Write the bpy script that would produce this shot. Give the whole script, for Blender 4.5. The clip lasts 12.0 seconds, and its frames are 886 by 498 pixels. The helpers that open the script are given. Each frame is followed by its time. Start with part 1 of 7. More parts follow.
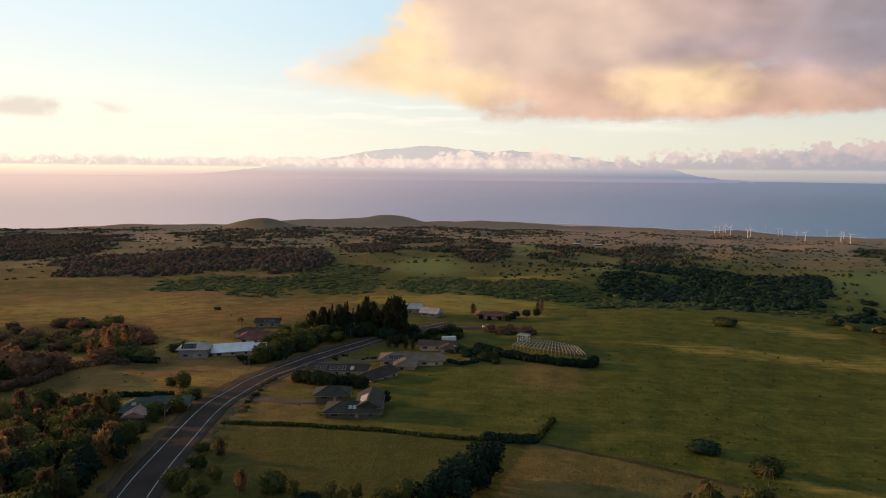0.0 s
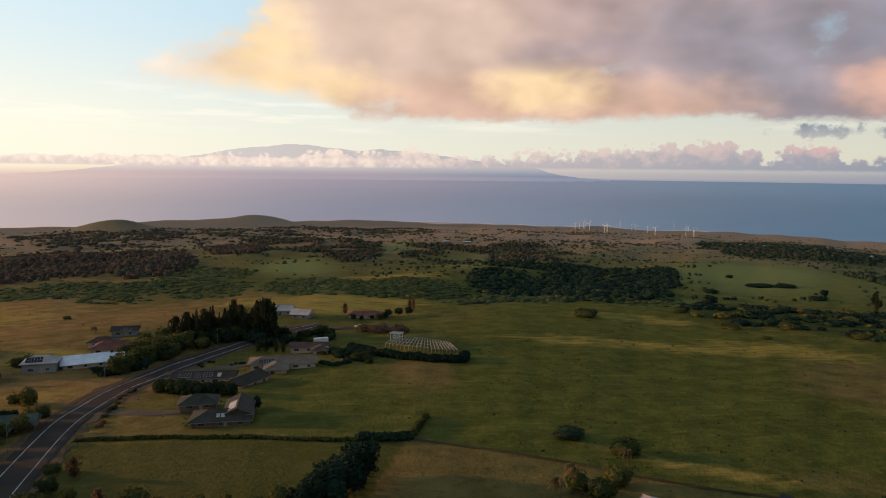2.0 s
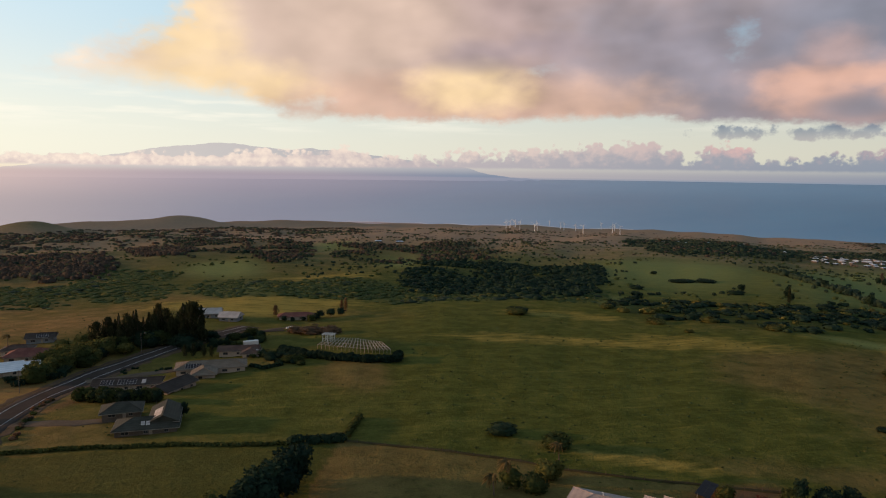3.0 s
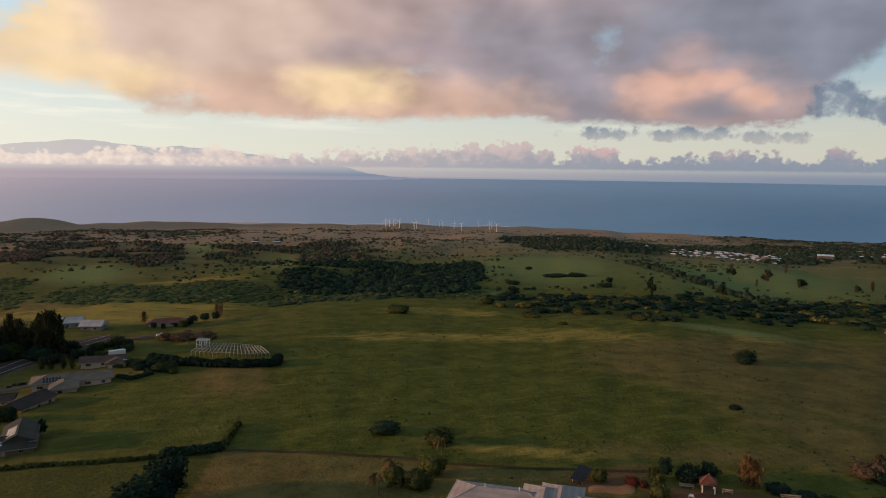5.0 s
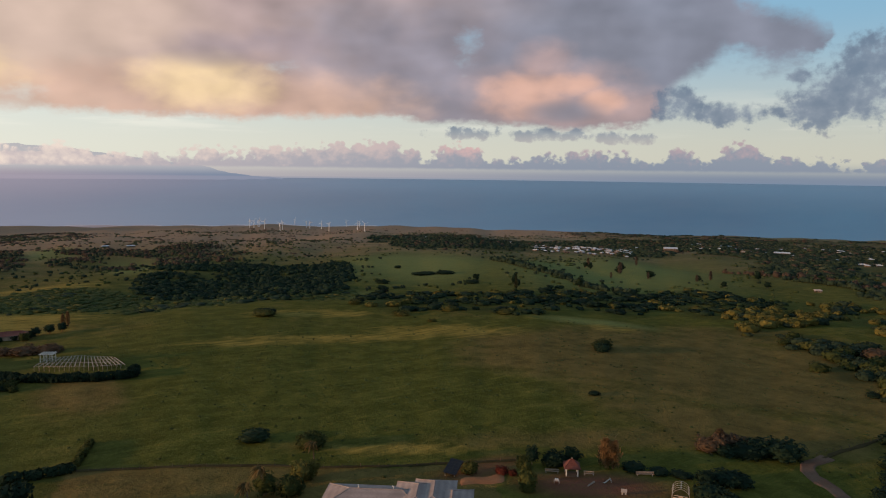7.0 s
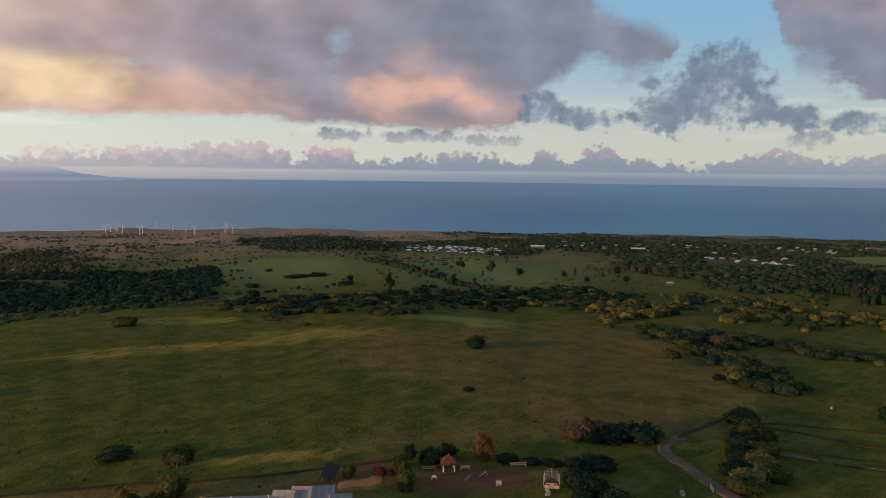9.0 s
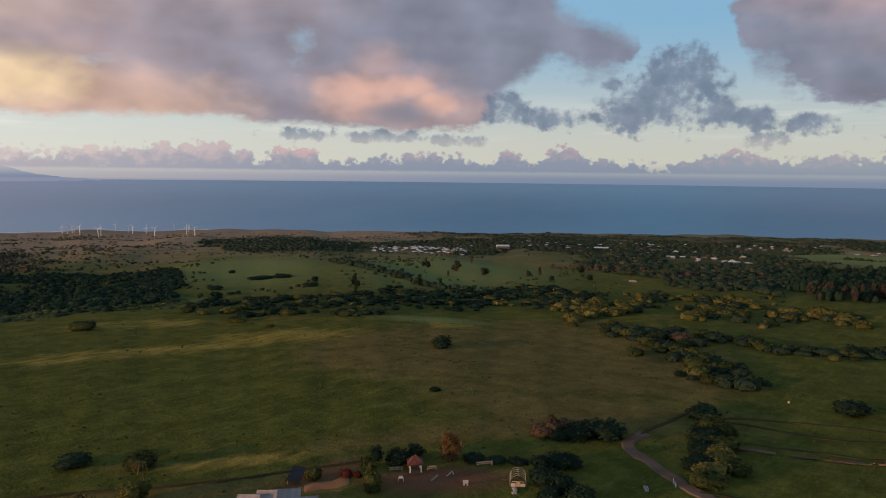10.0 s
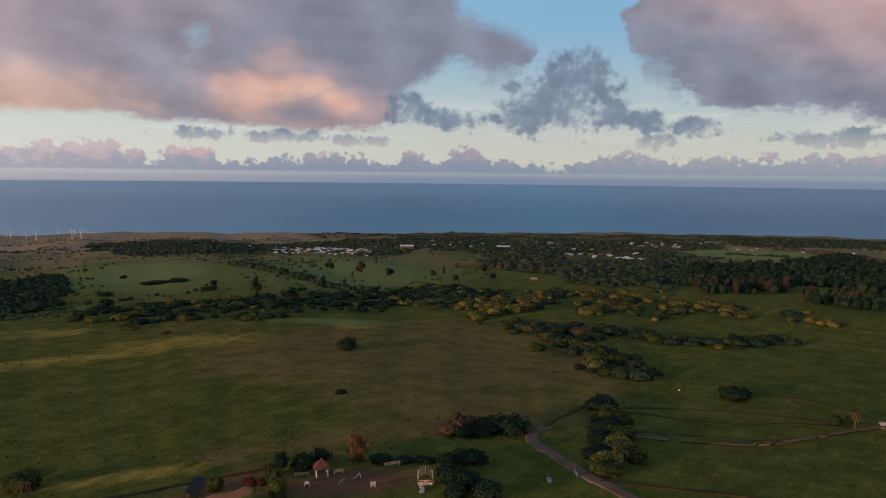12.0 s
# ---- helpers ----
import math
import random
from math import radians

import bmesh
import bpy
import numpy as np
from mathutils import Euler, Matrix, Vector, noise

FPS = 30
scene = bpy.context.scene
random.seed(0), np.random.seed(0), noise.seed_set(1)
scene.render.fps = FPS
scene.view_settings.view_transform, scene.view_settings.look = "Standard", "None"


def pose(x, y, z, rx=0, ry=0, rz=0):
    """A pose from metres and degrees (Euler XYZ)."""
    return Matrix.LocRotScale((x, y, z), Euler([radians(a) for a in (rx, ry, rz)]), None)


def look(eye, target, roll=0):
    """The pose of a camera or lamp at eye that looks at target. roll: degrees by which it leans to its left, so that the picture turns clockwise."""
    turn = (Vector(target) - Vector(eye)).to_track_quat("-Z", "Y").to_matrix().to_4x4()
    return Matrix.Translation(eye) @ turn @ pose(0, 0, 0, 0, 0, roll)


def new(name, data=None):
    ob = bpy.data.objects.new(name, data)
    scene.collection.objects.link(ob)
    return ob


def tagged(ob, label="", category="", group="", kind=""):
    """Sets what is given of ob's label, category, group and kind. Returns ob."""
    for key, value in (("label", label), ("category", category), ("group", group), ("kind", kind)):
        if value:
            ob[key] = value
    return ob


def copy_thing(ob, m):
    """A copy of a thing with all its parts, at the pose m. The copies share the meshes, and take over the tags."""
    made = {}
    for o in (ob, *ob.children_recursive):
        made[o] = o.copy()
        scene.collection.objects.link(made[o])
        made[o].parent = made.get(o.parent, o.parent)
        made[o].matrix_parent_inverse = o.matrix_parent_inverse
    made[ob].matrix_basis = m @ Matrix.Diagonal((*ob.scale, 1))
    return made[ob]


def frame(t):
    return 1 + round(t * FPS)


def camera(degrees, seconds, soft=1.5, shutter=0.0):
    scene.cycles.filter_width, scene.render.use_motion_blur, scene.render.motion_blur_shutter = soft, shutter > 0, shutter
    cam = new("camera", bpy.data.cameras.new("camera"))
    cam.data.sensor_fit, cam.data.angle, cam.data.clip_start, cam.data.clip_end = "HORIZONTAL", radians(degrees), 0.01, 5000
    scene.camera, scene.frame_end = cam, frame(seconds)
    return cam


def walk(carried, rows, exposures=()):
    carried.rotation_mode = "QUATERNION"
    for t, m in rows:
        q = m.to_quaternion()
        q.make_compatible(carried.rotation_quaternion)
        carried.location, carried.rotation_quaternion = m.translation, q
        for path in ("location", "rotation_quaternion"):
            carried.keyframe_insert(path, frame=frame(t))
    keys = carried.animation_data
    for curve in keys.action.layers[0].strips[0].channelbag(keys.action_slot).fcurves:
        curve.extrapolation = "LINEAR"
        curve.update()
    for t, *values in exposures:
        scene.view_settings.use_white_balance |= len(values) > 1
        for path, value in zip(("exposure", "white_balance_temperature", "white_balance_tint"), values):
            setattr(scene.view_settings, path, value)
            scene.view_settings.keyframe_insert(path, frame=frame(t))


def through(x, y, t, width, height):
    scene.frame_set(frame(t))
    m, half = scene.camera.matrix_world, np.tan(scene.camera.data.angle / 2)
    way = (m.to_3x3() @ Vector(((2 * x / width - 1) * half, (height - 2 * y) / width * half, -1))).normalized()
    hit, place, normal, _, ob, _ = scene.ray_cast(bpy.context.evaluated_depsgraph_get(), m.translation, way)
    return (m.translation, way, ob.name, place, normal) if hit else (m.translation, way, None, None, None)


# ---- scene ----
cam = camera(63.9, 12.0, 1.1)
EYE = 78.0
# seconds, yaw, pitch, roll: the drone hovers in one place and pans to its right
ROWS = [
    (0.0, -0.00, -6.33, 0.61),
    (0.5, -2.29, -6.34, 0.62),
    (1.0, -4.73, -6.33, 0.65),
    (1.5, -7.22, -6.32, 0.70),
    (2.0, -10.43, -6.31, 0.67),
    (2.5, -13.47, -6.29, 0.71),
    (3.0, -15.92, -6.29, 0.72),
    (3.2, -16.93, -6.29, 0.72),
    (4.8, -24.80, -6.26, 0.74),
    (5.0, -25.63, -6.26, 0.74),
    (5.5, -28.12, -6.24, 0.72),
    (6.0, -30.66, -6.21, 0.72),
    (6.5, -33.42, -6.18, 0.71),
    (7.0, -36.26, -6.19, 0.69),
    (7.2, -37.40, -6.18, 0.69),
    (8.8, -45.70, -6.03, 0.70),
    (9.0, -46.47, -6.01, 0.70),
    (9.5, -47.68, -5.99, 0.68),
    (10.0, -49.27, -5.96, 0.65),
    (10.5, -51.30, -5.93, 0.64),
    (11.0, -53.08, -5.92, 0.65),
    (11.5, -55.14, -5.87, 0.59),
    (12.0, -57.02, -5.86, 0.63),
]
walk(cam, [(t, pose(0, 0, EYE, 90 + pitch, 0, yaw) @ pose(0, 0, 0, 0, 0, roll)) for t, yaw, pitch, roll in ROWS],
     exposures=[(0.0, 0.19, 6750, 12), (3.0, 0.07, 6580, 10), (6.5, 0.0, 6450, 10), (9.0, -0.02, 6300, 11), (12.0, -0.05, 6220, 12)])

# ---- node helpers ----
V = Vector


class Nodes:
    """Short-hand for building a node tree."""

    def __init__(self, tree):
        self.tree = tree
        tree.nodes.clear()

    def put(self, socket, value):
        if hasattr(value, "is_output"):
            self.tree.links.new(value, socket)
        elif value is not None:
            socket.default_value = value

    def node(self, kind):
        return self.tree.nodes.new(kind)

    def attribute(self, name):
        n = self.node("ShaderNodeAttribute")
        n.attribute_name = name
        return n

    def math(self, op, a, b=None, c=None, clamp=False):
        n = self.node("ShaderNodeMath")
        n.operation, n.use_clamp = op, clamp
        for i, value in enumerate((a, b, c)):
            self.put(n.inputs[i], value)
        return n.outputs[0]

    def vmath(self, op, a, b=None):
        n = self.node("ShaderNodeVectorMath")
        n.operation = op
        self.put(n.inputs[0], a)
        self.put(n.inputs[1], b)
        return n.outputs[0]

    def step(self, value, lo, hi, a=0.0, b=1.0):
        n = self.node("ShaderNodeMapRange")
        n.interpolation_type = "SMOOTHSTEP"
        for i, v in enumerate((value, lo, hi, a, b)):
            self.put(n.inputs[i], v)
        return n.outputs[0]

    def mix(self, fac, a, b, blend="MIX"):
        n = self.node("ShaderNodeMix")
        n.data_type, n.blend_type = "RGBA", blend
        self.put(n.inputs[0], fac)
        for i, v in ((6, a), (7, b)):
            self.put(n.inputs[i], (*v, 1) if isinstance(v, tuple) and len(v) == 3 else v)
        return n.outputs[2]

    def noise(self, vec, scale, detail=3.0, rough=0.5, distort=0.0):
        n = self.node("ShaderNodeTexNoise")
        self.put(n.inputs["Vector"], vec)
        n.inputs["Scale"].default_value, n.inputs["Detail"].default_value = scale, detail
        n.inputs["Roughness"].default_value, n.inputs["Distortion"].default_value = rough, distort
        return n.outputs["Fac"]

    def join(self, x, y, z=0.0):
        n = self.node("ShaderNodeCombineXYZ")
        for i, v in enumerate((x, y, z)):
            self.put(n.inputs[i], v)
        return n.outputs[0]

    def node_length(self, vec):
        n = self.node("ShaderNodeVectorMath")
        n.operation = "LENGTH"
        self.put(n.inputs[0], vec)
        return n.outputs["Value"]

    def split(self, vec):
        n = self.node("ShaderNodeSeparateXYZ")
        self.put(n.inputs[0], vec)
        return n.outputs

    def bearing(self, way):
        """Degrees clockwise from north and degrees above the level of a unit direction."""
        x, y, z = self.split(way)
        az = self.math("MULTIPLY", self.math("ARCTAN2", x, y), 57.29578)
        el = self.math("MULTIPLY", self.math("ARCSINE", z), 57.29578)
        return az, el

    def blob(self, az, el, a, e, w, h):
        """1 in the middle of an ellipse of sky, 0 on its edge, negative outside."""
        u = self.math("MULTIPLY", self.math("SUBTRACT", az, a), 1 / w)
        v = self.math("MULTIPLY", self.math("SUBTRACT", el, e), 1 / h)
        return self.math("SUBTRACT", 1.0, self.math("ADD", self.math("MULTIPLY", u, u), self.math("MULTIPLY", v, v)))

    def most(self, values):
        out = values[0]
        for v in values[1:]:
            out = self.math("SMOOTH_MAX", out, v, 0.25)
        return out


# ---- sky, sun ----
SUN_AZ, SUN_EL = -70.0, 8.0
world = bpy.data.worlds.new("evening_sky")
scene.world = world
world.use_nodes = True
N = Nodes(world.node_tree)
way = N.node("ShaderNodeTexCoord").outputs["Generated"]
az, el = N.bearing(way)
sky = N.node("ShaderNodeTexSky")
sky.sky_type, sky.sun_disc, sky.sun_elevation, sky.sun_rotation = "NISHITA", False, radians(SUN_EL), radians(SUN_AZ)
sky.altitude, sky.air_density, sky.dust_density, sky.ozone_density = 300.0, 1.0, 1.6, 1.2
clear = N.mix(1.0, sky.outputs[0], (0.10, 0.10, 0.10), "MULTIPLY")
# evening air: cream low down, pale blue higher, whiter towards the sun
sunward = N.step(az, 72.0, -42.0)
glare = N.step(az, 2.0, -46.0)
up = N.step(el, 0.5, 12.5)
low_air = N.mix(sunward, (0.64, 0.63, 0.53), (0.98, 0.97, 0.84))
high_air = N.mix(sunward, (0.255, 0.475, 0.65), (0.68, 0.87, 0.97))
air = N.mix(up, low_air, high_air)
air = N.mix(N.math("MULTIPLY", glare, 0.8), air, N.mix(up, (1.05, 1.0, 0.78), (0.78, 0.88, 0.92)))
clear = N.mix(0.9, clear, air)
zenith = N.step(el, 13.0, 70.0)
clear = N.mix(zenith, clear, (0.16, 0.26, 0.42))
haze = N.step(el, 1.1, -0.4)
clear = N.mix(haze, clear, N.mix(N.step(az, 30.0, -34.0), N.mix(N.step(az, 18.0, 62.0), (0.44, 0.41, 0.43), (0.215, 0.262, 0.345)), (0.98, 0.84, 0.62)))
# high clouds: a great bank with a level base from the sunset side round to the east, and another cloud beyond it
def profile(n, value, points, lo=-20.0, hi=100.0, scale=1 / 20.0):
    """A smooth height over the bearing, given at some bearings."""
    r = n.node("ShaderNodeValToRGB")
    n.put(r.inputs[0], n.math("MULTIPLY", n.math("SUBTRACT", value, lo), 1 / (hi - lo)))
    r.color_ramp.interpolation = "EASE"
    for k, (a, h) in enumerate(points):
        e = r.color_ramp.elements[k] if k < 2 else r.color_ramp.elements.new((a - lo) / (hi - lo))
        e.position, e.color = (a - lo) / (hi - lo), (h * scale, h * scale, h * scale, 1)
    return n.math("MULTIPLY", n.math("MULTIPLY", r.outputs[0], 1.0), 1 / scale)


wide = N.join(N.math("MULTIPLY", az, 0.62), el, 0.0)
n0 = N.noise(wide, 0.13, 3.0, 0.5)
n1 = N.noise(N.vmath("ADD", wide, (11.0, 3.0, 0.0)), 0.30, 2.0, 0.45)
n2 = N.noise(N.vmath("ADD", wide, (31.0, 7.0, 0.0)), 0.60, 3.0, 0.45)
n3 = N.noise(N.vmath("ADD", wide, (3.0, 57.0, 0.0)), 1.7, 5.0, 0.62)
m0, m1, m2, m3 = (N.math("SUBTRACT", q, 0.5) for q in (n0, n1, n2, n3))
# light from the sunset side: the slope of the billows towards it
tilt1 = N.math("SUBTRACT", n1, N.noise(N.vmath("ADD", wide, (9.8, 2.2, 0.0)), 0.30, 2.0, 0.45))
tilt2 = N.math("SUBTRACT", n2, N.noise(N.vmath("ADD", wide, (30.5, 6.6, 0.0)), 0.60, 3.0, 0.45))
relief = N.math("ADD", N.math("MULTIPLY", tilt1, 0.8), N.math("MULTIPLY", tilt2, 0.22))
az_w = N.math("ADD", az, N.math("ADD", N.math("ADD", N.math("MULTIPLY", m1, 2.4), N.math("MULTIPLY", m2, 2.4)), N.math("MULTIPLY", m3, 0.5)))
BASE = ((-16, 7.6), (-13.6, 6.5), (-10, 6.0), (-3.9, 5.5), (0.6, 5.2), (2.6, 4.4), (4, 3.8), (20, 3.8), (27, 4.1), (32, 4.15), (36, 3.7), (41.5, 3.75), (45, 3.4), (50, 3.5), (52.4, 3.7), (53.4, 5.6),
        (55.3, 7.3), (57, 8.7), (59, 8.2), (61, 7.6), (63.2, 8.2), (64.6, 9.6), (65.4, 12.0), (70.6, 12.5), (71.6, 8.6), (72.4, 7.3), (75, 6.4), (79, 5.0), (83.4, 4.9), (90, 3.9), (100, 4.0))
TOP = ((-16, 6.4), (-13.6, 6.9), (-11.8, 8.0), (-8.3, 9.3), (-5.7, 10.8), (-3.9, 12.2), (-2.0, 14.0), (0, 20.0), (55, 20.0), (57.8, 14.0), (58.6, 12.7), (62.5, 11.2), (64.4, 10.2), (65.2, 8.0), (70.5, 8.0), (71.2, 14.0), (73, 20.0), (100, 20.0))
base = profile(N, az_w, BASE)
top = profile(N, az_w, TOP)
rise = N.math("SUBTRACT", N.math("ADD", el, N.math("ADD", N.math("MULTIPLY", m2, N.step(az, 44.0, 54.0, 0.8, 2.2)), N.math("MULTIPLY", m3, N.step(az, 44.0, 54.0, 0.9, 1.9)))), base)
fall = N.math("SUBTRACT", N.math("ADD", top, N.math("ADD", N.math("MULTIPLY", m2, 2.2), N.math("MULTIPLY", m3, 1.8))), el)
ends = N.math("MAXIMUM", N.step(N.blob(az, el, 57.5, 8.0, 6.5, 60.0), 0.0, 0.6), N.step(N.blob(az, el, 70.5, 8.0, 5.0, 60.0), 0.0, 0.6))
crisp = N.math("MULTIPLY", N.step(az, -8.0, 14.0, 0.85, 2.0), N.math("SUBTRACT", 1.0, N.math("MULTIPLY", ends, 0.66)))
inside = N.math("MINIMUM", N.math("MULTIPLY", rise, crisp), N.math("MULTIPLY", fall, 0.7))
big_cover = N.step(N.math("SUBTRACT", inside, N.step(az, 20.0, -14.0, 0.0, 0.1)), -0.5, N.math("ADD", N.step(az, 60.0, -12.0, 0.95, 1.5), N.step(az, 66.0, 72.0, 0.0, 0.7)))
gap = N.step(N.math("ADD", N.most([N.blob(az, el, 23.9, 7.8, 1.6, 0.6), N.blob(az, el, 38.0, 9.7, 1.3, 1.7), N.blob(az, el, 5.4, 4.9, 2.2, 0.9)]), N.math("ADD", N.math("MULTIPLY", m2, 4.0), N.math("MULTIPLY", m3, 3.0))), -0.3, 2.4, 0.0, 0.5)
big_cover = N.math("MULTIPLY", big_cover, N.math("SUBTRACT", 1.0, gap))
loose = N.most([N.blob(az, el, *b) for b in ((65.6, 5.6, 4.6, 2.2), (67.4, 7.6, 3.2, 2.0), (63.2, 4.6, 2.4, 1.4), (69.6, 4.9, 2.2, 1.4), (72.4, 4.3, 1.8, 1.0), (76.4, 3.9, 2.0, 0.8), (62.2, 7.0, 1.2, 0.6),
                                             (57.6, 4.5, 3.2, 0.9), (54.2, 5.2, 2.0, 1.4), (46.5, 3.0, 2.6, 0.5), (49.3, 2.8, 1.6, 0.5), (43.4, 3.0, 2.0, 0.5), (38.0, 3.1, 2.6, 0.5), (73.5, 2.8, 1.6, 0.6), (51.5, 2.7, 1.6, 0.4),
                                             (86.0, 3.0, 4.0, 0.7), (110.0, 22.0, 22.0, 13.0))])
even = N.join(N.math("MULTIPLY", az, 0.95), el, 4.0)
m4 = N.math("SUBTRACT", N.noise(even, 0.62, 3.0, 0.5), 0.5)
m5 = N.math("SUBTRACT", N.noise(even, 1.7, 6.0, 0.6), 0.5)
loose = N.math("ADD", loose, N.math("MULTIPLY", N.math("ADD", N.math("MULTIPLY", m4, 2.7), N.math("MULTIPLY", m5, 2.2)), N.step(el, 4.4, 3.2, 1.0, 1.7)))
loose_cover = N.math("MULTIPLY", N.step(loose, -0.30, 0.85), N.step(el, 2.4, 4.0, 0.62, 0.93))
streak = N.noise(N.vmath("MULTIPLY", wide, (0.16, 1.0, 1.0)), 0.95, 4.0, 0.55)
thin = N.math("MULTIPLY", N.step(N.blob(az, el, -29.5, 4.1, 6.5, 0.8), -0.2, 0.9), N.step(n2, 0.36, 0.60, 0.0, 0.8))
veil = N.math("MULTIPLY", N.step(streak, 0.46, 0.66, 0.0, 0.55), N.math("MULTIPLY", N.math("MULTIPLY", N.step(el, 7.0, 4.5), N.step(el, 2.4, 3.6)), N.step(az, 34.0, -6.0, 0.35, 1.0)))
# colour of the bank: gold near the sun, mauve and slate away from it
ramp = N.node("ShaderNodeValToRGB")
N.put(ramp.inputs[0], N.math("MULTIPLY", N.math("ADD", N.math("ADD", az, 20.0), N.math("MULTIPLY", m0, 22.0)), 1 / 90.0))
ramp.color_ramp.interpolation = "EASE"
stops = ((0.0, (0.95, 0.80, 0.65)), (0.30, (0.68, 0.500, 0.405)), (0.47, (0.47, 0.345, 0.325)), (0.62, (0.34, 0.285, 0.305)), (0.74, (0.245, 0.248, 0.305)), (1.0, (0.215, 0.245, 0.315)))
for k, (pos, col) in enumerate(stops):
    e = ramp.color_ramp.elements[k] if k < 2 else ramp.color_ramp.elements.new(pos)
    e.position, e.color = pos, (*col, 1)
body = ramp.outputs[0]
west = N.step(az, 40.0, 4.0)


def wash(body, blobs, colour, amount, grain=2.6, lo=-1.3, hi=1.3):
    f = N.math("ADD", N.most([N.blob(az, el, *b) for b in blobs]), N.math("ADD", N.math("MULTIPLY", m2, grain * 0.85), N.math("MULTIPLY", m3, 0.55)))
    return N.mix(N.step(f, lo, hi, 0.0, amount), body, colour)


body = wash(body, ((33.0, 9.0, 9.0, 3.0), (35.5, 5.4, 4.0, 2.0)), N.mix(west, (0.255, 0.252, 0.320), (0.44, 0.345, 0.36)), 0.6, 2.6)
body = wash(body, ((13.0, 5.4, 13.0, 1.9), (23.5, 5.0, 9.5, 2.2)), (0.66, 0.43, 0.33), 0.85)
body = wash(body, ((18.0, 6.5, 4.6, 1.8), (-2.0, 6.6, 7.0, 1.7), (-3.5, 9.5, 3.5, 3.0)), (0.95, 0.70, 0.40), 0.9, 2.0, -1.2, 1.4)
body = wash(body, ((18.3, 8.9, 3.0, 1.1), (24.0, 9.6, 3.0, 0.9)), (0.36, 0.285, 0.315), 0.6)
body = wash(body, ((44.8, 5.9, 5.8, 2.4), (44.2, 7.8, 2.4, 2.0), (49.5, 5.0, 4.0, 1.6)), (0.50, 0.345, 0.325), 0.8)
body = wash(body, ((42.6, 6.0, 3.2, 1.5), (45.6, 6.8, 2.6, 0.8), (48.4, 5.6, 1.6, 0.9)), (0.74, 0.44, 0.335), 0.85, 2.4, -1.1, 1.2)
body = wash(body, ((45.6, 4.9, 2.6, 0.7), (58.5, 9.6, 7.0, 3.0)), (0.235, 0.245, 0.305), 0.75)
slate = N.mix(N.step(N.math("ADD", N.math("MULTIPLY", m5, 0.45), N.math("MULTIPLY", m4, 1.2)), -0.30, 0.30, 1.0, 0.0), (0.150, 0.198, 0.275), (0.255, 0.300, 0.370))
slate = N.mix(N.step(el, 3.4, 2.2, 0.0, 0.8), slate, (0.40, 0.345, 0.375))
east = N.step(N.math("ADD", N.math("ADD", N.math("MULTIPLY", N.math("SUBTRACT", az, 85.0), 0.10), N.math("MULTIPLY", N.math("SUBTRACT", el, 9.0), 0.26)), N.math("MULTIPLY", m2, 0.5)), -0.9, 1.2)
low_east = N.step(N.math("SUBTRACT", el, base), 3.0, 0.2)
far_body = N.mix(east, N.mix(N.step(n2, 0.25, 0.75), (0.225, 0.242, 0.305), (0.262, 0.262, 0.318)), (0.53, 0.35, 0.325))
far_body = N.mix(N.math("MULTIPLY", low_east, 0.65), far_body, (0.235, 0.235, 0.295))
body = N.mix(N.step(az, 66.0, 72.0), body, far_body)
shade = N.math("ADD", 1.0, N.math("MULTIPLY", relief, N.step(az, 30.0, -5.0, 0.85, 0.45)))
tinted = N.node("ShaderNodeVectorMath")
tinted.operation = "SCALE"
N.put(tinted.inputs[0], body)
N.put(tinted.inputs["Scale"], shade)
body = tinted.outputs[0]
painted = N.mix(veil, clear, (1.0, 0.95, 0.82))
painted = N.mix(N.math("MULTIPLY", big_cover, 0.97), painted, body)
painted = N.mix(N.math("MULTIPLY", loose_cover, 0.95), painted, slate)
painted = N.mix(thin, painted, (0.70, 0.62, 0.55))
below = N.step(el, -0.6, -3.0)
painted = N.mix(below, painted, (0.10, 0.11, 0.11))
back = N.node("ShaderNodeBackground")
N.put(back.inputs[0], painted)
back.inputs[1].default_value = 1.0
N.put(N.node("ShaderNodeOutputWorld").inputs[0], back.outputs[0])

sun = new("sun", bpy.data.lights.new("sun", "SUN"))
sun.data.energy, sun.data.angle, sun.data.color = 5.0, radians(1.5), (1.0, 0.53, 0.25)
sun_way = V((math.sin(radians(SUN_AZ)) * math.cos(radians(SUN_EL)), math.cos(radians(SUN_AZ)) * math.cos(radians(SUN_EL)), math.sin(radians(SUN_EL))))
sun.matrix_world = look(sun_way * 500, (0, 0, 0))

# ---- materials ----


def material(name, build, bump=0.0):
    m = bpy.data.materials.new(name)
    m.use_nodes = True
    n = Nodes(m.node_tree)
    shader = build(n)
    n.put(n.node("ShaderNodeOutputMaterial").inputs[0], shader)
    return m


def principled(n, colour, rough=0.8, metal=0.0, relief=None, strength=0.3, dist=0.1, spec=0.3):
    p = n.node("ShaderNodeBsdfPrincipled")
    n.put(p.inputs["Base Color"], (*colour, 1) if isinstance(colour, tuple) else colour)
    n.put(p.inputs["Roughness"], rough)
    p.inputs["Metallic"].default_value = metal
    p.inputs["Specular IOR Level"].default_value = spec
    if relief is not None:
        b = n.node("ShaderNodeBump")
        b.inputs["Strength"].default_value, b.inputs["Distance"].default_value = strength, dist
        n.put(b.inputs["Height"], relief)
        n.put(p.inputs["Normal"], b.outputs[0])
    return p.outputs[0]


def place(n):
    return n.node("ShaderNodeNewGeometry").outputs["Position"]


def local(n):
    return n.node("ShaderNodeTexCoord").outputs["Object"]


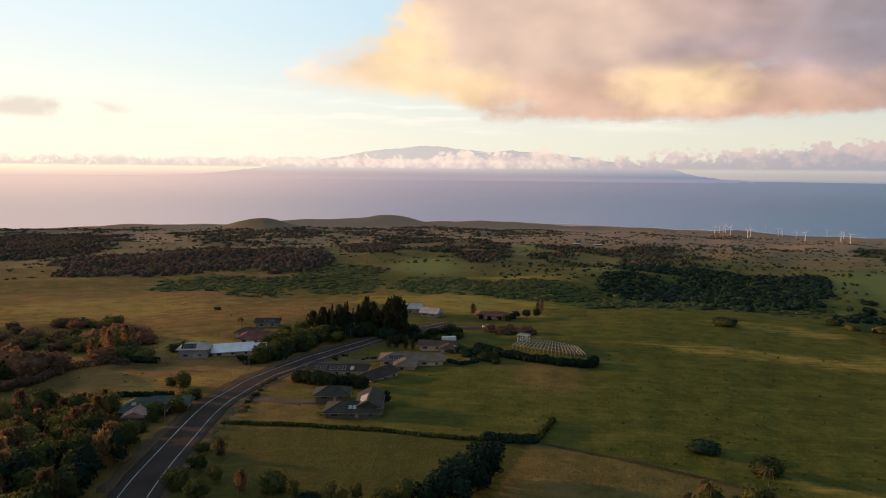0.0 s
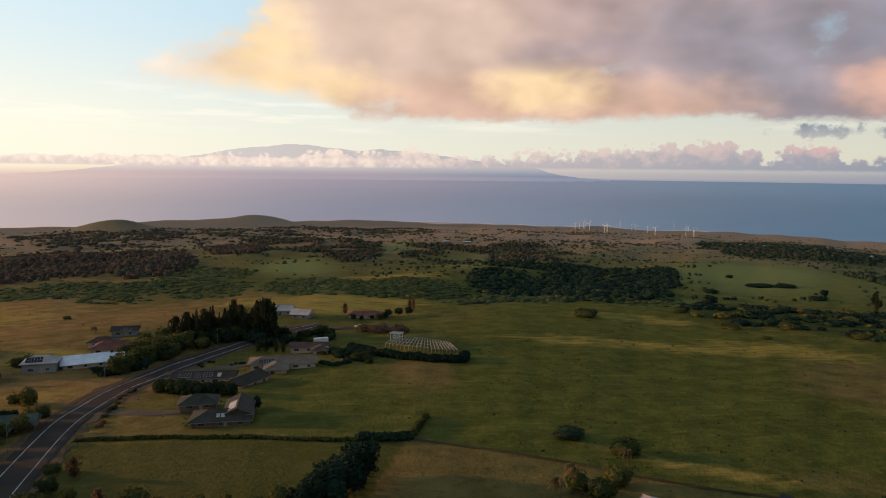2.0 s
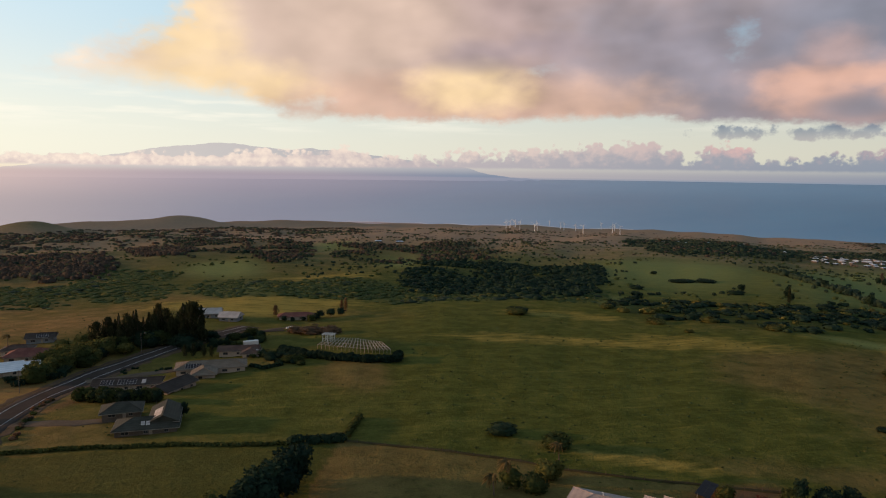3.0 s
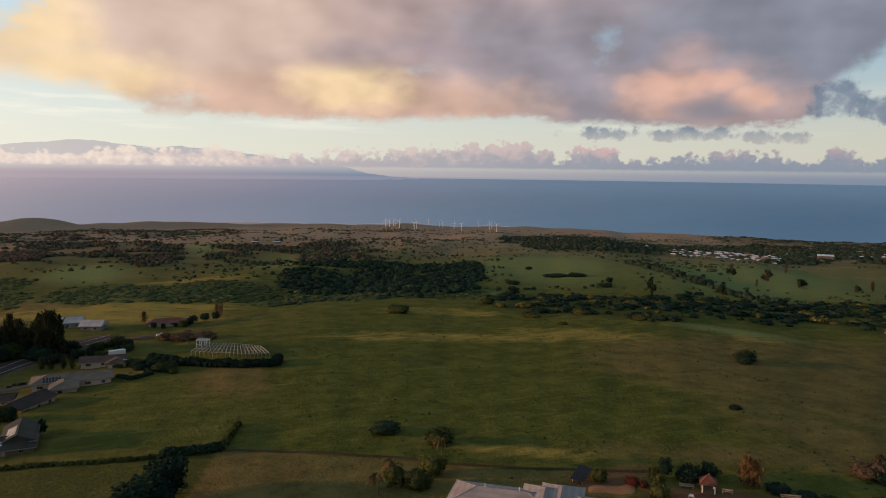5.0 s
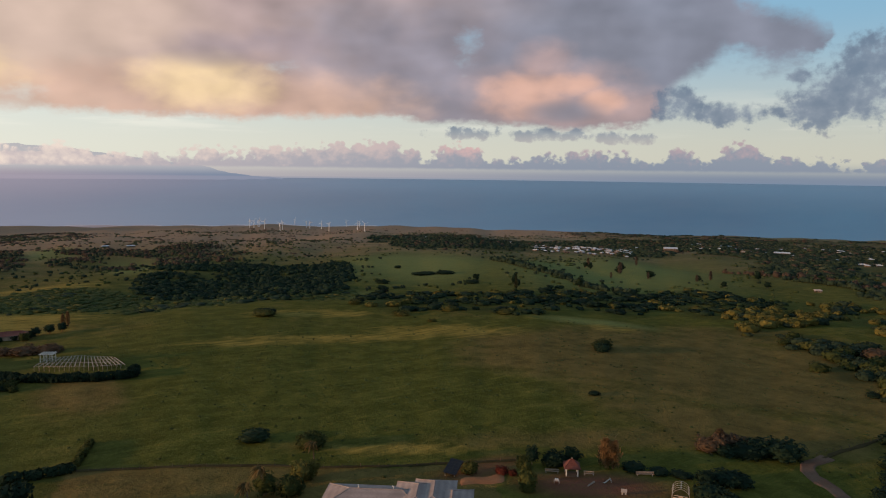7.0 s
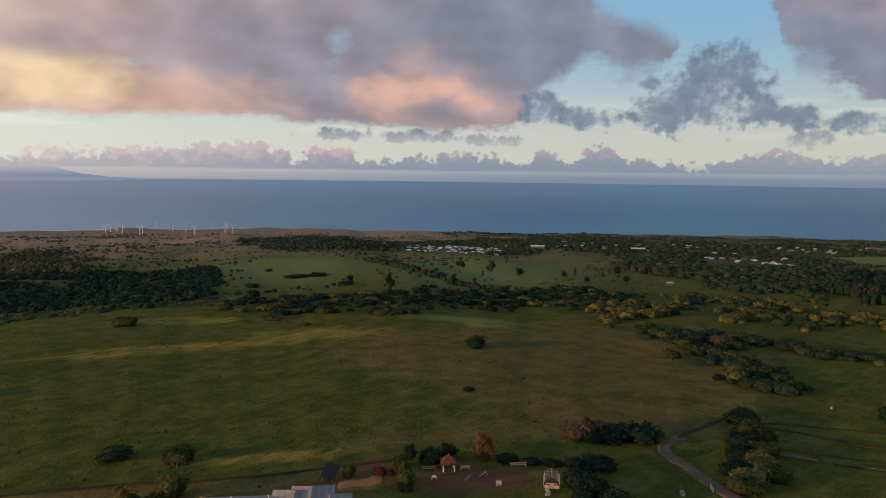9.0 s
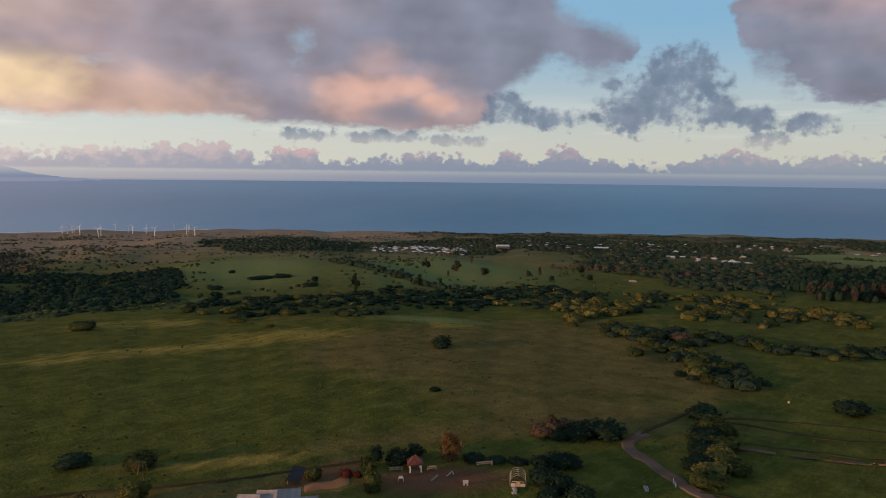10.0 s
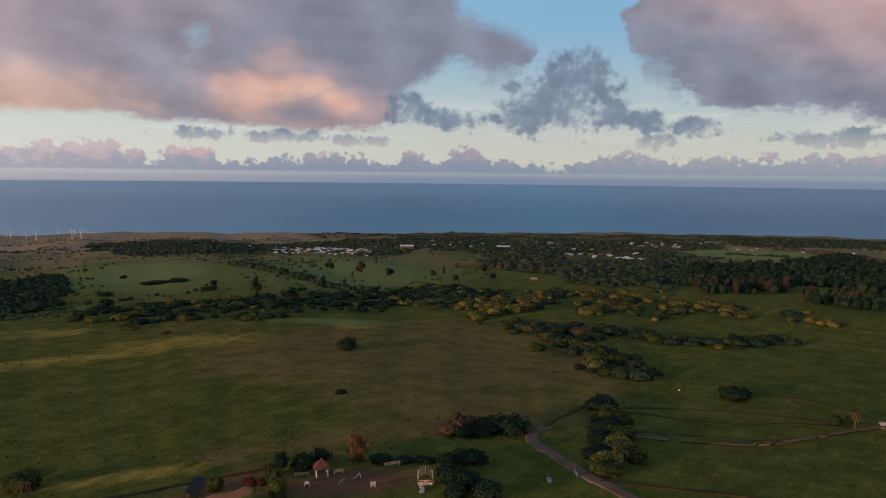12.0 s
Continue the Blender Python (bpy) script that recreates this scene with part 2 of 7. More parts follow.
def whim(n):
    return n.node("ShaderNodeObjectInfo").outputs["Random"]


def island(n):
    return n.node("ShaderNodeNewGeometry").outputs["Random Per Island"]


def plain(name, a, b, scale=2.0, rough=0.7, metal=0.0, strength=0.2, dist=0.02, spec=0.3):
    """A worn paint, plaster, stone or metal: two tones, coarse and fine."""
    def build(n):
        v = local(n)
        f = n.math("ADD", n.math("MULTIPLY", n.noise(v, scale * 0.2, 3.0), 0.6), n.math("MULTIPLY", n.noise(v, scale * 3, 4.0, 0.6), 0.4))
        return principled(n, n.mix(n.step(f, 0.35, 0.65), a, b), rough, metal, n.noise(v, scale * 8, 2.0), strength, dist, spec)
    return material(name, build)


def roofing(name, a, b, gap=0.35, rough=0.75, metal=0.0, spec=0.3):
    """Courses of roofing, weathered."""
    def build(n):
        v = local(n)
        x, y, z = n.split(v)
        w = n.node("ShaderNodeTexWave")
        w.wave_type, w.bands_direction = "BANDS", ("Z" if metal == 0 else "X")
        n.put(w.inputs["Vector"], v)
        w.inputs["Scale"].default_value = 0.31416 / gap
        w.inputs["Distortion"].default_value = 0.15
        f = n.math("ADD", n.math("MULTIPLY", n.noise(v, 0.3, 4.0), 0.65), n.math("MULTIPLY", n.noise(v, 3.0, 3.0), 0.35))
        colour = n.mix(n.step(f, 0.36, 0.64), a, b)
        colour = n.mix(n.math("MULTIPLY", w.outputs["Fac"], 0.22), colour, (a[0] * 0.4, a[1] * 0.4, a[2] * 0.4))
        return principled(n, colour, rough, metal, w.outputs["Fac"], 0.5, 0.05, spec)
    return material(name, build)


def leafy(name, a, b, c, through=0.3):
    """Leaves: tone by clump and by plant, with some light let through."""
    def build(n):
        tone = n.attribute("tone").outputs["Fac"]
        t = n.math("ADD", n.math("MULTIPLY", island(n), 0.34), n.math("MULTIPLY", n.math("FRACT", n.math("ADD", whim(n), tone)), 0.66))
        colour = n.mix(n.step(t, 0.1, 0.6), a, b)
        colour = n.mix(n.step(t, 0.62, 0.98), colour, c)
        d = principled(n, colour, 0.9, 0.0, None, spec=0.04)
        tr = n.node("ShaderNodeBsdfTranslucent")
        n.put(tr.inputs[0], colour)
        m = n.node("ShaderNodeMixShader")
        m.inputs[0].default_value = through
        n.put(m.inputs[1], d)
        n.put(m.inputs[2], tr.outputs[0])
        return m.outputs[0]
    return material(name, build)


def ground_build(n):
    v = place(n)
    cov = n.split(n.attribute("cover").outputs["Vector"])
    big, mid, fine = n.noise(v, 0.012, 4.0, 0.6), n.noise(v, 0.09, 5.0, 0.65), n.noise(v, 0.9, 4.0, 0.65)
    wind = n.noise(n.vmath("MULTIPLY", v, (0.05, 0.35, 0.1)), 1.0, 3.0)
    tuft = n.noise(v, 0.45, 5.0, 0.7)
    grass = n.mix(n.step(mid, 0.35, 0.68), (0.042, 0.048, 0.008), (0.074, 0.077, 0.015))
    grass = n.mix(n.step(wind, 0.5, 0.75, 0.0, 0.5), grass, (0.090, 0.091, 0.018))
    dry = n.mix(n.step(mid, 0.3, 0.7), (0.070, 0.054, 0.017), (0.118, 0.088, 0.028))
    # grass reddened westward: the warm veil of the sun put into its colour
    warm_veil = n.attribute("warm_veil").outputs["Fac"]
    dry = n.mix(n.math("MULTIPLY", warm_veil, 0.85), dry, n.mix(n.step(mid, 0.3, 0.7), (0.150, 0.080, 0.029), (0.220, 0.120, 0.044)))
    grass = n.mix(n.math("MULTIPLY", warm_veil, 0.55), grass, (0.098, 0.066, 0.020))
    dryness = n.step(n.math("ADD", n.math("ADD", cov[0], n.math("MULTIPLY", n.math("SUBTRACT", big, 0.5), 1.4)), n.math("MULTIPLY", n.math("SUBTRACT", mid, 0.5), 0.7)), 0.25, 0.85)
    colour = n.mix(dryness, grass, dry)
    # drier towards the coast, and paled with distance to paint in haze
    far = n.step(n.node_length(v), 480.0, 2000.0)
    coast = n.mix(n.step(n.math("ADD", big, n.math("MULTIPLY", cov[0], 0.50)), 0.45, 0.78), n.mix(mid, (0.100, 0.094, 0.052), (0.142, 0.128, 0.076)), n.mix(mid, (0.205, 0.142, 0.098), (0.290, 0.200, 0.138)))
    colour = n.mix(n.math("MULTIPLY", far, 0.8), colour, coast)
    colour = n.mix(n.attribute("lush").outputs["Fac"], colour, n.mix(mid, (0.108, 0.128, 0.044), (0.150, 0.170, 0.058)))
    # strips of grazing low sunlight, painted as gold grass
    sunlit = n.attribute("sunlit").outputs["Fac"]
    colour = n.mix(n.step(n.math("ADD", sunlit, n.math("ADD", n.math("MULTIPLY", n.math("SUBTRACT", mid, 0.5), 1.2), n.math("MULTIPLY", n.math("SUBTRACT", wind, 0.5), 1.6))), 0.15, 1.35, 0.0, 0.85), colour, n.mix(fine, (0.215, 0.150, 0.032), (0.325, 0.230, 0.053)))
    near = n.math("SUBTRACT", 1.0, n.math("MULTIPLY", far, 0.88))
    colour = n.mix(n.math("MULTIPLY", near, n.step(tuft, 0.60, 0.74, 0.0, 0.5)), colour, (0.024, 0.030, 0.007))
    colour = n.mix(n.math("MULTIPLY", near, n.step(n.noise(n.vmath("MULTIPLY", v, (0.16, 0.9, 0.1)), 1.0, 4.0, 0.7), 0.50, 0.72, 0.0, 0.40)), colour, (0.110, 0.098, 0.024))
    speck = n.noise(n.vmath("MULTIPLY", v, (1.0, 2.2, 1.0)), 1.1, 5.0, 0.75)
    colour = n.mix(n.math("MULTIPLY", near, n.step(speck, 0.54, 0.72, 0.0, 0.40)), colour, (0.150, 0.132, 0.036))
    colour = n.mix(n.math("MULTIPLY", near, n.step(speck, 0.45, 0.30, 0.0, 0.6)), colour, (0.016, 0.020, 0.005))
    mottle = n.noise(n.vmath("ADD", v, (70.0, 20.0, 0.0)), 0.38, 6.0, 0.78)
    colour = n.mix(n.math("MULTIPLY", near, n.step(mottle, 0.46, 0.32, 0.0, 0.5)), colour, (0.026, 0.032, 0.008))
    colour = n.mix(n.math("MULTIPLY", near, n.step(mottle, 0.54, 0.70, 0.0, 0.42)), colour, (0.150, 0.130, 0.038))
    colour = n.mix(n.math("MULTIPLY", cov[2], n.step(mid, 0.3, 0.6, 0.5, 1.0)), colour, (0.022, 0.028, 0.010))
    colour = n.mix(n.math("MULTIPLY", cov[1], n.step(fine, 0.2, 0.6, 0.6, 1.0)), colour, n.mix(mid, (0.085, 0.037, 0.023), (0.150, 0.066, 0.040)))
    h = n.math("ADD", n.math("MULTIPLY", mid, 1.0), n.math("ADD", n.math("MULTIPLY", fine, 0.2), n.math("MULTIPLY", tuft, 0.5)))
    return principled(n, colour, 1.0, 0.0, h, 0.8, 1.0, 0.02)


def sea_build(n):
    v = place(n)
    swell = n.noise(n.vmath("MULTIPLY", v, (0.02, 0.02, 0.0)), 1.0, 4.0, 0.6)
    patch = n.noise(n.vmath("MULTIPLY", v, (0.0008, 0.0016, 0.0)), 1.0, 3.0, 0.5)
    colour = n.mix(n.step(patch, 0.3, 0.7), (0.060, 0.160, 0.255), (0.078, 0.190, 0.285))
    ripple = n.noise(n.vmath("MULTIPLY", v, (0.006, 0.006, 0.0)), 1.0, 6.0, 0.7)
    colour = n.mix(n.step(ripple, 0.35, 0.65, 0.0, 0.30), colour, (0.105, 0.185, 0.270))
    p = n.node("ShaderNodeBsdfPrincipled")
    n.put(p.inputs["Base Color"], colour)
    p.inputs["Roughness"].default_value, p.inputs["Specular IOR Level"].default_value = 0.45, 0.5
    b = n.node("ShaderNodeBump")
    b.inputs["Strength"].default_value, b.inputs["Distance"].default_value = 0.25, 3.0
    n.put(b.inputs["Height"], swell)
    n.put(b.inputs["Normal"], n.join(0.0, 0.0, 1.0))
    n.put(p.inputs["Normal"], b.outputs[0])
    return p.outputs[0]


MAT_GROUND = material("pasture", ground_build)
MAT_SEA = material("sea_water", sea_build)
MAT_FOAM = plain("surf_foam", (0.36, 0.36, 0.37), (0.50, 0.50, 0.50), 0.05, 0.8)
MAT_ASPHALT = plain("asphalt", (0.032, 0.024, 0.020), (0.048, 0.036, 0.030), 0.6, 1.0, spec=0.03)
MAT_LINE = plain("road_paint", (0.22, 0.20, 0.19), (0.42, 0.39, 0.37), 1.0, 0.9, spec=0.1)
MAT_DIRT = plain("packed_dirt", (0.085, 0.052, 0.035), (0.130, 0.083, 0.058), 0.5, 1.0, spec=0.05)
MAT_EARTH = plain("bare_earth", (0.19, 0.088, 0.042), (0.28, 0.135, 0.066), 0.8, 1.0, spec=0.03)
MAT_VERGE = plain("verge_earth", (0.058, 0.038, 0.024), (0.092, 0.060, 0.036), 0.5, 1.0, spec=0.03)
MAT_RUT = plain("worn_rut", (0.030, 0.024, 0.010), (0.050, 0.040, 0.018), 0.5, 1.0, spec=0.03)
MAT_GRAVEL = plain("driveway_gravel", (0.062, 0.045, 0.031), (0.098, 0.072, 0.052), 0.5, 1.0, spec=0.05)
MAT_LEAF = leafy("leaves_green", (0.028, 0.038, 0.014), (0.048, 0.060, 0.020), (0.095, 0.096, 0.030), 0.4)
# deep green leaves; cloud shadow on the dark woods is painted in too
MAT_DARKLEAF = leafy("leaves_dark", (0.008, 0.017, 0.012), (0.013, 0.026, 0.016), (0.022, 0.037, 0.020), 0.15)
# yellowish leaves, with the gold of low sun painted in
MAT_GOLDLEAF = leafy("leaves_yellow_green_sunlit", (0.046, 0.052, 0.016), (0.086, 0.082, 0.024), (0.150, 0.128, 0.036), 0.3)
# the orange of sunlight on the fronds is part of this colour
MAT_PALM = leafy("palm_fronds", (0.050, 0.040, 0.016), (0.095, 0.070, 0.028), (0.170, 0.115, 0.045), 0.35)
MAT_RUSTLEAF = leafy("leaves_russet", (0.068, 0.047, 0.026), (0.120, 0.080, 0.043), (0.175, 0.112, 0.056), 0.45)
# russet leaves, lightened and reddened to paint warm haze over them
MAT_DUSKLEAF = leafy("leaves_veiled_russet", (0.120, 0.068, 0.040), (0.165, 0.092, 0.054), (0.210, 0.118, 0.068), 0.45)
# leaf colour warmed and brightened to hold the evening glow
MAT_COPPERLEAF = leafy("leaves_copper_glow", (0.105, 0.068, 0.032), (0.185, 0.114, 0.052), (0.27, 0.162, 0.072), 0.55)
MAT_DRYLEAF = leafy("leaves_dry_grey", (0.062, 0.045, 0.030), (0.090, 0.064, 0.042), (0.122, 0.085, 0.054), 0.35)
# green of the far woods, lighter and greyer with haze painted in
MAT_FARLEAF = leafy("leaves_hazed_green", (0.050, 0.058, 0.034), (0.066, 0.072, 0.042), (0.090, 0.092, 0.054), 0.3)
MAT_WOODLEAF = leafy("leaves_wood", (0.016, 0.027, 0.018), (0.021, 0.035, 0.022), (0.029, 0.043, 0.026), 0.15)
MAT_LOWLEAF = leafy("leaves_low_scrub", (0.040, 0.058, 0.020), (0.050, 0.068, 0.024), (0.066, 0.080, 0.029), 0.3)
# brown of the far woods, paled for haze likewise
MAT_FARRUST = leafy("leaves_hazed_brown", (0.070, 0.055, 0.043), (0.086, 0.067, 0.052), (0.105, 0.080, 0.060), 0.5)
MAT_REDLEAF = leafy("flowers_red", (0.050, 0.018, 0.012), (0.095, 0.024, 0.016), (0.16, 0.045, 0.024), 0.2)
MAT_NEEDLE = leafy("needles", (0.016, 0.020, 0.010), (0.028, 0.032, 0.015), (0.048, 0.048, 0.022), 0.25)
MAT_BARK = plain("bark", (0.060, 0.042, 0.030), (0.12, 0.088, 0.065), 2.0, 0.95, strength=0.6)
MAT_WHITE = plain("white_paint", (0.40, 0.375, 0.345), (0.54, 0.51, 0.475), 0.8, 0.6)
MAT_CREAM = plain("cream_stucco", (0.26, 0.20, 0.155), (0.36, 0.29, 0.23), 0.8, 0.85)
MAT_TAN = plain("tan_siding", (0.062, 0.046, 0.035), (0.098, 0.074, 0.056), 0.8, 0.8)
MAT_BLUEGREY = plain("grey_siding", (0.11, 0.115, 0.12), (0.17, 0.175, 0.18), 0.8, 0.8)
MAT_FRAME = plain("window_frame", (0.13, 0.11, 0.09), (0.20, 0.17, 0.14), 0.8, 0.8)
MAT_GLASS = plain("window_glass", (0.015, 0.018, 0.022), (0.03, 0.035, 0.04), 0.5, 0.12, strength=0.0, spec=0.6)
MAT_PANEL = plain("solar_cells", (0.018, 0.016, 0.018), (0.030, 0.025, 0.026), 0.5, 0.55, strength=0.0, spec=0.05)
MAT_ALU = plain("aluminium", (0.50, 0.50, 0.50), (0.65, 0.65, 0.65), 1.0, 0.4, 0.9)
MAT_ROOF_SLATE = roofing("slate_shingles", (0.027, 0.026, 0.019), (0.044, 0.041, 0.031), spec=0.08)
MAT_ROOF_DARK = roofing("dark_shingles", (0.025, 0.018, 0.014), (0.042, 0.031, 0.025), spec=0.08)
MAT_ROOF_GREY = roofing("grey_shingles", (0.098, 0.076, 0.056), (0.135, 0.107, 0.080), spec=0.08)
MAT_ROOF_BROWN = roofing("brown_shingles", (0.048, 0.030, 0.024), (0.078, 0.050, 0.038), spec=0.08)
MAT_ROOF_RED = roofing("red_shingles", (0.10, 0.036, 0.028), (0.15, 0.060, 0.046), spec=0.08)
MAT_ROOF_GREEN = roofing("green_metal", (0.045, 0.058, 0.042), (0.070, 0.088, 0.064), 0.45, 0.8, 0.0, 0.1)
MAT_ROOF_RUST = roofing("rusty_metal", (0.20, 0.095, 0.075), (0.32, 0.18, 0.145), 0.45)
MAT_ROOF_WHITE = roofing("white_metal", (0.48, 0.48, 0.49), (0.62, 0.61, 0.61), 0.5, 0.5)
# white roofing of the far houses, dimmed and blued to look shaded
MAT_ROOF_FAR = roofing("white_metal_shaded_blue", (0.34, 0.38, 0.42), (0.46, 0.51, 0.56), 0.5, 0.6)
MAT_ROOF_METAL = roofing("pale_standing_seam", (0.200, 0.165, 0.150), (0.270, 0.225, 0.205), 0.55, 0.75, 0.0, 0.1)
MAT_ROOF_PALE = roofing("weathered_pale_metal", (0.26, 0.235, 0.215), (0.35, 0.318, 0.295), 0.5, 0.85, 0.0, 0.1)
MAT_WOOD = plain("weathered_wood", (0.17, 0.13, 0.10), (0.28, 0.22, 0.17), 1.5, 0.9)
MAT_BEAM = plain("weathered_beam", (0.21, 0.19, 0.17), (0.31, 0.28, 0.255), 1.5, 0.9, spec=0.1)
MAT_WIRE = plain("rusty_wire", (0.04, 0.03, 0.025), (0.07, 0.055, 0.045), 1.5, 0.9, spec=0.1)
MAT_POLE = plain("grey_pole", (0.10, 0.085, 0.075), (0.15, 0.13, 0.115), 1.0, 0.8)
MAT_TOWER = plain("turbine_paint", (0.58, 0.58, 0.58), (0.66, 0.66, 0.66), 0.3, 0.5)

# ---- mesh helpers ----


def bulk(name, verts, faces, mat, tone=None, smooth=False):
    """A mesh from arrays; faces all have one number of corners, or are a list."""
    me = bpy.data.meshes.new(name)
    if isinstance(faces, np.ndarray):
        n, k = faces.shape
        me.vertices.add(len(verts))
        me.vertices.foreach_set("co", np.asarray(verts, dtype=np.float32).ravel())
        me.loops.add(n * k)
        me.loops.foreach_set("vertex_index", faces.astype(np.int32).ravel())
        me.polygons.add(n)
        me.polygons.foreach_set("loop_start", np.arange(0, n * k, k, dtype=np.int32))
        me.update(calc_edges=True)
    else:
        me.from_pydata([tuple(v) for v in verts], [], faces)
        me.update()
    if smooth:
        me.polygons.foreach_set("use_smooth", np.ones(len(me.polygons), dtype=bool))
    if tone is not None:
        layer = me.attributes.new("tone", "FLOAT", "POINT")
        layer.data.foreach_set("value", np.asarray(tone, dtype=np.float32))
    me.validate()
    me.materials.append(mat)
    return me


class Shape:
    """Gathers simple solids into one mesh."""

    def __init__(self):
        self.v, self.f = [], []

    def add(self, verts, faces):
        k = len(self.v)
        self.v += [tuple(p) for p in verts]
        self.f += [tuple(i + k for i in f) for f in faces]
        return self

    def box(self, x, y, z, sx, sy, sz, turn=0.0):
        """A box centred on x, y, standing on z."""
        c, s = math.cos(radians(turn)), math.sin(radians(turn))
        p = [(a * sx / 2, b * sy / 2, d) for d in (0, sz) for a, b in ((-1, -1), (1, -1), (1, 1), (-1, 1))]
        p = [(x + a * c - b * s, y + a * s + b * c, z + d) for a, b, d in p]
        return self.add(p, [(3, 2, 1, 0), (4, 5, 6, 7), (0, 1, 5, 4), (1, 2, 6, 5), (2, 3, 7, 6), (3, 0, 4, 7)])

    def tube(self, a, b, ra, rb, n=6):
        a, b = V(a), V(b)
        d = (b - a).normalized()
        u = d.orthogonal().normalized()
        w = d.cross(u)
        ring = [(u * math.cos(6.28318 * i / n) + w * math.sin(6.28318 * i / n)) for i in range(n)]
        p = [a + q * ra for q in ring] + [b + q * rb for q in ring]
        return self.add(p, [(i, (i + 1) % n, n + (i + 1) % n, n + i) for i in range(n)] + [tuple(range(n))[::-1], tuple(range(n, 2 * n))])

    def slab(self, corners, thick):
        """A sloping plate from its top corners, anticlockwise from above."""
        n = len(corners)
        p = [V(c) for c in corners] + [V(c) - V((0, 0, thick)) for c in corners]
        return self.add(p, [tuple(range(n)), tuple(range(n, 2 * n))[::-1]] + [(i, n + i, n + (i + 1) % n, (i + 1) % n) for i in range(n)])


def part(name, shape, mat, parent, label="", smooth=False):
    """Links a shape or a mesh as one object under a thing or under a part."""
    me = bulk(name, shape.v, shape.f, mat, smooth=smooth) if isinstance(shape, Shape) else shape
    ob = new(name, me)
    ob.parent = parent
    return tagged(ob, label) if label else ob


def thing(name, m, label, category, group="", me=None, kind=""):
    ob = new(name, me)
    ob.matrix_basis = m
    return tagged(ob, label, category, group, kind)


# ---- the land ----
SEA = -193.0


def shore(a):
    """Distance to the shore in a direction, in degrees clockwise from north."""
    return (3700 - 330 * np.exp(-((a - 50) / 22) ** 2) + 330 * np.exp(-((a - 95) / 20) ** 2) + 25 * np.sin(a * 0.9) + 14 * np.sin(a * 2.3 + 1))


# cinder cones near the coast: bearing, distance, height, half width, half depth
HILLS = [(-14.4, 2400, 46, 110, 100), (-4.2, 2950, 36, 160, 130), (-10, 3050, 26, 260, 120), (3, 3150, 22, 300, 120)]


def lattice(i, j):
    """A fixed chance number between 0 and 1 for each point of a grid."""
    q = np.sin(i * 127.1 + j * 311.7) * 43758.5453
    return q - np.floor(q)


def patches(x, y, scale, octaves=3):
    """Smooth uneven patches between 0 and 1, of about that size in metres."""
    total, weight = 0.0, 0.0
    for k in range(octaves):
        u, v = x / scale * 2 ** k + 17.3 * k, y / scale * 2 ** k - 9.1 * k
        i, j = np.floor(u), np.floor(v)
        fu, fv = u - i, v - j
        fu, fv = fu * fu * (3 - 2 * fu), fv * fv * (3 - 2 * fv)
        low = lattice(i, j) * (1 - fu) + lattice(i + 1, j) * fu
        high = lattice(i, j + 1) * (1 - fu) + lattice(i + 1, j + 1) * fu
        total, weight = total + (low * (1 - fv) + high * fv) * 0.55 ** k, weight + 0.55 ** k
    return total / weight


def height(x, y):
    """The ground's height; takes numbers or arrays."""
    r = np.hypot(x, y)
    a = np.clip(np.degrees(np.arctan2(x, y)), -100, 150)
    z = EYE - 66 - (EYE - 66 - SEA) / shore(a) * r
    for ha, hr, hh, wt, wr in HILLS:
        hx, hy = hr * math.sin(radians(ha)), hr * math.cos(radians(ha))
        u, v = ((x - hx) * hy - (y - hy) * hx) / hr, ((x - hx) * hx + (y - hy) * hy) / hr
        z = z + hh * np.exp(-(u / wt) ** 2 - (v / wr) ** 2)
    k = np.clip((r - 60) / 400, 0, 1)
    z = z + k * (2.2 * np.sin(x * 0.011 + 1.3) * np.cos(y * 0.009) + 1.2 * np.sin(x * 0.027 - y * 0.021))
    # low swells of the pasture
    k = np.clip((r - 170) / 260, 0, 1)
    z = z + k * (5.0 * (patches(x * 0.8 + y * 0.6, y * 0.8 - x * 0.6, 120.0, 2) - 0.5) + 1.0 * (patches(x * 0.5 - y * 0.87, y * 0.5 + x * 0.87, 46.0, 1) - 0.5))
    k = np.clip((r - 500) / 800, 0, 1)
    return z + k * (5 * np.sin(x * 0.0063 + y * 0.0021) * np.sin(y * 0.0071 - x * 0.0015 + .7) + 2.5 * np.sin(x * 0.017 + 2) * np.sin(y * 0.014))


def at(a, r):
    """The place on the plan at a bearing and a distance."""
    return r * math.sin(radians(a)), r * math.cos(radians(a))


def soft(x, y, cx, cy, rx, ry, turn=0.0):
    """1 inside an ellipse on the plan, falling to 0 round its edge."""
    c, s = math.cos(radians(turn)), math.sin(radians(turn))
    u, v = ((x - cx) * c + (y - cy) * s) / rx, (-(x - cx) * s + (y - cy) * c) / ry
    return np.clip(1.6 - np.sqrt(u * u + v * v) * 1.2, 0, 1)


def inside(x, y, corners):
    """True inside a polygon on the plan."""
    res = np.zeros(np.shape(x), dtype=bool)
    for (x0, y0), (x1, y1) in zip(corners, corners[1:] + corners[:1]):
        res ^= ((y0 > y) != (y1 > y)) & (x < (x1 - x0) * (y - y0) / (y1 - y0 + 1e-9) + x0)
    return res


# scrub and woods: first and last bearing, nearest and farthest distance
RUSSET = [(-34, -23.9, 1233, 2227), (-29.1, -19.6, 771, 1216), (-24, -15.4, 755, 1279), (-15.8, -8.8, 756, 1132), (-8.4, -3.8, 976, 1566)]
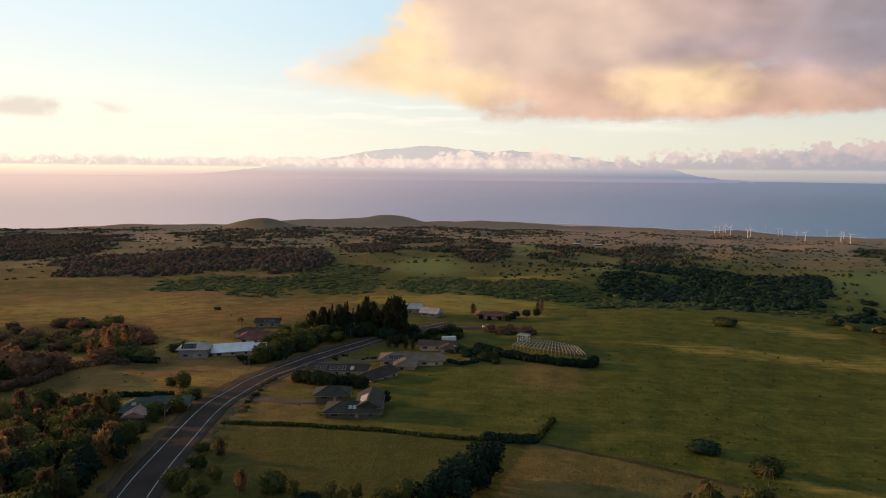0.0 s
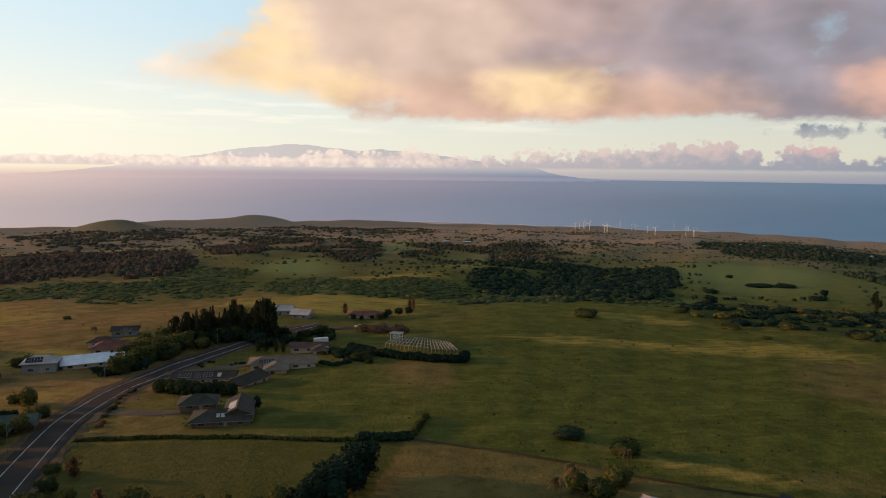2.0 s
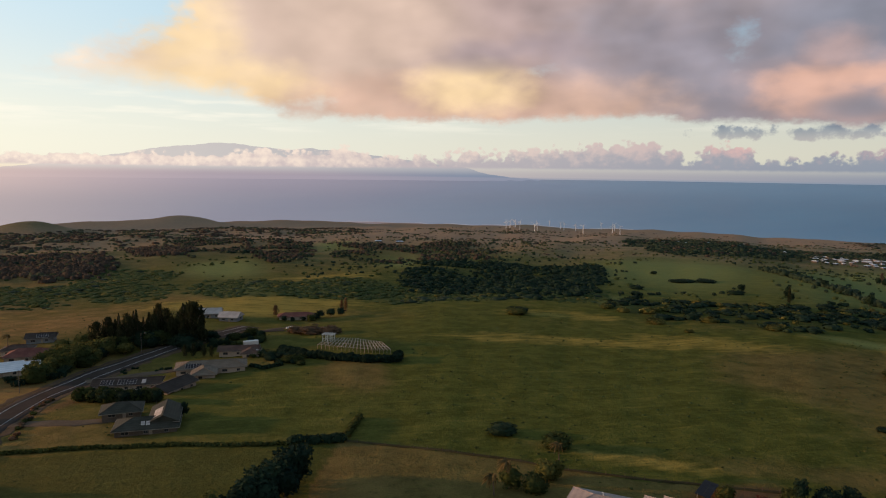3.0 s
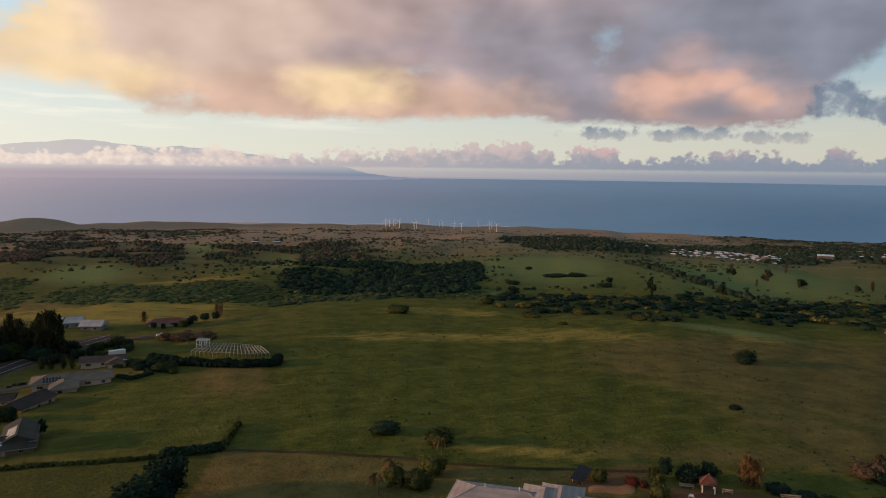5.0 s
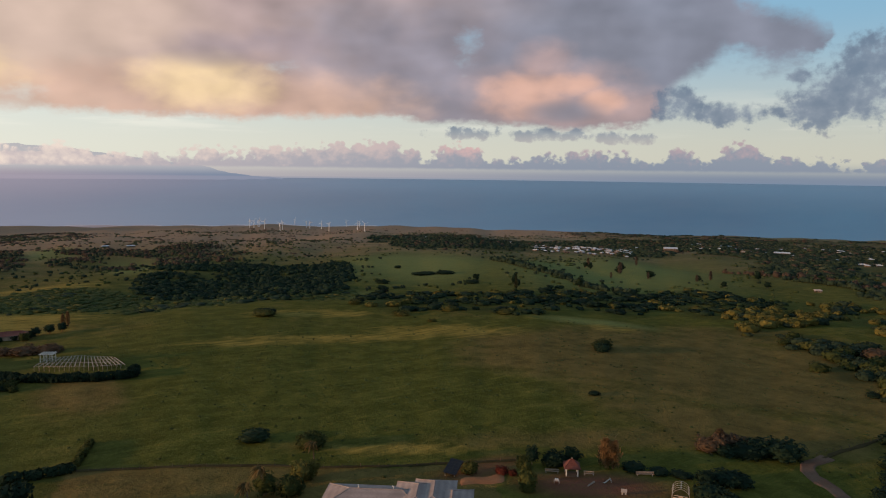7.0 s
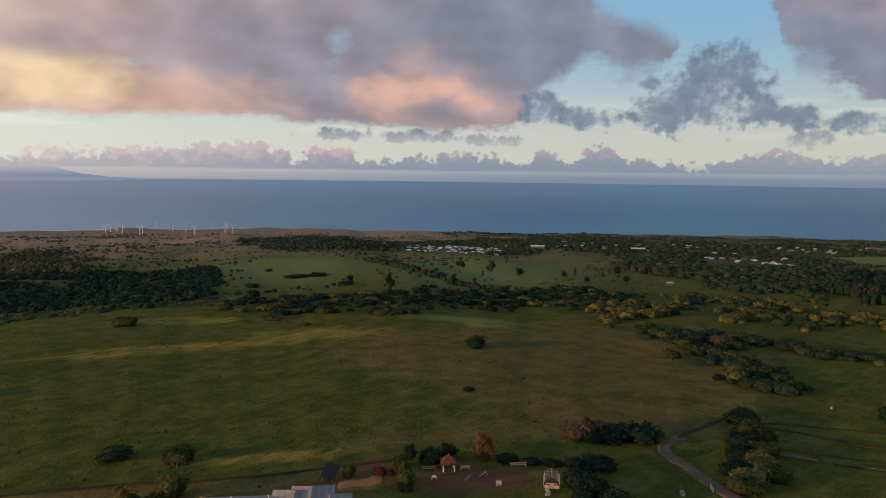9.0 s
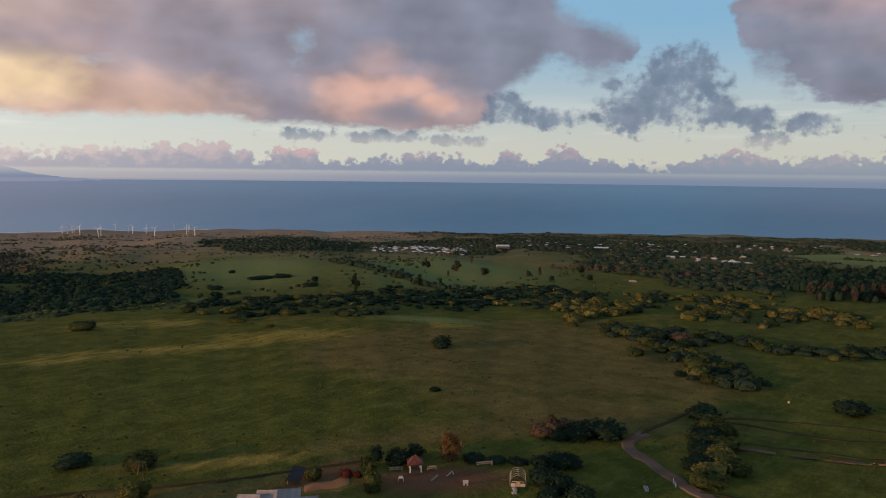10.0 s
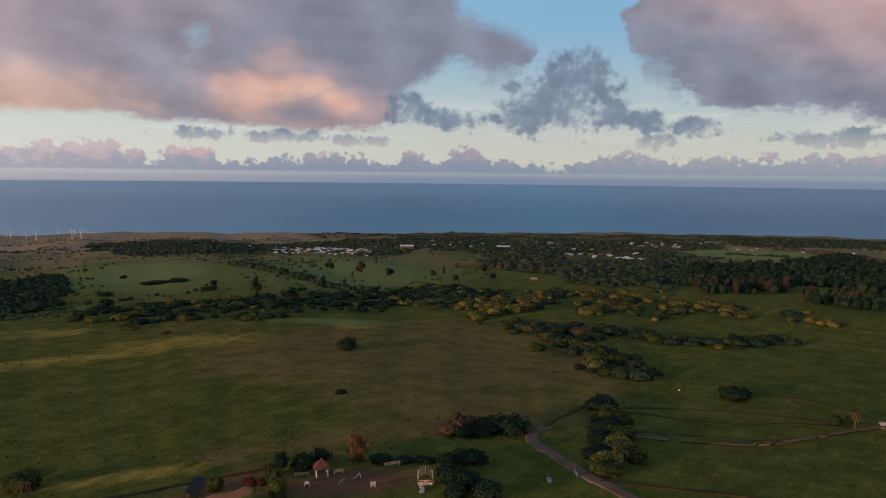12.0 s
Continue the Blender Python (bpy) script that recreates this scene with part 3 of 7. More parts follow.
FAR_WEST = [(-34, -21.1, 2173, 2921), (-21.1, -10.2, 1443, 2377), (-12.8, -3.9, 1593, 2445), (-4.3, 0.7, 1800, 2770), (-0.2, 9.8, 1942, 2563)]
MID_WOOD = [(-5.4, 0.7, 959, 1777), (-0.2, 5.5, 834, 1461), (6.7, 13.8, 891, 1316), (13.3, 20.9, 935, 1403)]
LOW_GREEN = [(-22.1, -10.2, 573, 745), (-12, -4.8, 563, 840), (-4.3, 3.5, 541, 692), (3.1, 12.6, 538, 665), (1.1, 10.9, 533, 621), (9.8, 29.6, 502, 614)]
DARK_WOOD = [(12.6, 18.5, 573, 793), (14.2, 22.5, 800, 920), (18.5, 26.3, 726, 900), (17.7, 28.6, 546, 772), (25.6, 28.8, 653, 908)]
GULLY = [(29, 38, 462, 590), (36, 46, 445, 590), (44, 54, 478, 650), (52, 62, 520, 700)]
GOLD_SCRUB = [(58, 64, 478, 570), (62, 72, 500, 690), (70, 76.5, 490, 660), (59, 63.5, 440, 490), (77, 80.5, 510, 590), (82.4, 87.5, 495, 570)]
GREEN_SCRUB = [(62, 66, 405, 455), (65, 70, 345, 410), (69, 73.5, 298, 350), (69, 82.1, 390, 430)]
# cleared ground round the far houses
CLEAR = [(43.8, 51.3, 1330, 1560), (66.2, 73.2, 1060, 1290), (71, 76, 1730, 1930)]
# fields left open within the woods
OPEN = [(48.5, 59, 745, 1280), (74.5, 85.6, 1230, 1800), (30, 41, 640, 1150)]
TOWN = [(30, 40, 1500, 2050), (32, 45.1, 1258, 1915), (44.2, 55.9, 1361, 2095), (53.2, 66.8, 1344, 2500), (60, 67.3, 950, 1630),
        (65.9, 79.4, 993, 2264), (66.9, 77.1, 735, 986), (77.4, 92, 2018, 2900)]
EAST_COAST = [(46, 62, 2450, 3250), (60, 76, 2350, 3150), (74, 92, 2500, 3200)]
TALL_WOOD = [(75.5, 84.1, 682, 1095), (83.4, 92, 700, 1509)]
NEAR_WEST = [(-36, -24.9, 403, 470), (-36, -28.3, 323, 412), (-29, -22.8, 332, 420), (-25.4, -20.6, 314, 327), (-36, -27.3, 286, 326)]


def wedge(a, r, w):
    """1 inside such a stretch, falling off unevenly round its sides to 0."""
    a0, a1, r0, r1 = w
    x, y = r * np.sin(np.radians(a)), r * np.cos(np.radians(a))
    am, rm, ha, hr = (a0 + a1) / 2, (r0 + r1) / 2, (a1 - a0) / 2, (r1 - r0) / 2
    scale = rm * 0.09
    u = (a - am) / ha + 0.5 * (patches(x, y, scale) - 0.5)
    v = (r - rm) / hr + 1.0 * (patches(x + 900, y, scale) - 0.5)
    d = (np.abs(u) ** 3 + np.abs(v) ** 3) ** (1 / 3)
    return np.clip((1.12 - d) / 0.35, 0, 1)


PADDOCK = [(26.6, 195.6), (48.5, 183.1), (66.7, 171), (80, 160), (96, 150), (110, 142.5), (118, 138), (104, 118), (60, 100), (8, 120), (13, 156), (20, 190)]
FIELD = [(-68, 208), (26, 194), (12, 158), (0, 120), (-66, 120)]
LAWN = [(-66, 213), (26, 197), (36, 218), (28, 262), (60, 298), (44, 307), (10, 322), (-20, 262), (-60, 230)]


# kinds of grass, and gold sunlit strips to paint, on the plan: x, y, half widths, turn
GREEN_GRASS = [(125, 243, 63, 63, -28), (112, 239, 60, 70, -25), (327, 47, 48, 69, -81), (203, 26, 29, 23, -82), (14, 250, 33, 43, -3)]
BROWN_GRASS = [(295, 173, 79, 108, -59), (242, 226, 72, 61, -46), (43, 273, 19, 32, -9), (214, 117, 35, 27, -61)]
SUNLIT_GRASS = [(135, 338, 38, 12, -22), (227, 311, 45, 24, -36), (191, 418, 39, 20, -25), (104, 161, 24, 6, -33), (199, 409, 49, 14, -26), (173, 326, 65, 14, -28), (10, 508, 72, 36, -4), (80, 685, 60, 40, -7),
              (-230, 470, 90, 60, 23), (11, 503, 36, 40, -1), (-102, 268, 24, 14, 21), (-119, 334, 19, 26, 20), (319, 269, 17, 12, -50), (29, 458, 51, 10, -4)]
FRESH_GRASS = [(-19, 816, 43, 114, 1), (31, 586, 70, 40, -3), (166, 1271, 43, 158, -7), (513, 761, 97, 260, -34), (699, 600, 132, 299, -49), (271, 470, 13, 42, -30), (326, 288, 35, 12, -48), (200, 919, 32, 131, -12)]


def over(spots, x, y):
    """1 on any of such spots, falling to 0 round them."""
    out = np.zeros(np.shape(x))
    for cx, cy, rx, ry, turn in spots:
        out = np.maximum(out, soft(x, y, cx, cy, rx, ry, turn))
    return out


def build_ground():
    fine = np.arange(-46, 104.01, 0.4)
    rest = np.arange(107, 311, 3.0)
    az = np.concatenate([fine, rest])
    rr = [0.0005]
    while rr[-1] < 4300:
        rr.append(rr[-1] * (1.016 if rr[-1] > 420 else 1.010 if rr[-1] > 110 else 1.06 if rr[-1] > 6 else 4.0))
    rr = np.array(rr)
    A, R = np.meshgrid(az, rr)
    A2 = np.where(A > 180, A - 360, A)
    x, y = R * np.sin(np.radians(A)), R * np.cos(np.radians(A))
    z = height(x, y)
    edge = shore(np.clip(A2, -100, 150))
    z = np.where(R > edge, z - (R - edge) * 0.35, z)
    n, m = R.shape
    i, j = np.meshgrid(np.arange(n - 1), np.arange(m), indexing="ij")
    k = (j + 1) % m
    faces = np.stack([i * m + j, (i + 1) * m + j, (i + 1) * m + k, i * m + k], -1).reshape(-1, 4)[:, ::-1]
    verts = np.stack([x, y, z], -1).reshape(-1, 3)
    me = bulk("ground", verts, faces, MAT_GROUND, smooth=True)
    # land cover: dry grass, bare earth, ground under scrub
    # dry grass increases westward, also standing in for that warm glow
    dry, bare, scrub = np.full(x.shape, 0.25) + 0.25 * np.clip((-4 - A2) / 14, 0, 1), np.zeros(x.shape), np.zeros(x.shape)
    dry -= 0.45 * over(GREEN_GRASS, x, y)
    dry += 0.72 * over(BROWN_GRASS, x, y) + 0.25 * soft(x, y, -150, 480, 190, 120, 8) + 0.5 * soft(x, y, -105, 282, 60, 26, 0) + 0.35 * soft(x, y, 120, 158, 80, 10, -30)
    dry += 0.8 * inside(x, y, PADDOCK) + 0.24 * inside(x, y, LAWN) + 0.8 * soft(x, y, 112, 136, 16, 7, 10)
    dry += 0.85 * np.clip((R - 1000) / 700, 0, 1) * np.clip((32 - A2) / 10, 0, 1) * np.clip((A2 + 8) / 12, 0.15, 1) + 0.7 * np.clip((R - 2300) / 400, 0, 1) * np.clip((62 - A2) / 15, 0, 1)
    dry -= 0.3 * np.clip((A2 - 45) / 20, 0, 1) * np.clip((R - 500) / 200, 0, 1)
    near_field = inside(x, y, FIELD)
    dry -= 0.5 * near_field
    scrub += 0.32 * near_field
    for i, (ha, hr, hh, wt, wr) in enumerate(HILLS):
        hx, hy = at(ha, hr)
        dry += (0.2 if i == 0 else 0.9) * soft(x, y, hx, hy, wt, wt)
        scrub += (0.5 if i == 0 else 0.0) * soft(x, y, hx, hy, wt, wt)
    bare += 1.0 * soft(x, y, 129, 112, 19, 9, -40) + 0.7 * soft(x, y, 112, 136, 14, 5, 5) + 0.5 * soft(x, y, -58, 268, 30, 4, 60)
    for w in OPEN:
        dry -= 0.4 * wedge(A2, R, w)
    for group, amount in ((RUSSET, 0.55), (MID_WOOD, 0.4), (LOW_GREEN, 0.58), (DARK_WOOD, 0.9), (GULLY, 0.6), (GREEN_SCRUB, 0.7), (TOWN, 0.85), (TALL_WOOD, 0.95), (EAST_COAST, 0.6), (NEAR_WEST, 0.7), (FAR_WEST, 0.35), (GOLD_SCRUB, 0.25)):
        for w in group:
            scrub = np.maximum(scrub, amount * wedge(A2, R, w))
    for w in OPEN:
        scrub *= 1 - 0.9 * wedge(A2, R, w)
    rgb = np.stack([np.clip(dry, 0, 1), np.clip(bare, 0, 1), np.clip(scrub, 0, 1), np.ones(x.shape)], -1).reshape(-1, 4)
    layer = me.attributes.new("cover", "FLOAT_COLOR", "POINT")
    layer.data.foreach_set("color", rgb.astype(np.float32).ravel())
    lush = 0.9 * wedge(A2, R, OPEN[1]) + 0.8 * over(FRESH_GRASS, x, y)
    for w in LOW_GREEN:
        lush = np.maximum(lush, 0.30 * wedge(A2, R, w))
    lush += 0.28 * soft(x, y, *at(HILLS[0][0], HILLS[0][1]), HILLS[0][3], HILLS[0][3])
    layer = me.attributes.new("lush", "FLOAT", "POINT")
    layer.data.foreach_set("value", np.clip(lush, 0, 1).astype(np.float32).ravel())
    layer = me.attributes.new("warm_veil", "FLOAT", "POINT")
    layer.data.foreach_set("value", (np.clip((16 - A2) / 34, 0, 1) * (1 - 0.65 * inside(x, y, LAWN))).astype(np.float32).ravel())
    sunlit = 0.8 * over(SUNLIT_GRASS, x, y) + 0.5 * soft(x, y, 10, 508, 80, 36, -4) + 0.4 * soft(x, y, 20, 470, 60, 14, -4) + 0.3 * soft(x, y, -119, 334, 22, 26, 20)
    layer = me.attributes.new("sunlit", "FLOAT", "POINT")
    layer.data.foreach_set("value", np.clip(sunlit, 0, 1).astype(np.float32).ravel())
    ob = new("ground", me)
    tagged(ob, "rolling olive-green and straw-brown pasture sloping to the coast", "ground", kind="structure")


def build_sea():
    """The sea; its far part rises to the true horizon, 0.6 degrees under the level, within the drawing distance."""
    az = np.arange(0, 360, 1.0)
    rr = np.linspace(2600, 4850, 40)
    A, R = np.meshgrid(az, rr)
    far = EYE - 4850 * math.tan(radians(0.6))
    k = np.clip((R - 3250) / 1600, 0, 1)
    z = SEA + 4 + (far - SEA - 4) * k ** 1.35
    n, m = R.shape
    i, j = np.meshgrid(np.arange(n - 1), np.arange(m), indexing="ij")
    k = (j + 1) % m
    faces = np.stack([i * m + j, (i + 1) * m + j, (i + 1) * m + k, i * m + k], -1).reshape(-1, 4)[:, ::-1]
    verts = np.stack([R * np.sin(np.radians(A)), R * np.cos(np.radians(A)), z], -1).reshape(-1, 3)
    tagged(new("water", bulk("water", verts, faces, MAT_SEA, smooth=True)), "calm blue-grey ocean reaching a hazy horizon", "sea", kind="structure")


def build_surf():
    """Broken white water where the swell meets the land."""
    g = np.random.default_rng(5)
    s = Shape()
    rr = np.linspace(3255, 3800, 546)
    far = EYE - 4850 * math.tan(radians(0.6))
    sea = SEA + 4 + (far - SEA - 4) * ((rr - 3250) / 1600) ** 1.35
    wide = 0.0
    for i, a in enumerate(np.arange(-38, 31, 0.12)):
        x, y = rr * math.sin(radians(a)), rr * math.cos(radians(a))
        edge = shore(a)
        land = height(x, y) - np.where(rr > edge, (rr - edge) * 0.35, 0)
        k = int(np.argmax(sea > land))
        wide = 0.8 * wide + 0.2 * (52 * g.random() - 14)
        if k < 1 or wide < 3:
            continue
        c, b = V((math.sin(radians(a)), math.cos(radians(a)), 0)), V((math.cos(radians(a)), -math.sin(radians(a)), 0)) * 3.6
        lo, hi = c * (rr[k] - 6), c * (rr[k] + wide)
        z0, z1 = float(sea[k]) + 0.6, float(np.interp(rr[k] + wide, rr, sea)) + 0.8
        s.add([lo - b + V((0, 0, z0)), lo + b + V((0, 0, z0)), hi + b + V((0, 0, z1)), hi - b + V((0, 0, z1))], [(0, 1, 2, 3)])
    tagged(new("water", bulk("water", s.v, s.f, MAT_FOAM)), "thin broken line of white surf along the shore", "surf", kind="structure")


build_ground()
build_sea()
build_surf()


def build_island():
    """The mountainous island across the channel: a long shield with two summits, blue with distance; its haze is
    painted as glow.
    """
    def build(n):
        v = n.vmath("NORMALIZE", place(n))
        az, el = n.bearing(v)
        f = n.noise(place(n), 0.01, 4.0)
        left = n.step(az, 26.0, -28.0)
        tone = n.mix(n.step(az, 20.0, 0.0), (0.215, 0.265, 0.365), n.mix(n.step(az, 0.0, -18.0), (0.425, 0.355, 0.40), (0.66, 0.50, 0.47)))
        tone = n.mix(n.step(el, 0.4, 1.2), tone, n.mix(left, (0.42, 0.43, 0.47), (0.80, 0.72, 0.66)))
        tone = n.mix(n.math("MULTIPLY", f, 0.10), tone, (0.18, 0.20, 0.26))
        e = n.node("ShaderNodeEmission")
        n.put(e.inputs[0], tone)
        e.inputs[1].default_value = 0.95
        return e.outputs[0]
    mat = material("hazy_island", build)
    az = np.arange(-24, 24.01, 0.25)
    knots_a = np.array([-24, -21, -18.2, -14.9, -8.3, -5.7, -3.5, -1.6, -0.4, 1.1, 3.8, 4.4, 5.4, 6.2, 7.8, 11.3, 14.8, 17.7, 18.7, 19.8, 21.8, 24])
    knots_e = np.array([-0.62, -0.55, -0.40, 0.0, 0.98, 1.50, 1.70, 1.93, 1.88, 1.70, 1.45, 1.52, 1.66, 1.50, 1.49, 1.02, 0.55, 0.25, -0.05, -0.30, -0.51, -0.62])
    crest = np.interp(az, knots_a, knots_e) + 0.03 * np.sin(az * 5.1) * np.sin(az * 2.3)
    rr = np.linspace(4760, 4846, 10)
    A, R = np.meshgrid(az, rr)
    k = ((R - 4760) / 86) ** 0.8
    e = -0.95 + (crest[None, :] + 0.95) * k + 0.05 * np.sin(A * 4.0 + R * 0.02) * k * (1 - k) * 4
    z = EYE + R * np.tan(np.radians(e))
    n, m = R.shape
    i, j = np.meshgrid(np.arange(n - 1), np.arange(m - 1), indexing="ij")
    faces = np.stack([i * m + j, (i + 1) * m + j, (i + 1) * m + j + 1, i * m + j + 1], -1).reshape(-1, 4)[:, ::-1]
    verts = np.stack([R * np.sin(np.radians(A)), R * np.cos(np.radians(A)), z], -1).reshape(-1, 3)
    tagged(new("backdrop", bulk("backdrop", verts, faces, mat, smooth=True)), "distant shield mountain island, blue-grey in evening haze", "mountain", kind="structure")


# height in degrees of the heads of the low cloud bank, by bearing
TOPS = ((-60, 0.5), (-20, 0.5), (-11.4, 0.65), (-5.5, 0.85), (-0.5, 0.9), (1.8, 1.75), (3, 1.1), (7, 1.7), (10.9, 0.9), (15, 1.05), (18.5, 1.6), (21.5, 1.35), (26.4, 2.1), (32.0, 2.1), (34.9, 1.2), (37.6, 2.3), (40, 1.2), (42, 0.85), (44.6, 1.35), (49, 1.5), (50.6, 1.5), (52.2, 0.75), (54.5, 1.75), (56.2, 0.95), (58.9, 2.5), (61.5, 1.1),
        (66.6, 0.9), (70.8, 1.9), (75, 1.2), (80, 1.6), (100, 1.5))


def build_low_clouds():
    """The bank of small cumulus that stands over the far sea, a plain backdrop."""
    def build(n):
        v = n.vmath("NORMALIZE", n.vmath("SUBTRACT", place(n), (0, 0, EYE)))
        az, el = n.bearing(v)
        p = n.join(n.math("MULTIPLY", az, 0.9), n.math("MULTIPLY", el, 1.0), 1.0)
        warp = n.math("SUBTRACT", n.noise(p, 1.1, 3.0, 0.55), 0.5)
        fine = n.math("SUBTRACT", n.noise(p, 3.2, 5.0, 0.6), 0.5)
        wisp = n.math("SUBTRACT", n.noise(n.vmath("ADD", p, (9.0, 4.0, 0.0)), 1.4, 5.0, 0.6), 0.5)
        top = profile(n, n.math("ADD", az, n.math("MULTIPLY", warp, 1.3)), TOPS, -60.0, 120.0, 0.25)
        # round heads along the top of the bank
        cell = n.node("ShaderNodeTexVoronoi")
        cell.feature = "SMOOTH_F1"
        cell.inputs["Scale"].default_value, cell.inputs["Smoothness"].default_value = 1.0, 0.5
        n.put(cell.inputs["Vector"], n.vmath("ADD", p, n.join(n.math("MULTIPLY", warp, 0.8), n.math("MULTIPLY", fine, 0.5), 0.0)))
        puff = n.node("ShaderNodeTexVoronoi")
        puff.feature = "SMOOTH_F1"
        puff.inputs["Scale"].default_value, puff.inputs["Smoothness"].default_value = 2.7, 0.4
        n.put(puff.inputs["Vector"], n.vmath("ADD", p, n.join(n.math("MULTIPLY", fine, 0.35), n.math("MULTIPLY", warp, 0.4), 0.0)))
        head = n.math("ADD", n.math("SUBTRACT", 0.45, cell.outputs["Distance"]), n.math("MULTIPLY", n.math("SUBTRACT", 0.42, puff.outputs["Distance"]), 0.55))
        d = n.math("ADD", n.math("SUBTRACT", n.math("ADD", top, 0.12), el), n.math("ADD", n.math("MULTIPLY", head, n.step(az, 46.0, 62.0, 1.5, 1.3)), n.math("ADD", n.math("MULTIPLY", fine, n.step(az, 46.0, 62.0, 0.9, 1.2)), n.math("MULTIPLY", wisp, n.step(az, 46.0, 62.0, 0.2, 0.9)))))
        waist = n.math("MULTIPLY", n.math("MULTIPLY", n.step(az, -34.0, -6.0, 0.35, 1.0), n.step(az, 15.0, 8.0)), n.step(n.math("ADD", el, n.math("MULTIPLY", wisp, 0.5)), 1.0, 0.65))
        d = n.math("ADD", d, n.math("MULTIPLY", waist, 0.75))
        body = n.math("MULTIPLY", n.step(d, -0.25, 0.22), n.step(n.math("SUBTRACT", el, top), 0.55, 0.25))
        base = n.step(n.math("SUBTRACT", n.math("ADD", el, n.math("MULTIPLY", wisp, 0.14)), n.step(az, -14.0, 34.0, 0.0, 0.12)), 0.0, 0.26)
        west = n.step(az, -26.0, -10.0, 0.85, 1.0)
        thin = n.step(az, 60.0, 78.0, 1.0, 0.85)
        alpha = n.math("MULTIPLY", n.math("MULTIPLY", body, base), n.math("MULTIPLY", west, thin))
        near_sun = n.step(az, 52.0, -14.0)
        lit = n.mix(near_sun, (0.46, 0.355, 0.385), (1.0, 0.84, 0.70))
        lit = n.mix(n.step(n.blob(az, el, 38.0, 2.0, 2.2, 0.9), -0.2, 0.9, 0.0, 0.8), lit, (0.70, 0.45, 0.43))
        shade = n.mix(near_sun, (0.245, 0.285, 0.360), (0.66, 0.545, 0.53))
        glow = n.step(n.math("ADD", n.math("ADD", n.math("MULTIPLY", n.math("SUBTRACT", el, n.step(az, 2.0, 60.0, 0.8, 1.45)), 0.75), n.math("MULTIPLY", head, 0.5)), n.math("ADD", n.math("MULTIPLY", fine, 0.7), n.math("ADD", n.math("MULTIPLY", wisp, 2.0), n.math("MULTIPLY", waist, 0.45)))), -0.5, 0.8)
        e = n.node("ShaderNodeEmission")
        n.put(e.inputs[0], n.mix(glow, shade, lit))
        t = n.node("ShaderNodeBsdfTransparent")
        m = n.node("ShaderNodeMixShader")
        n.put(m.inputs[0], n.math("MULTIPLY", alpha, 0.93))
        n.put(m.inputs[1], t.outputs[0])
        n.put(m.inputs[2], e.outputs[0])
        return m.outputs[0]
    mat = material("low_cloud_bank", build)
    az = np.arange(-60, 120.1, 1.0)
    es = np.linspace(0.1, 4.6, 8)
    A, E = np.meshgrid(az, es)
    r = 4690.0
    verts = np.stack([r * np.sin(np.radians(A)), r * np.cos(np.radians(A)), EYE + r * np.tan(np.radians(E))], -1).reshape(-1, 3)
    n, m = A.shape
    i, j = np.meshgrid(np.arange(n - 1), np.arange(m - 1), indexing="ij")
    faces = np.stack([i * m + j, i * m + j + 1, (i + 1) * m + j + 1, (i + 1) * m + j], -1).reshape(-1, 4)
    ob = new("backdrop", bulk("backdrop", verts, faces, mat))
    tagged(ob, "row of low pink-grey cumulus over the sea", "clouds", kind="structure")


def build_sea_haze():
    """Evening haze over the far sea, painted on an added glowing sheet, thicker towards the sun and the horizon; a
    plain backdrop.
    """
    def build(n):
        az, el = n.bearing(n.vmath("NORMALIZE", n.vmath("SUBTRACT", place(n), (0, 0, EYE))))
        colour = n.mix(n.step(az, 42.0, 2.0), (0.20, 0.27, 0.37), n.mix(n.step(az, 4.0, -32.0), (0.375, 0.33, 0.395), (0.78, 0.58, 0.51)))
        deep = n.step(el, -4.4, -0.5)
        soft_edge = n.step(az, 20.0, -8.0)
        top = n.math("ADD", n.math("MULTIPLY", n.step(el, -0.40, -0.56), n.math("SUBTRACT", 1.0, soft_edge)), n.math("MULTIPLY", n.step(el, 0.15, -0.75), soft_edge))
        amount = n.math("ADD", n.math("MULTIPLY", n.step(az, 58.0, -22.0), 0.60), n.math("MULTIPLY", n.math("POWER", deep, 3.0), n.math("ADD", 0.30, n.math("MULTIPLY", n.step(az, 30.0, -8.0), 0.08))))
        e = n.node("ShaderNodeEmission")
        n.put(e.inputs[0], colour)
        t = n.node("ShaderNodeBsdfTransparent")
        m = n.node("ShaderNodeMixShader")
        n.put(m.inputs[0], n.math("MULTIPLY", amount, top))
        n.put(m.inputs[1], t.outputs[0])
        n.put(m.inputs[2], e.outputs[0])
        return m.outputs[0]
    mat = material("sea_haze", build)
    az = np.arange(-60, 120.1, 1.0)
    es = np.linspace(-4.75, 1.5, 12)
    A, E = np.meshgrid(az, es)
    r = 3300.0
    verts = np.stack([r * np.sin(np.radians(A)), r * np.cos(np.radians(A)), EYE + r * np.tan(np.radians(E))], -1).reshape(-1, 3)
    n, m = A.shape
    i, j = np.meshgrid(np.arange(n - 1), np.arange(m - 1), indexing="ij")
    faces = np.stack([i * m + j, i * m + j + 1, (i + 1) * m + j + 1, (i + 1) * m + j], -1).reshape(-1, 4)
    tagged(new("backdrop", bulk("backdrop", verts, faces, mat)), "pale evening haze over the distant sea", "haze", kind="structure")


build_island()
build_low_clouds()
build_sea_haze()

# ---- plants ----
rng = np.random.default_rng(7)


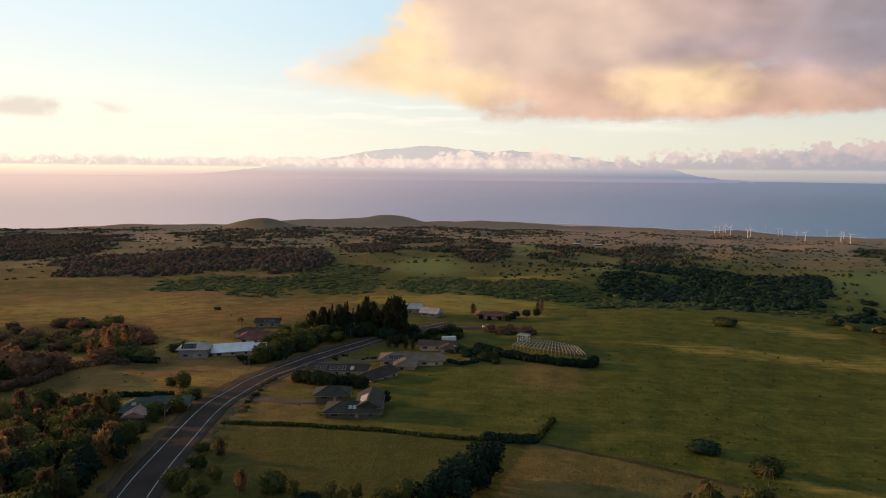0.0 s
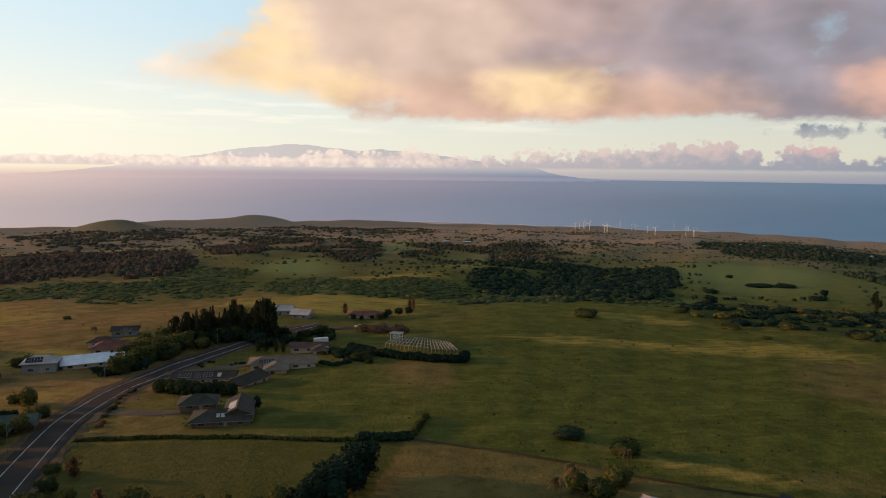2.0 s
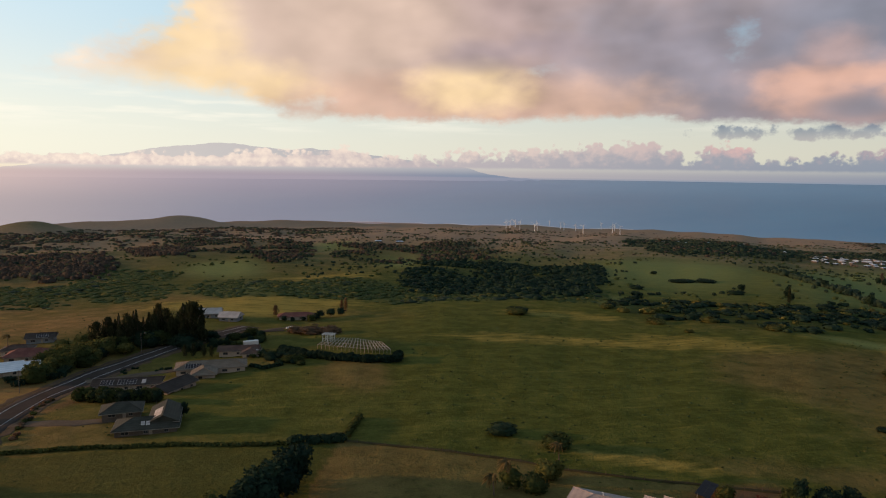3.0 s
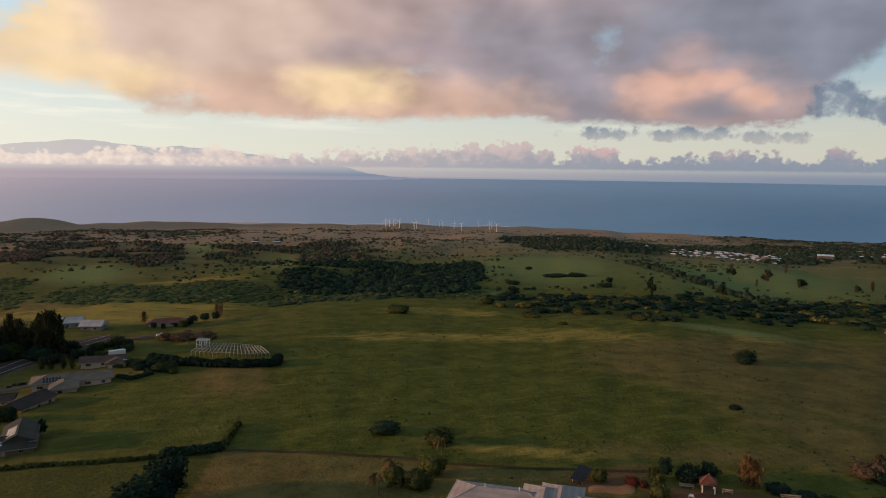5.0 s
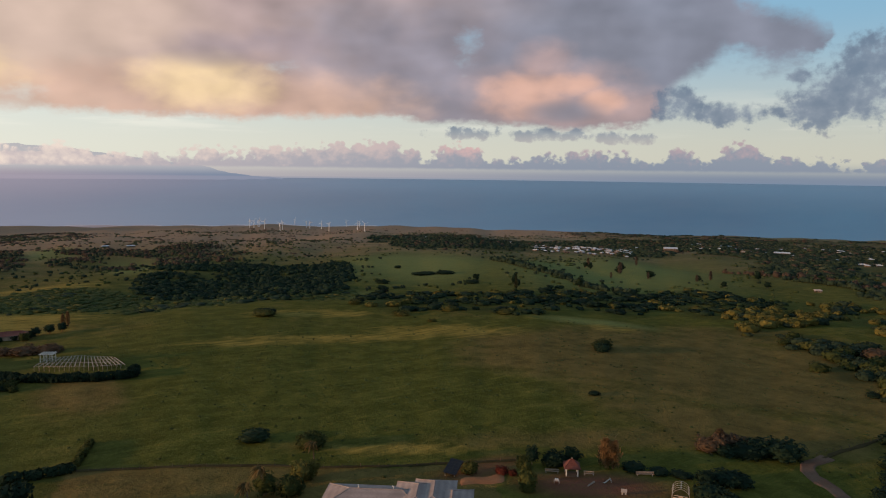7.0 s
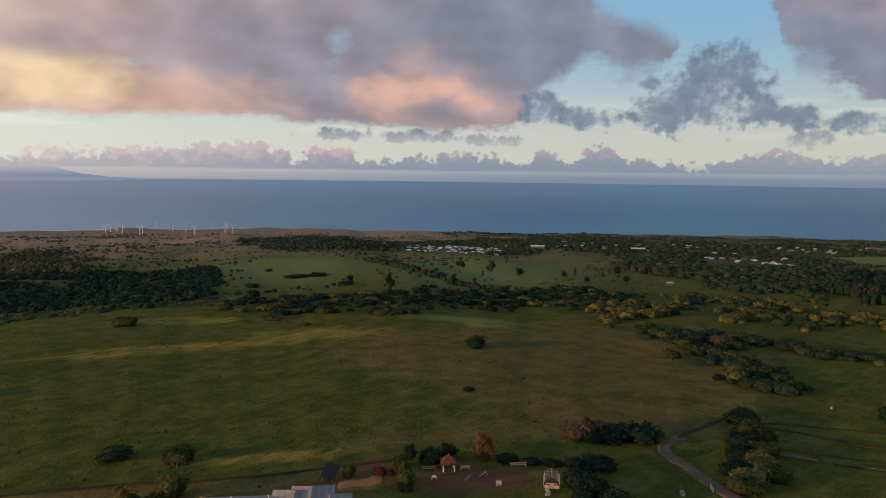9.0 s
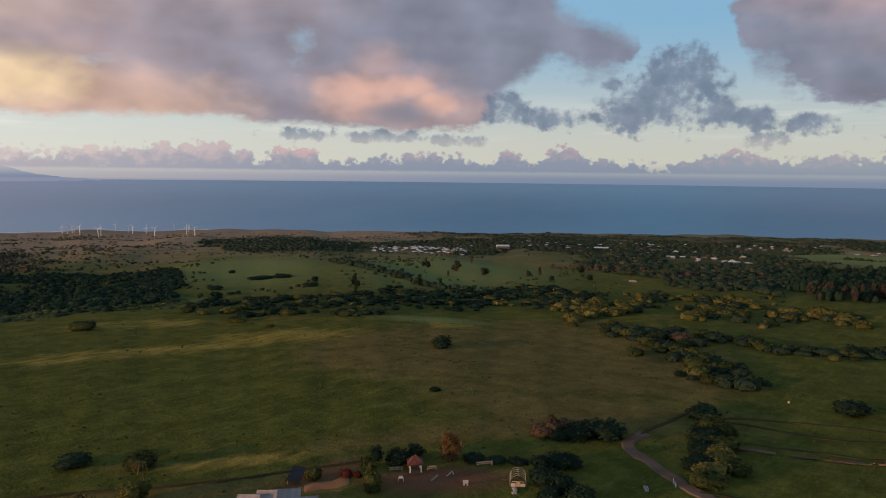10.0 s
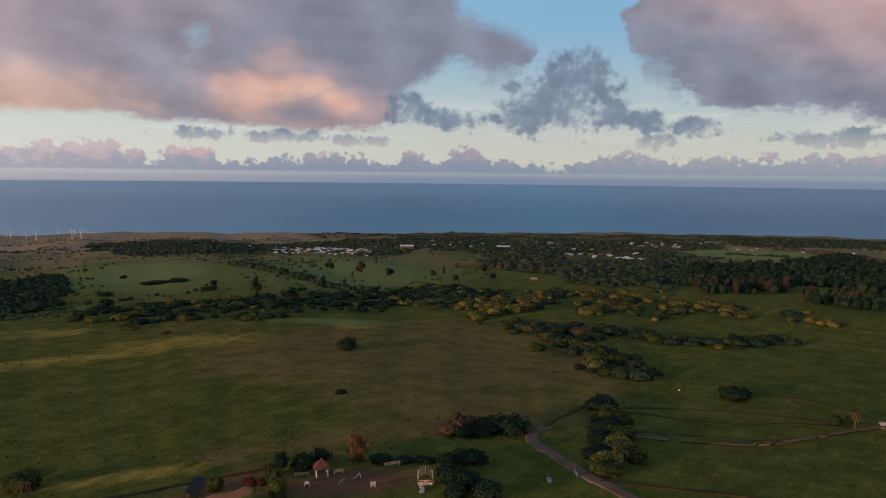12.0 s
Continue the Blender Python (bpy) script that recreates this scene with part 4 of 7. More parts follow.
def quads(centres, normals, half, rng):
    """Small leaf sprays: one uneven four-cornered blade at each centre."""
    n = len(centres)
    normals = normals / (np.linalg.norm(normals, axis=1, keepdims=True) + 1e-9)
    side = np.cross(normals, rng.normal(size=(n, 3)))
    side /= np.linalg.norm(side, axis=1, keepdims=True) + 1e-9
    other = np.cross(normals, side)
    h = np.asarray(half).reshape(-1, 1) * np.ones((n, 1))
    out = np.empty((n, 4, 3))
    for k, (a, b) in enumerate(((-1, -0.7), (1, -0.8), (0.8, 1), (-0.9, 0.8))):
        j = 0.65 + 0.7 * rng.random((n, 2))
        out[:, k] = centres + side * h * a * j[:, :1] + other * h * b * j[:, 1:]
    return out.reshape(-1, 3), np.arange(4 * n).reshape(n, 4)


def crown(lobes, n, half, rng, inner=0.72, jitter=0.45):
    """Leaf sprays over a set of lobes (x, y, z, rx, ry, rz), with gaps and an uneven outline."""
    lobes = np.array(lobes, dtype=float)
    weight = (lobes[:, 3] * lobes[:, 5])
    pick = rng.choice(len(lobes), n, p=weight / weight.sum())
    d = rng.normal(size=(n, 3))
    d[:, 2] = d[:, 2] * 0.9 + 0.25
    d /= np.linalg.norm(d, axis=1, keepdims=True)
    depth = inner + (1.10 - inner) * rng.random((n, 1)) ** 0.6
    c = lobes[pick, :3] + d * lobes[pick, 3:] * depth
    c[:, 2] = np.maximum(c[:, 2], 0.05)
    nor = d + rng.normal(size=(n, 3)) * jitter
    return quads(c, nor, half * (0.6 + 0.8 * rng.random(n)), rng)


def bush_lobes(rng, w=1.0, h=0.8, n=6):
    """Lobes of a rounded, low plant of width 2w and height about h."""
    out = [(0, 0, h * 0.36, w * 0.84, w * 0.84, h * 0.56)]
    for i in range(n):
        a, d = 6.283 * (i + rng.random()) / n, w * (0.30 + 0.42 * rng.random())
        s = 0.24 + 0.22 * rng.random()
        out.append((d * math.cos(a), d * math.sin(a), h * (0.25 + 0.42 * rng.random()), w * s, w * s, h * s))
    return out


def shell(lobes, nu, nv, low, shrink, lift):
    """The closed inner body of a crown: an uneven skin just inside its leaves."""
    lobes = np.array(lobes, dtype=float)
    a, e = np.meshgrid(np.arange(nu) * 6.283 / nu, np.radians(np.linspace(low, 84, nv)))
    d = np.stack([np.cos(e) * np.cos(a), np.cos(e) * np.sin(a), np.sin(e)], -1).reshape(-1, 1, 1, 3)
    reach = lobes[:, 3:].max() * 2.2 + np.abs(lobes[:, :2]).max()
    t = np.linspace(0, reach, 60).reshape(1, -1, 1, 1)
    o = np.array([0, 0, lift])
    inside_any = ((((o + d * t - lobes[:, :3]) / lobes[:, 3:]) ** 2).sum(-1) < 1).any(-1)
    r = (inside_any * t[:, :, 0, 0]).max(1)[:, None] * shrink
    v = o + d[:, 0, 0] * r * (1 + 0.035 * np.sin(37.0 * np.arange(len(r)) ** 1.3))[:, None]
    i, j = np.meshgrid(np.arange(nv - 1), np.arange(nu), indexing="ij")
    k = (j + 1) % nu
    return v, np.stack([i * nu + j, i * nu + k, (i + 1) * nu + k, (i + 1) * nu + j], -1).reshape(-1, 4)


def woody(trunk_h, r, limbs, rng):
    """A tapered trunk with limbs."""
    s = Shape()
    lean = V((rng.normal() * 0.05, rng.normal() * 0.05, 1)) * trunk_h
    s.tube((0, 0, -0.4), lean * 0.55, r, r * 0.75)
    s.tube(lean * 0.55, lean, r * 0.75, r * 0.4)
    for i in range(limbs):
        a, k = 6.283 * (i + rng.random() * 0.6) / limbs, 0.45 + 0.5 * rng.random()
        b = lean * k
        e = b + V((math.cos(a), math.sin(a), 0.9 + rng.random() * 0.5)) * trunk_h * (0.35 + 0.25 * rng.random())
        s.tube(b, e, r * 0.42, r * 0.12, 5)
    return s


HIDE = pose(0, 0, -900)


def tree_kind(name, label, category, mat, seed, shape):
    """A first plant of a kind, 10 m high, from which the others are copied."""
    g = np.random.default_rng(seed)
    body = None
    if shape == "broad":
        lobes = [(0, 0, 5.2, 3.0, 3.0, 3.7)]
        for i in range(16):
            a = 6.283 * i / 16 + g.random()
            d = 1.6 + 1.9 * g.random()
            s = 0.8 + 0.8 * g.random()
            lobes.append((d * math.cos(a), d * math.sin(a), 1.6 + 6.6 * g.random() ** 0.9, s, s, s * 0.8))
        v, f = crown(lobes, 640, 0.32, g, 0.86, 0.55)
        body = shell(lobes, 12, 8, -65, 0.82, 5.2)
        wood = woody(5.0, 0.30, 5, g)
    elif shape == "conifer":
        c, nor = [], []
        for i in range(1150):
            z = 0.5 + 9.5 * g.random() ** 0.95
            reach = 2.3 * max(0.02, 1 - (z - 0.5) / 9.6) ** 0.75 * (0.35 + 0.65 * g.random())
            a = g.random() * 6.283
            reach *= 0.75 + 0.4 * math.sin(a * 3 + z * 2.1)
            c.append((reach * math.cos(a), reach * math.sin(a), z))
            nor.append((math.cos(a) * 0.5, math.sin(a) * 0.5, 0.8))
        v, f = quads(np.array(c), np.array(nor) + g.normal(size=(1150, 3)) * 0.7, 0.15 + 0.14 * g.random(1150), g)
        wood = woody(9.3, 0.22, 0, g)
    elif shape == "wispy":
        # feathery upright sprays round rising branches
        count = 900
        up = g.random(count) ** 0.8
        around, reach = g.random(count) * 6.283, np.sqrt(g.random(count))
        wide = 3.3 * (1 - (np.abs(up - 0.42) / 0.70) ** 2) * (0.72 + 0.38 * np.sin(around * 4 + up * 9)) + 0.2
        c = np.stack([np.cos(around) * reach * wide, np.sin(around) * reach * wide, 1.0 + 8.6 * up], -1)
        lean = np.stack([np.cos(around) * 0.45 * reach, np.sin(around) * 0.45 * reach, np.ones(count)], -1) + g.normal(size=(count, 3)) * 0.42
        side = np.cross(lean, g.normal(size=(count, 3)))
        side *= ((0.13 + 0.12 * g.random(count)) / np.linalg.norm(side, axis=1))[:, None]
        lean *= (0.26 + 0.26 * g.random(count))[:, None]
        v = np.stack([c - lean - side * 0.7, c - lean * 0.9 + side, c + lean + side * 0.4, c + lean * 0.9 - side * 0.5], 1).reshape(-1, 3)
        f = np.arange(4 * count).reshape(count, 4)
        wood = woody(7.5, 0.16, 5, g)
    else:
        lobes = [tuple(10 * q for q in l) for l in bush_lobes(g, 0.60, 0.95, 14)]
        v, f = crown(lobes, 620, 0.44, g, 0.88, 0.55)
        body = shell(lobes, 12, 6, -15, 0.84, 2.0)
        wood = woody(3.0, 0.30, 6, g)
    ob = thing(name, HIDE, label, category)
    part("trunk", wood, MAT_BARK, ob)
    if body:
        v, f = np.concatenate([v, body[0]]), np.concatenate([f, body[1] + len(v)])
    part("crown", bulk("crown", v, f, mat, smooth=True), mat, ob)
    return ob


KINDS = {}


def kind(key, *args):
    KINDS[key] = [tree_kind(*args[:4], 100 * len(KINDS) + i, args[4]) for i in range(3)]


kind("broad", "tree", "broad-crowned green tree with dense dark foliage", "tree", MAT_LEAF, "broad")
kind("dark", "tree", "dark green dense tree on the pasture edge", "tree", MAT_DARKLEAF, "broad")
kind("gold", "tree", "yellow-green tree catching the low sun", "tree", MAT_GOLDLEAF, "broad")
kind("russet", "tree", "thin russet-brown tree with sparse foliage", "tree", MAT_RUSTLEAF, "wispy")
kind("bare", "tree", "tall dull brown tree with thin upright foliage", "tree", MAT_FARRUST, "wispy")
kind("copper", "tree", "copper-brown tree glowing in low sun", "tree", MAT_COPPERLEAF, "wispy")
kind("conifer", "conifer", "tall dark conifer with drooping needles", "tree", MAT_NEEDLE, "conifer")
kind("feather", "conifer", "feathery dark conifer with wispy upright branches", "tree", MAT_NEEDLE, "wispy")
kind("shrub", "shrub", "rounded dark green shrub in the grass", "bush", MAT_DARKLEAF, "bush")
kind("green", "shrub", "rounded olive-green shrub in the grass", "bush", MAT_LEAF, "bush")
kind("yellow", "shrub", "rounded yellow-green shrub lit by low sun", "bush", MAT_GOLDLEAF, "bush")
kind("brown", "shrub", "grey-brown leafless thicket shrub", "bush", MAT_DRYLEAF, "bush")
kind("dusky", "shrub", "broad rounded russet-brown tree mass in evening light", "tree", MAT_DUSKLEAF, "bush")
kind("red", "shrub", "red-flowering rounded garden shrub", "bush", MAT_REDLEAF, "bush")
PLACED, USED = [], set()


def plant(key, x, y, high, wide=1.0, group=""):
    """A plant of that height; wide stretches its crown."""
    first = KINDS[key][int(rng.integers(3))]
    s = high / 10.0
    m = pose(x, y, float(height(x, y)) - 0.1, 0, 0, float(rng.random() * 360)) @ Matrix.Diagonal((s * wide, s * wide, s, 1))
    if first in USED:
        ob = copy_thing(first, m @ Matrix.Diagonal([1 / q for q in first.scale] + [1]))
    else:
        ob = first
        ob.matrix_basis = m
        USED.add(first)
    if group:
        tagged(ob, group=group)
    PLACED.append((x, y, high * wide * 0.35))
    return ob


def bake(name, spots, mat, label, category, n=26, seed=1, variants=5):
    """Many plants past counting in one mesh: rows of x, y, half width, height."""
    g = np.random.default_rng(seed)
    spots = np.asarray(spots, dtype=float)
    which = g.integers(variants, size=len(spots))
    vs, fs, ts, k = [], [], [], 0
    for i in range(variants):
        s = spots[which == i]
        if not len(s):
            continue
        lobes = bush_lobes(g, 1.0, 1.0, 6)
        leaves, nu, nv = (3, 6, 3) if n <= 20 else (6, 7, 4) if n <= 60 else (n // 2, 8, 4)
        v, f = crown(lobes, leaves, 1.2 / leaves ** 0.5 if n > 60 else 0.24, g, 0.90, 0.3)
        sv, sf = shell(lobes, nu, nv, 0, 0.94, 0.15)
        v, f = np.concatenate([v, sv]), np.concatenate([f, sf + len(v)])
        a = g.random(len(s)) * 6.283
        c, q = np.cos(a)[:, None], np.sin(a)[:, None]
        z = height(s[:, 0], s[:, 1])[:, None]
        w, h = s[:, 2:3], s[:, 3:4]
        px = s[:, :1] + (v[None, :, 0] * c - v[None, :, 1] * q) * w
        py = s[:, 1:2] + (v[None, :, 0] * q + v[None, :, 1] * c) * w
        pz = z + v[None, :, 2] * h - 0.1
        vs.append(np.stack([px, py, pz], -1).reshape(-1, 3))
        fs.append((f[None] + (np.arange(len(s)) * len(v))[:, None, None]).reshape(-1, 4) + k)
        ts.append(np.repeat(g.random(len(s)), len(v)))
        k += len(s) * len(v)
    me = bulk(name, np.concatenate(vs), np.concatenate(fs), mat, np.concatenate(ts), smooth=True)
    return tagged(new(name, me), label, category, kind="stuff")


def strew(wedges, cover, wide, high, patch=0.4, scale=60.0, grow=1500.0):
    """Spots in stretches of land: the share covered, half width and height of a plant; patch: the share left open between clumps of that scale."""
    out = []
    for w in wedges:
        a0, a1, r0, r1 = w
        ga, gr = 0.08 * (a1 - a0), 0.12 * (r1 - r0)
        b0, b1, q0, q1 = a0 - ga, a1 + ga, max(40, r0 - gr), r1 + gr
        area = radians(b1 - b0) * (q1 * q1 - q0 * q0) / 2
        k = max(1.0, (r0 + r1) / 2 / grow)
        n = int(area * cover / (2.2 * (wide * k) ** 2))
        a = b0 + (b1 - b0) * rng.random(n)
        r = np.sqrt(q0 * q0 + (q1 * q1 - q0 * q0) * rng.random(n))
        x, y = r * np.sin(np.radians(a)), r * np.cos(np.radians(a))
        keep = wedge(a, r, w) > 0.15 + 0.8 * rng.random(n)
        lim = 0.5 + (patch - 0.5) * 0.75
        keep &= patches(x + 40 * len(out), y, scale * k) > lim + 0.06 * rng.normal(size=n)
        keep &= (r < shore(a) - 40) & (np.hypot(x - at(-14.4, 2400)[0], y - at(-14.4, 2400)[1]) > 130)
        for field in OPEN + CLEAR:
            keep &= wedge(a, r, field) < 0.35 + 0.6 * rng.random(n) ** 3
        x, y = x[keep], y[keep]
        s = 0.55 + 0.95 * rng.random(len(x)) ** 1.7
        out.append(np.stack([x, y, wide * k * s, high * (0.30 + 0.75 * s) * (0.8 + 0.4 * rng.random(len(x))) * (1 + 0.12 * (k - 1))], -1))
    return np.concatenate(out)


bake("woodland", strew(RUSSET, 1.15, 4.1, 3.8, 0.24, 60), MAT_FARRUST, "russet-brown dry woodland on the gentle slope", "woodland", 20, 11)
bake("woodland", strew(RUSSET, 0.30, 4.1, 3.6, 0.45, 70), MAT_FARLEAF, "olive trees within the dry woodland", "woodland", 20, 12)
bake("woodland", strew(RUSSET, 0.10, 4.1, 3.6, 0.56, 90), MAT_WOODLEAF, "dark green trees within the dry woodland", "woodland", 20, 34)
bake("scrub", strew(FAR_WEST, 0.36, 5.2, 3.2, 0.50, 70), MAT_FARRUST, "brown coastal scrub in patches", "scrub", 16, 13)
bake("scrub", strew(FAR_WEST, 0.30, 5.2, 3.2, 0.54, 60), MAT_FARLEAF, "dark coastal scrub in patches", "scrub", 16, 14)
bake("woodland", strew(MID_WOOD, 0.32, 3.6, 3.4, 0.50, 60), MAT_WOODLEAF, "dark woodland between green clearings", "woodland", 20, 15)
bake("woodland", strew(MID_WOOD, 0.30, 3.6, 3.6, 0.52, 60), MAT_FARLEAF, "olive trees between green clearings", "woodland", 20, 35)
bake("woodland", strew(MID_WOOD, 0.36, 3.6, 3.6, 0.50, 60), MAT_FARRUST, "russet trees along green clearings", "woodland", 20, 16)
bake("scrub", strew(LOW_GREEN, 0.80, 3.4, 0.9, 0.16, 30), MAT_LOWLEAF, "low green scrub in a shallow gully", "scrub", 40, 17)
bake("scrub", strew(LOW_GREEN, 0.12, 4.2, 1.3, 0.56, 34), MAT_WOODLEAF, "dark bushes in a shallow gully", "scrub", 40, 47)
bake("scrub", strew(LOW_GREEN, 0.08, 3.2, 1.5, 0.58, 24), MAT_GOLDLEAF, "yellow-green scrub in a shallow gully", "scrub", 34, 18)
bake("woodland", strew(DARK_WOOD, 1.05, 3.6, 2.7, 0.28, 44), MAT_DARKLEAF, "dense dark green wood on the flat", "woodland", 34, 19)
bake("woodland", strew(DARK_WOOD, 0.03, 3.6, 2.4, 0.5, 40), MAT_LOWLEAF, "olive trees along the dense wood", "woodland", 40, 36)
bake("scrub", strew(GULLY, 0.85, 4.8, 2.5, 0.47, 24), MAT_DARKLEAF, "dark scrub along the gully", "scrub", 70, 20)
bake("scrub", strew(GULLY, 0.20, 4.6, 2.7, 0.53, 20), MAT_GOLDLEAF, "olive scrub along the gully", "scrub", 70, 21)
bake("scrub", strew(GOLD_SCRUB, 1.0, 4.9, 3.6, 0.53, 26), MAT_GOLDLEAF, "yellow-green mounds of scrub lit by the low sun", "scrub", 110, 22)
bake("scrub", strew(GOLD_SCRUB, 0.60, 4.9, 2.8, 0.55, 26), MAT_WOODLEAF, "dark mounds of scrub in the pasture", "scrub", 100, 23)


def row(points, gap, wide, high, across=0.0):
    """Spots along a line on the plan, given by bearing and distance, strewn that far to its sides."""
    out = []
    for (a0, r0), (a1, r1) in zip(points, points[1:]):
        p, q = V((*at(a0, r0), 0)), V((*at(a1, r1), 0))
        n = int((q - p).length / gap)
        for i in range(n):
            m = p.lerp(q, (i + rng.random()) / n)
            s = 0.6 + 0.8 * rng.random() ** 1.5
            d = across + wide * 0.5
            out.append((m.x + d * rng.normal(), m.y + d * rng.normal(), wide * s, high * s))
    return out


for leaf, gap, label, seed in ((MAT_WOODLEAF, 1.5, "dark green scrub in a band down the gully", 24), (MAT_LEAF, 2.6, "olive scrub in a band down the gully", 37)):
    bake("scrub", row([(62.6, 442), (65.5, 408), (68.5, 362), (71, 330), (72.4, 303)], gap * 1.5, 4.6, 3.4, 5.0) + row([(67.5, 425), (71.5, 412), (75.3, 398), (78, 400), (80.5, 420), (82.5, 450)], gap * 1.9, 4.8, 3.1, 4.5), leaf, label, "scrub", 260, seed)
bake("woodland", row([(40.2, 960), (43.1, 841), (45.8, 767), (48.6, 676), (51.5, 650)], 2.6, 4.6, 5.0), MAT_WOODLEAF, "dark row of trees along a field edge", "woodland", 60, 25)
bake("woodland", row([(62.5, 900), (66, 850), (70.5, 770), (75, 690)], 2.6, 4.6, 5.2), MAT_WOODLEAF, "dark row of trees below the settlement", "woodland", 50, 41)
bake("woodland", row([(58, 1010), (63, 905), (66, 870), (69.5, 800)], 6.0, 4.2, 6.0), MAT_FARRUST, "russet trees below the settlement", "woodland", 40, 42)
bake("woodland", row([(78.8, 1480), (83.2, 1420)], 5.0, 6.5, 4.0), MAT_WOODLEAF, "dark hedge of trees across the bright field", "woodland", 26, 43)
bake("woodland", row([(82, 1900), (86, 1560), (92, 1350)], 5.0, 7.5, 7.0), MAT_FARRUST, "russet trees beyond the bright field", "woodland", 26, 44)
bake("woodland", strew(TOWN, 1.0, 5.0, 3.6, 0.36, 70), MAT_WOODLEAF, "dark trees round the far settlement", "woodland", 18, 26)
bake("woodland", strew(TOWN, 0.12, 5.0, 3.6, 0.54, 70), MAT_FARLEAF, "olive trees round the far settlement", "woodland", 18, 38)
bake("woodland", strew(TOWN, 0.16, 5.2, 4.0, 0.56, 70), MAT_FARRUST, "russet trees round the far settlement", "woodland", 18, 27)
bake("scrub", strew(EAST_COAST, 0.40, 6.2, 2.8, 0.45, 60), MAT_WOODLEAF, "dark woods along the eastern coast", "scrub", 14, 45)
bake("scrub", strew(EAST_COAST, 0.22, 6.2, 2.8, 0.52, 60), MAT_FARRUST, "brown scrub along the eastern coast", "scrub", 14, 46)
bake("woodland", strew(TALL_WOOD, 0.95, 4.0, 7.0, 0.26, 50), MAT_DARKLEAF, "dense dark tall wood", "woodland", 34, 28)
bake("scrub", strew([(-36, 92, 1400, 2500)], 0.10, 3.0, 2.8, 0.60, 80), MAT_FARLEAF, "scattered dark trees on the coastal plain", "scrub", 14, 29)
bake("scrub", strew([(-3, 62, 640, 1300)], 0.05, 2.4, 2.2, 0.62, 34), MAT_WOODLEAF, "scattered dark bushes in green fields", "scrub", 34, 30)
bake("scrub", strew([(-36, 92, 560, 1500)], 0.05, 2.2, 1.8, 0.62, 30), MAT_LOWLEAF, "olive bushes dotted over the fields", "scrub", 26, 39)
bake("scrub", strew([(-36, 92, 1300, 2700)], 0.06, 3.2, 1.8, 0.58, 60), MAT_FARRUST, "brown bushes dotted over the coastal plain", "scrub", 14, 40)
# tufts of rank grass and weeds in the pasture
bake("grass_tufts", strew([(4, 80, 165, 480)], 0.018, 0.55, 0.36, 0.5, 22), MAT_LEAF, "dark tufts of rank grass in the pasture", "grass", 8, 31)
bake("grass_tufts", strew([(-36, 4, 175, 520)], 0.014, 0.55, 0.36, 0.5, 22), MAT_LEAF, "dark tufts of rank grass in the pasture", "grass", 8, 32)
bake("grass_tufts", strew([(20, 92, 200, 430)], 0.022, 0.6, 0.30, 0.5, 18), MAT_LOWLEAF, "pale tufts of dry grass in the pasture", "grass", 8, 33)

# single bushes and trees standing in the open: kind, x, y, width, height
for key, x, y, w, h in (
        ("green", 168, 417, 16, 4.5), ("shrub", 74.2, 192.9, 11, 3.6), ("green", 85, 178, 10, 4.2), ("shrub", 262, 226, 9, 4.6), ("shrub", 195, 171, 4.5, 1.8),
        ("green", 242, 376, 12, 3.6), ("green", 242, 434, 11, 3.4), ("dark", 433, 535, 12, 7), ("conifer", 414, 456, 11, 15), ("shrub", 314, 514, 12, 4),
        ("shrub", 453, 613, 24, 4), ("dark", 498, 460, 12, 11), ("shrub", 280, 49.5, 14.5, 5.0), ("shrub", 296, 118, 6, 2.4), ("dark", 676, 558, 14, 12),
        ("dark", 666, 598, 10, 9), ("dark", 560, 570, 12, 8), ("shrub", 263, 14.5, 5, 4), ("dark", 262, 11, 4.3, 4.5)):
    plant(key, x, y, h, w / h * 0.8)
for key, x, y, w, h in (
        ("brown", 177, 112.5, 7, 4), ("shrub", 182.5, 104, 9, 4.5), ("brown", 184, 110, 6, 5), ("brown", 180, 111, 6, 5.5), ("russet", 182, 112, 6, 6), ("brown", 187, 108, 6, 4.2), ("shrub", 179, 108, 7, 3.2), ("shrub", 191, 98, 11, 5.5), ("shrub", 187, 104, 9, 5),
        ("shrub", 236, 85, 10, 4), ("green", 226, 79, 10, 3.8), ("green", 222, 73, 7, 3.2), ("shrub", 212, 76, 9, 3.6), ("green", 206, 69, 9, 3.8), ("shrub", 199, 72, 8, 3.4), ("yellow", 196, 66, 8, 3.8),
        ("green", 191, 63, 9, 4), ("shrub", 184, 67, 9, 3.6), ("yellow", 180, 62, 8, 3.8), ("green", 173, 61, 9, 4), ("green", 187, 58, 7, 3.2), ("shrub", 244, 88, 8, 3.4)):
    plant(key, x, y, h, w / h * 0.98, "thicket by the dirt track")
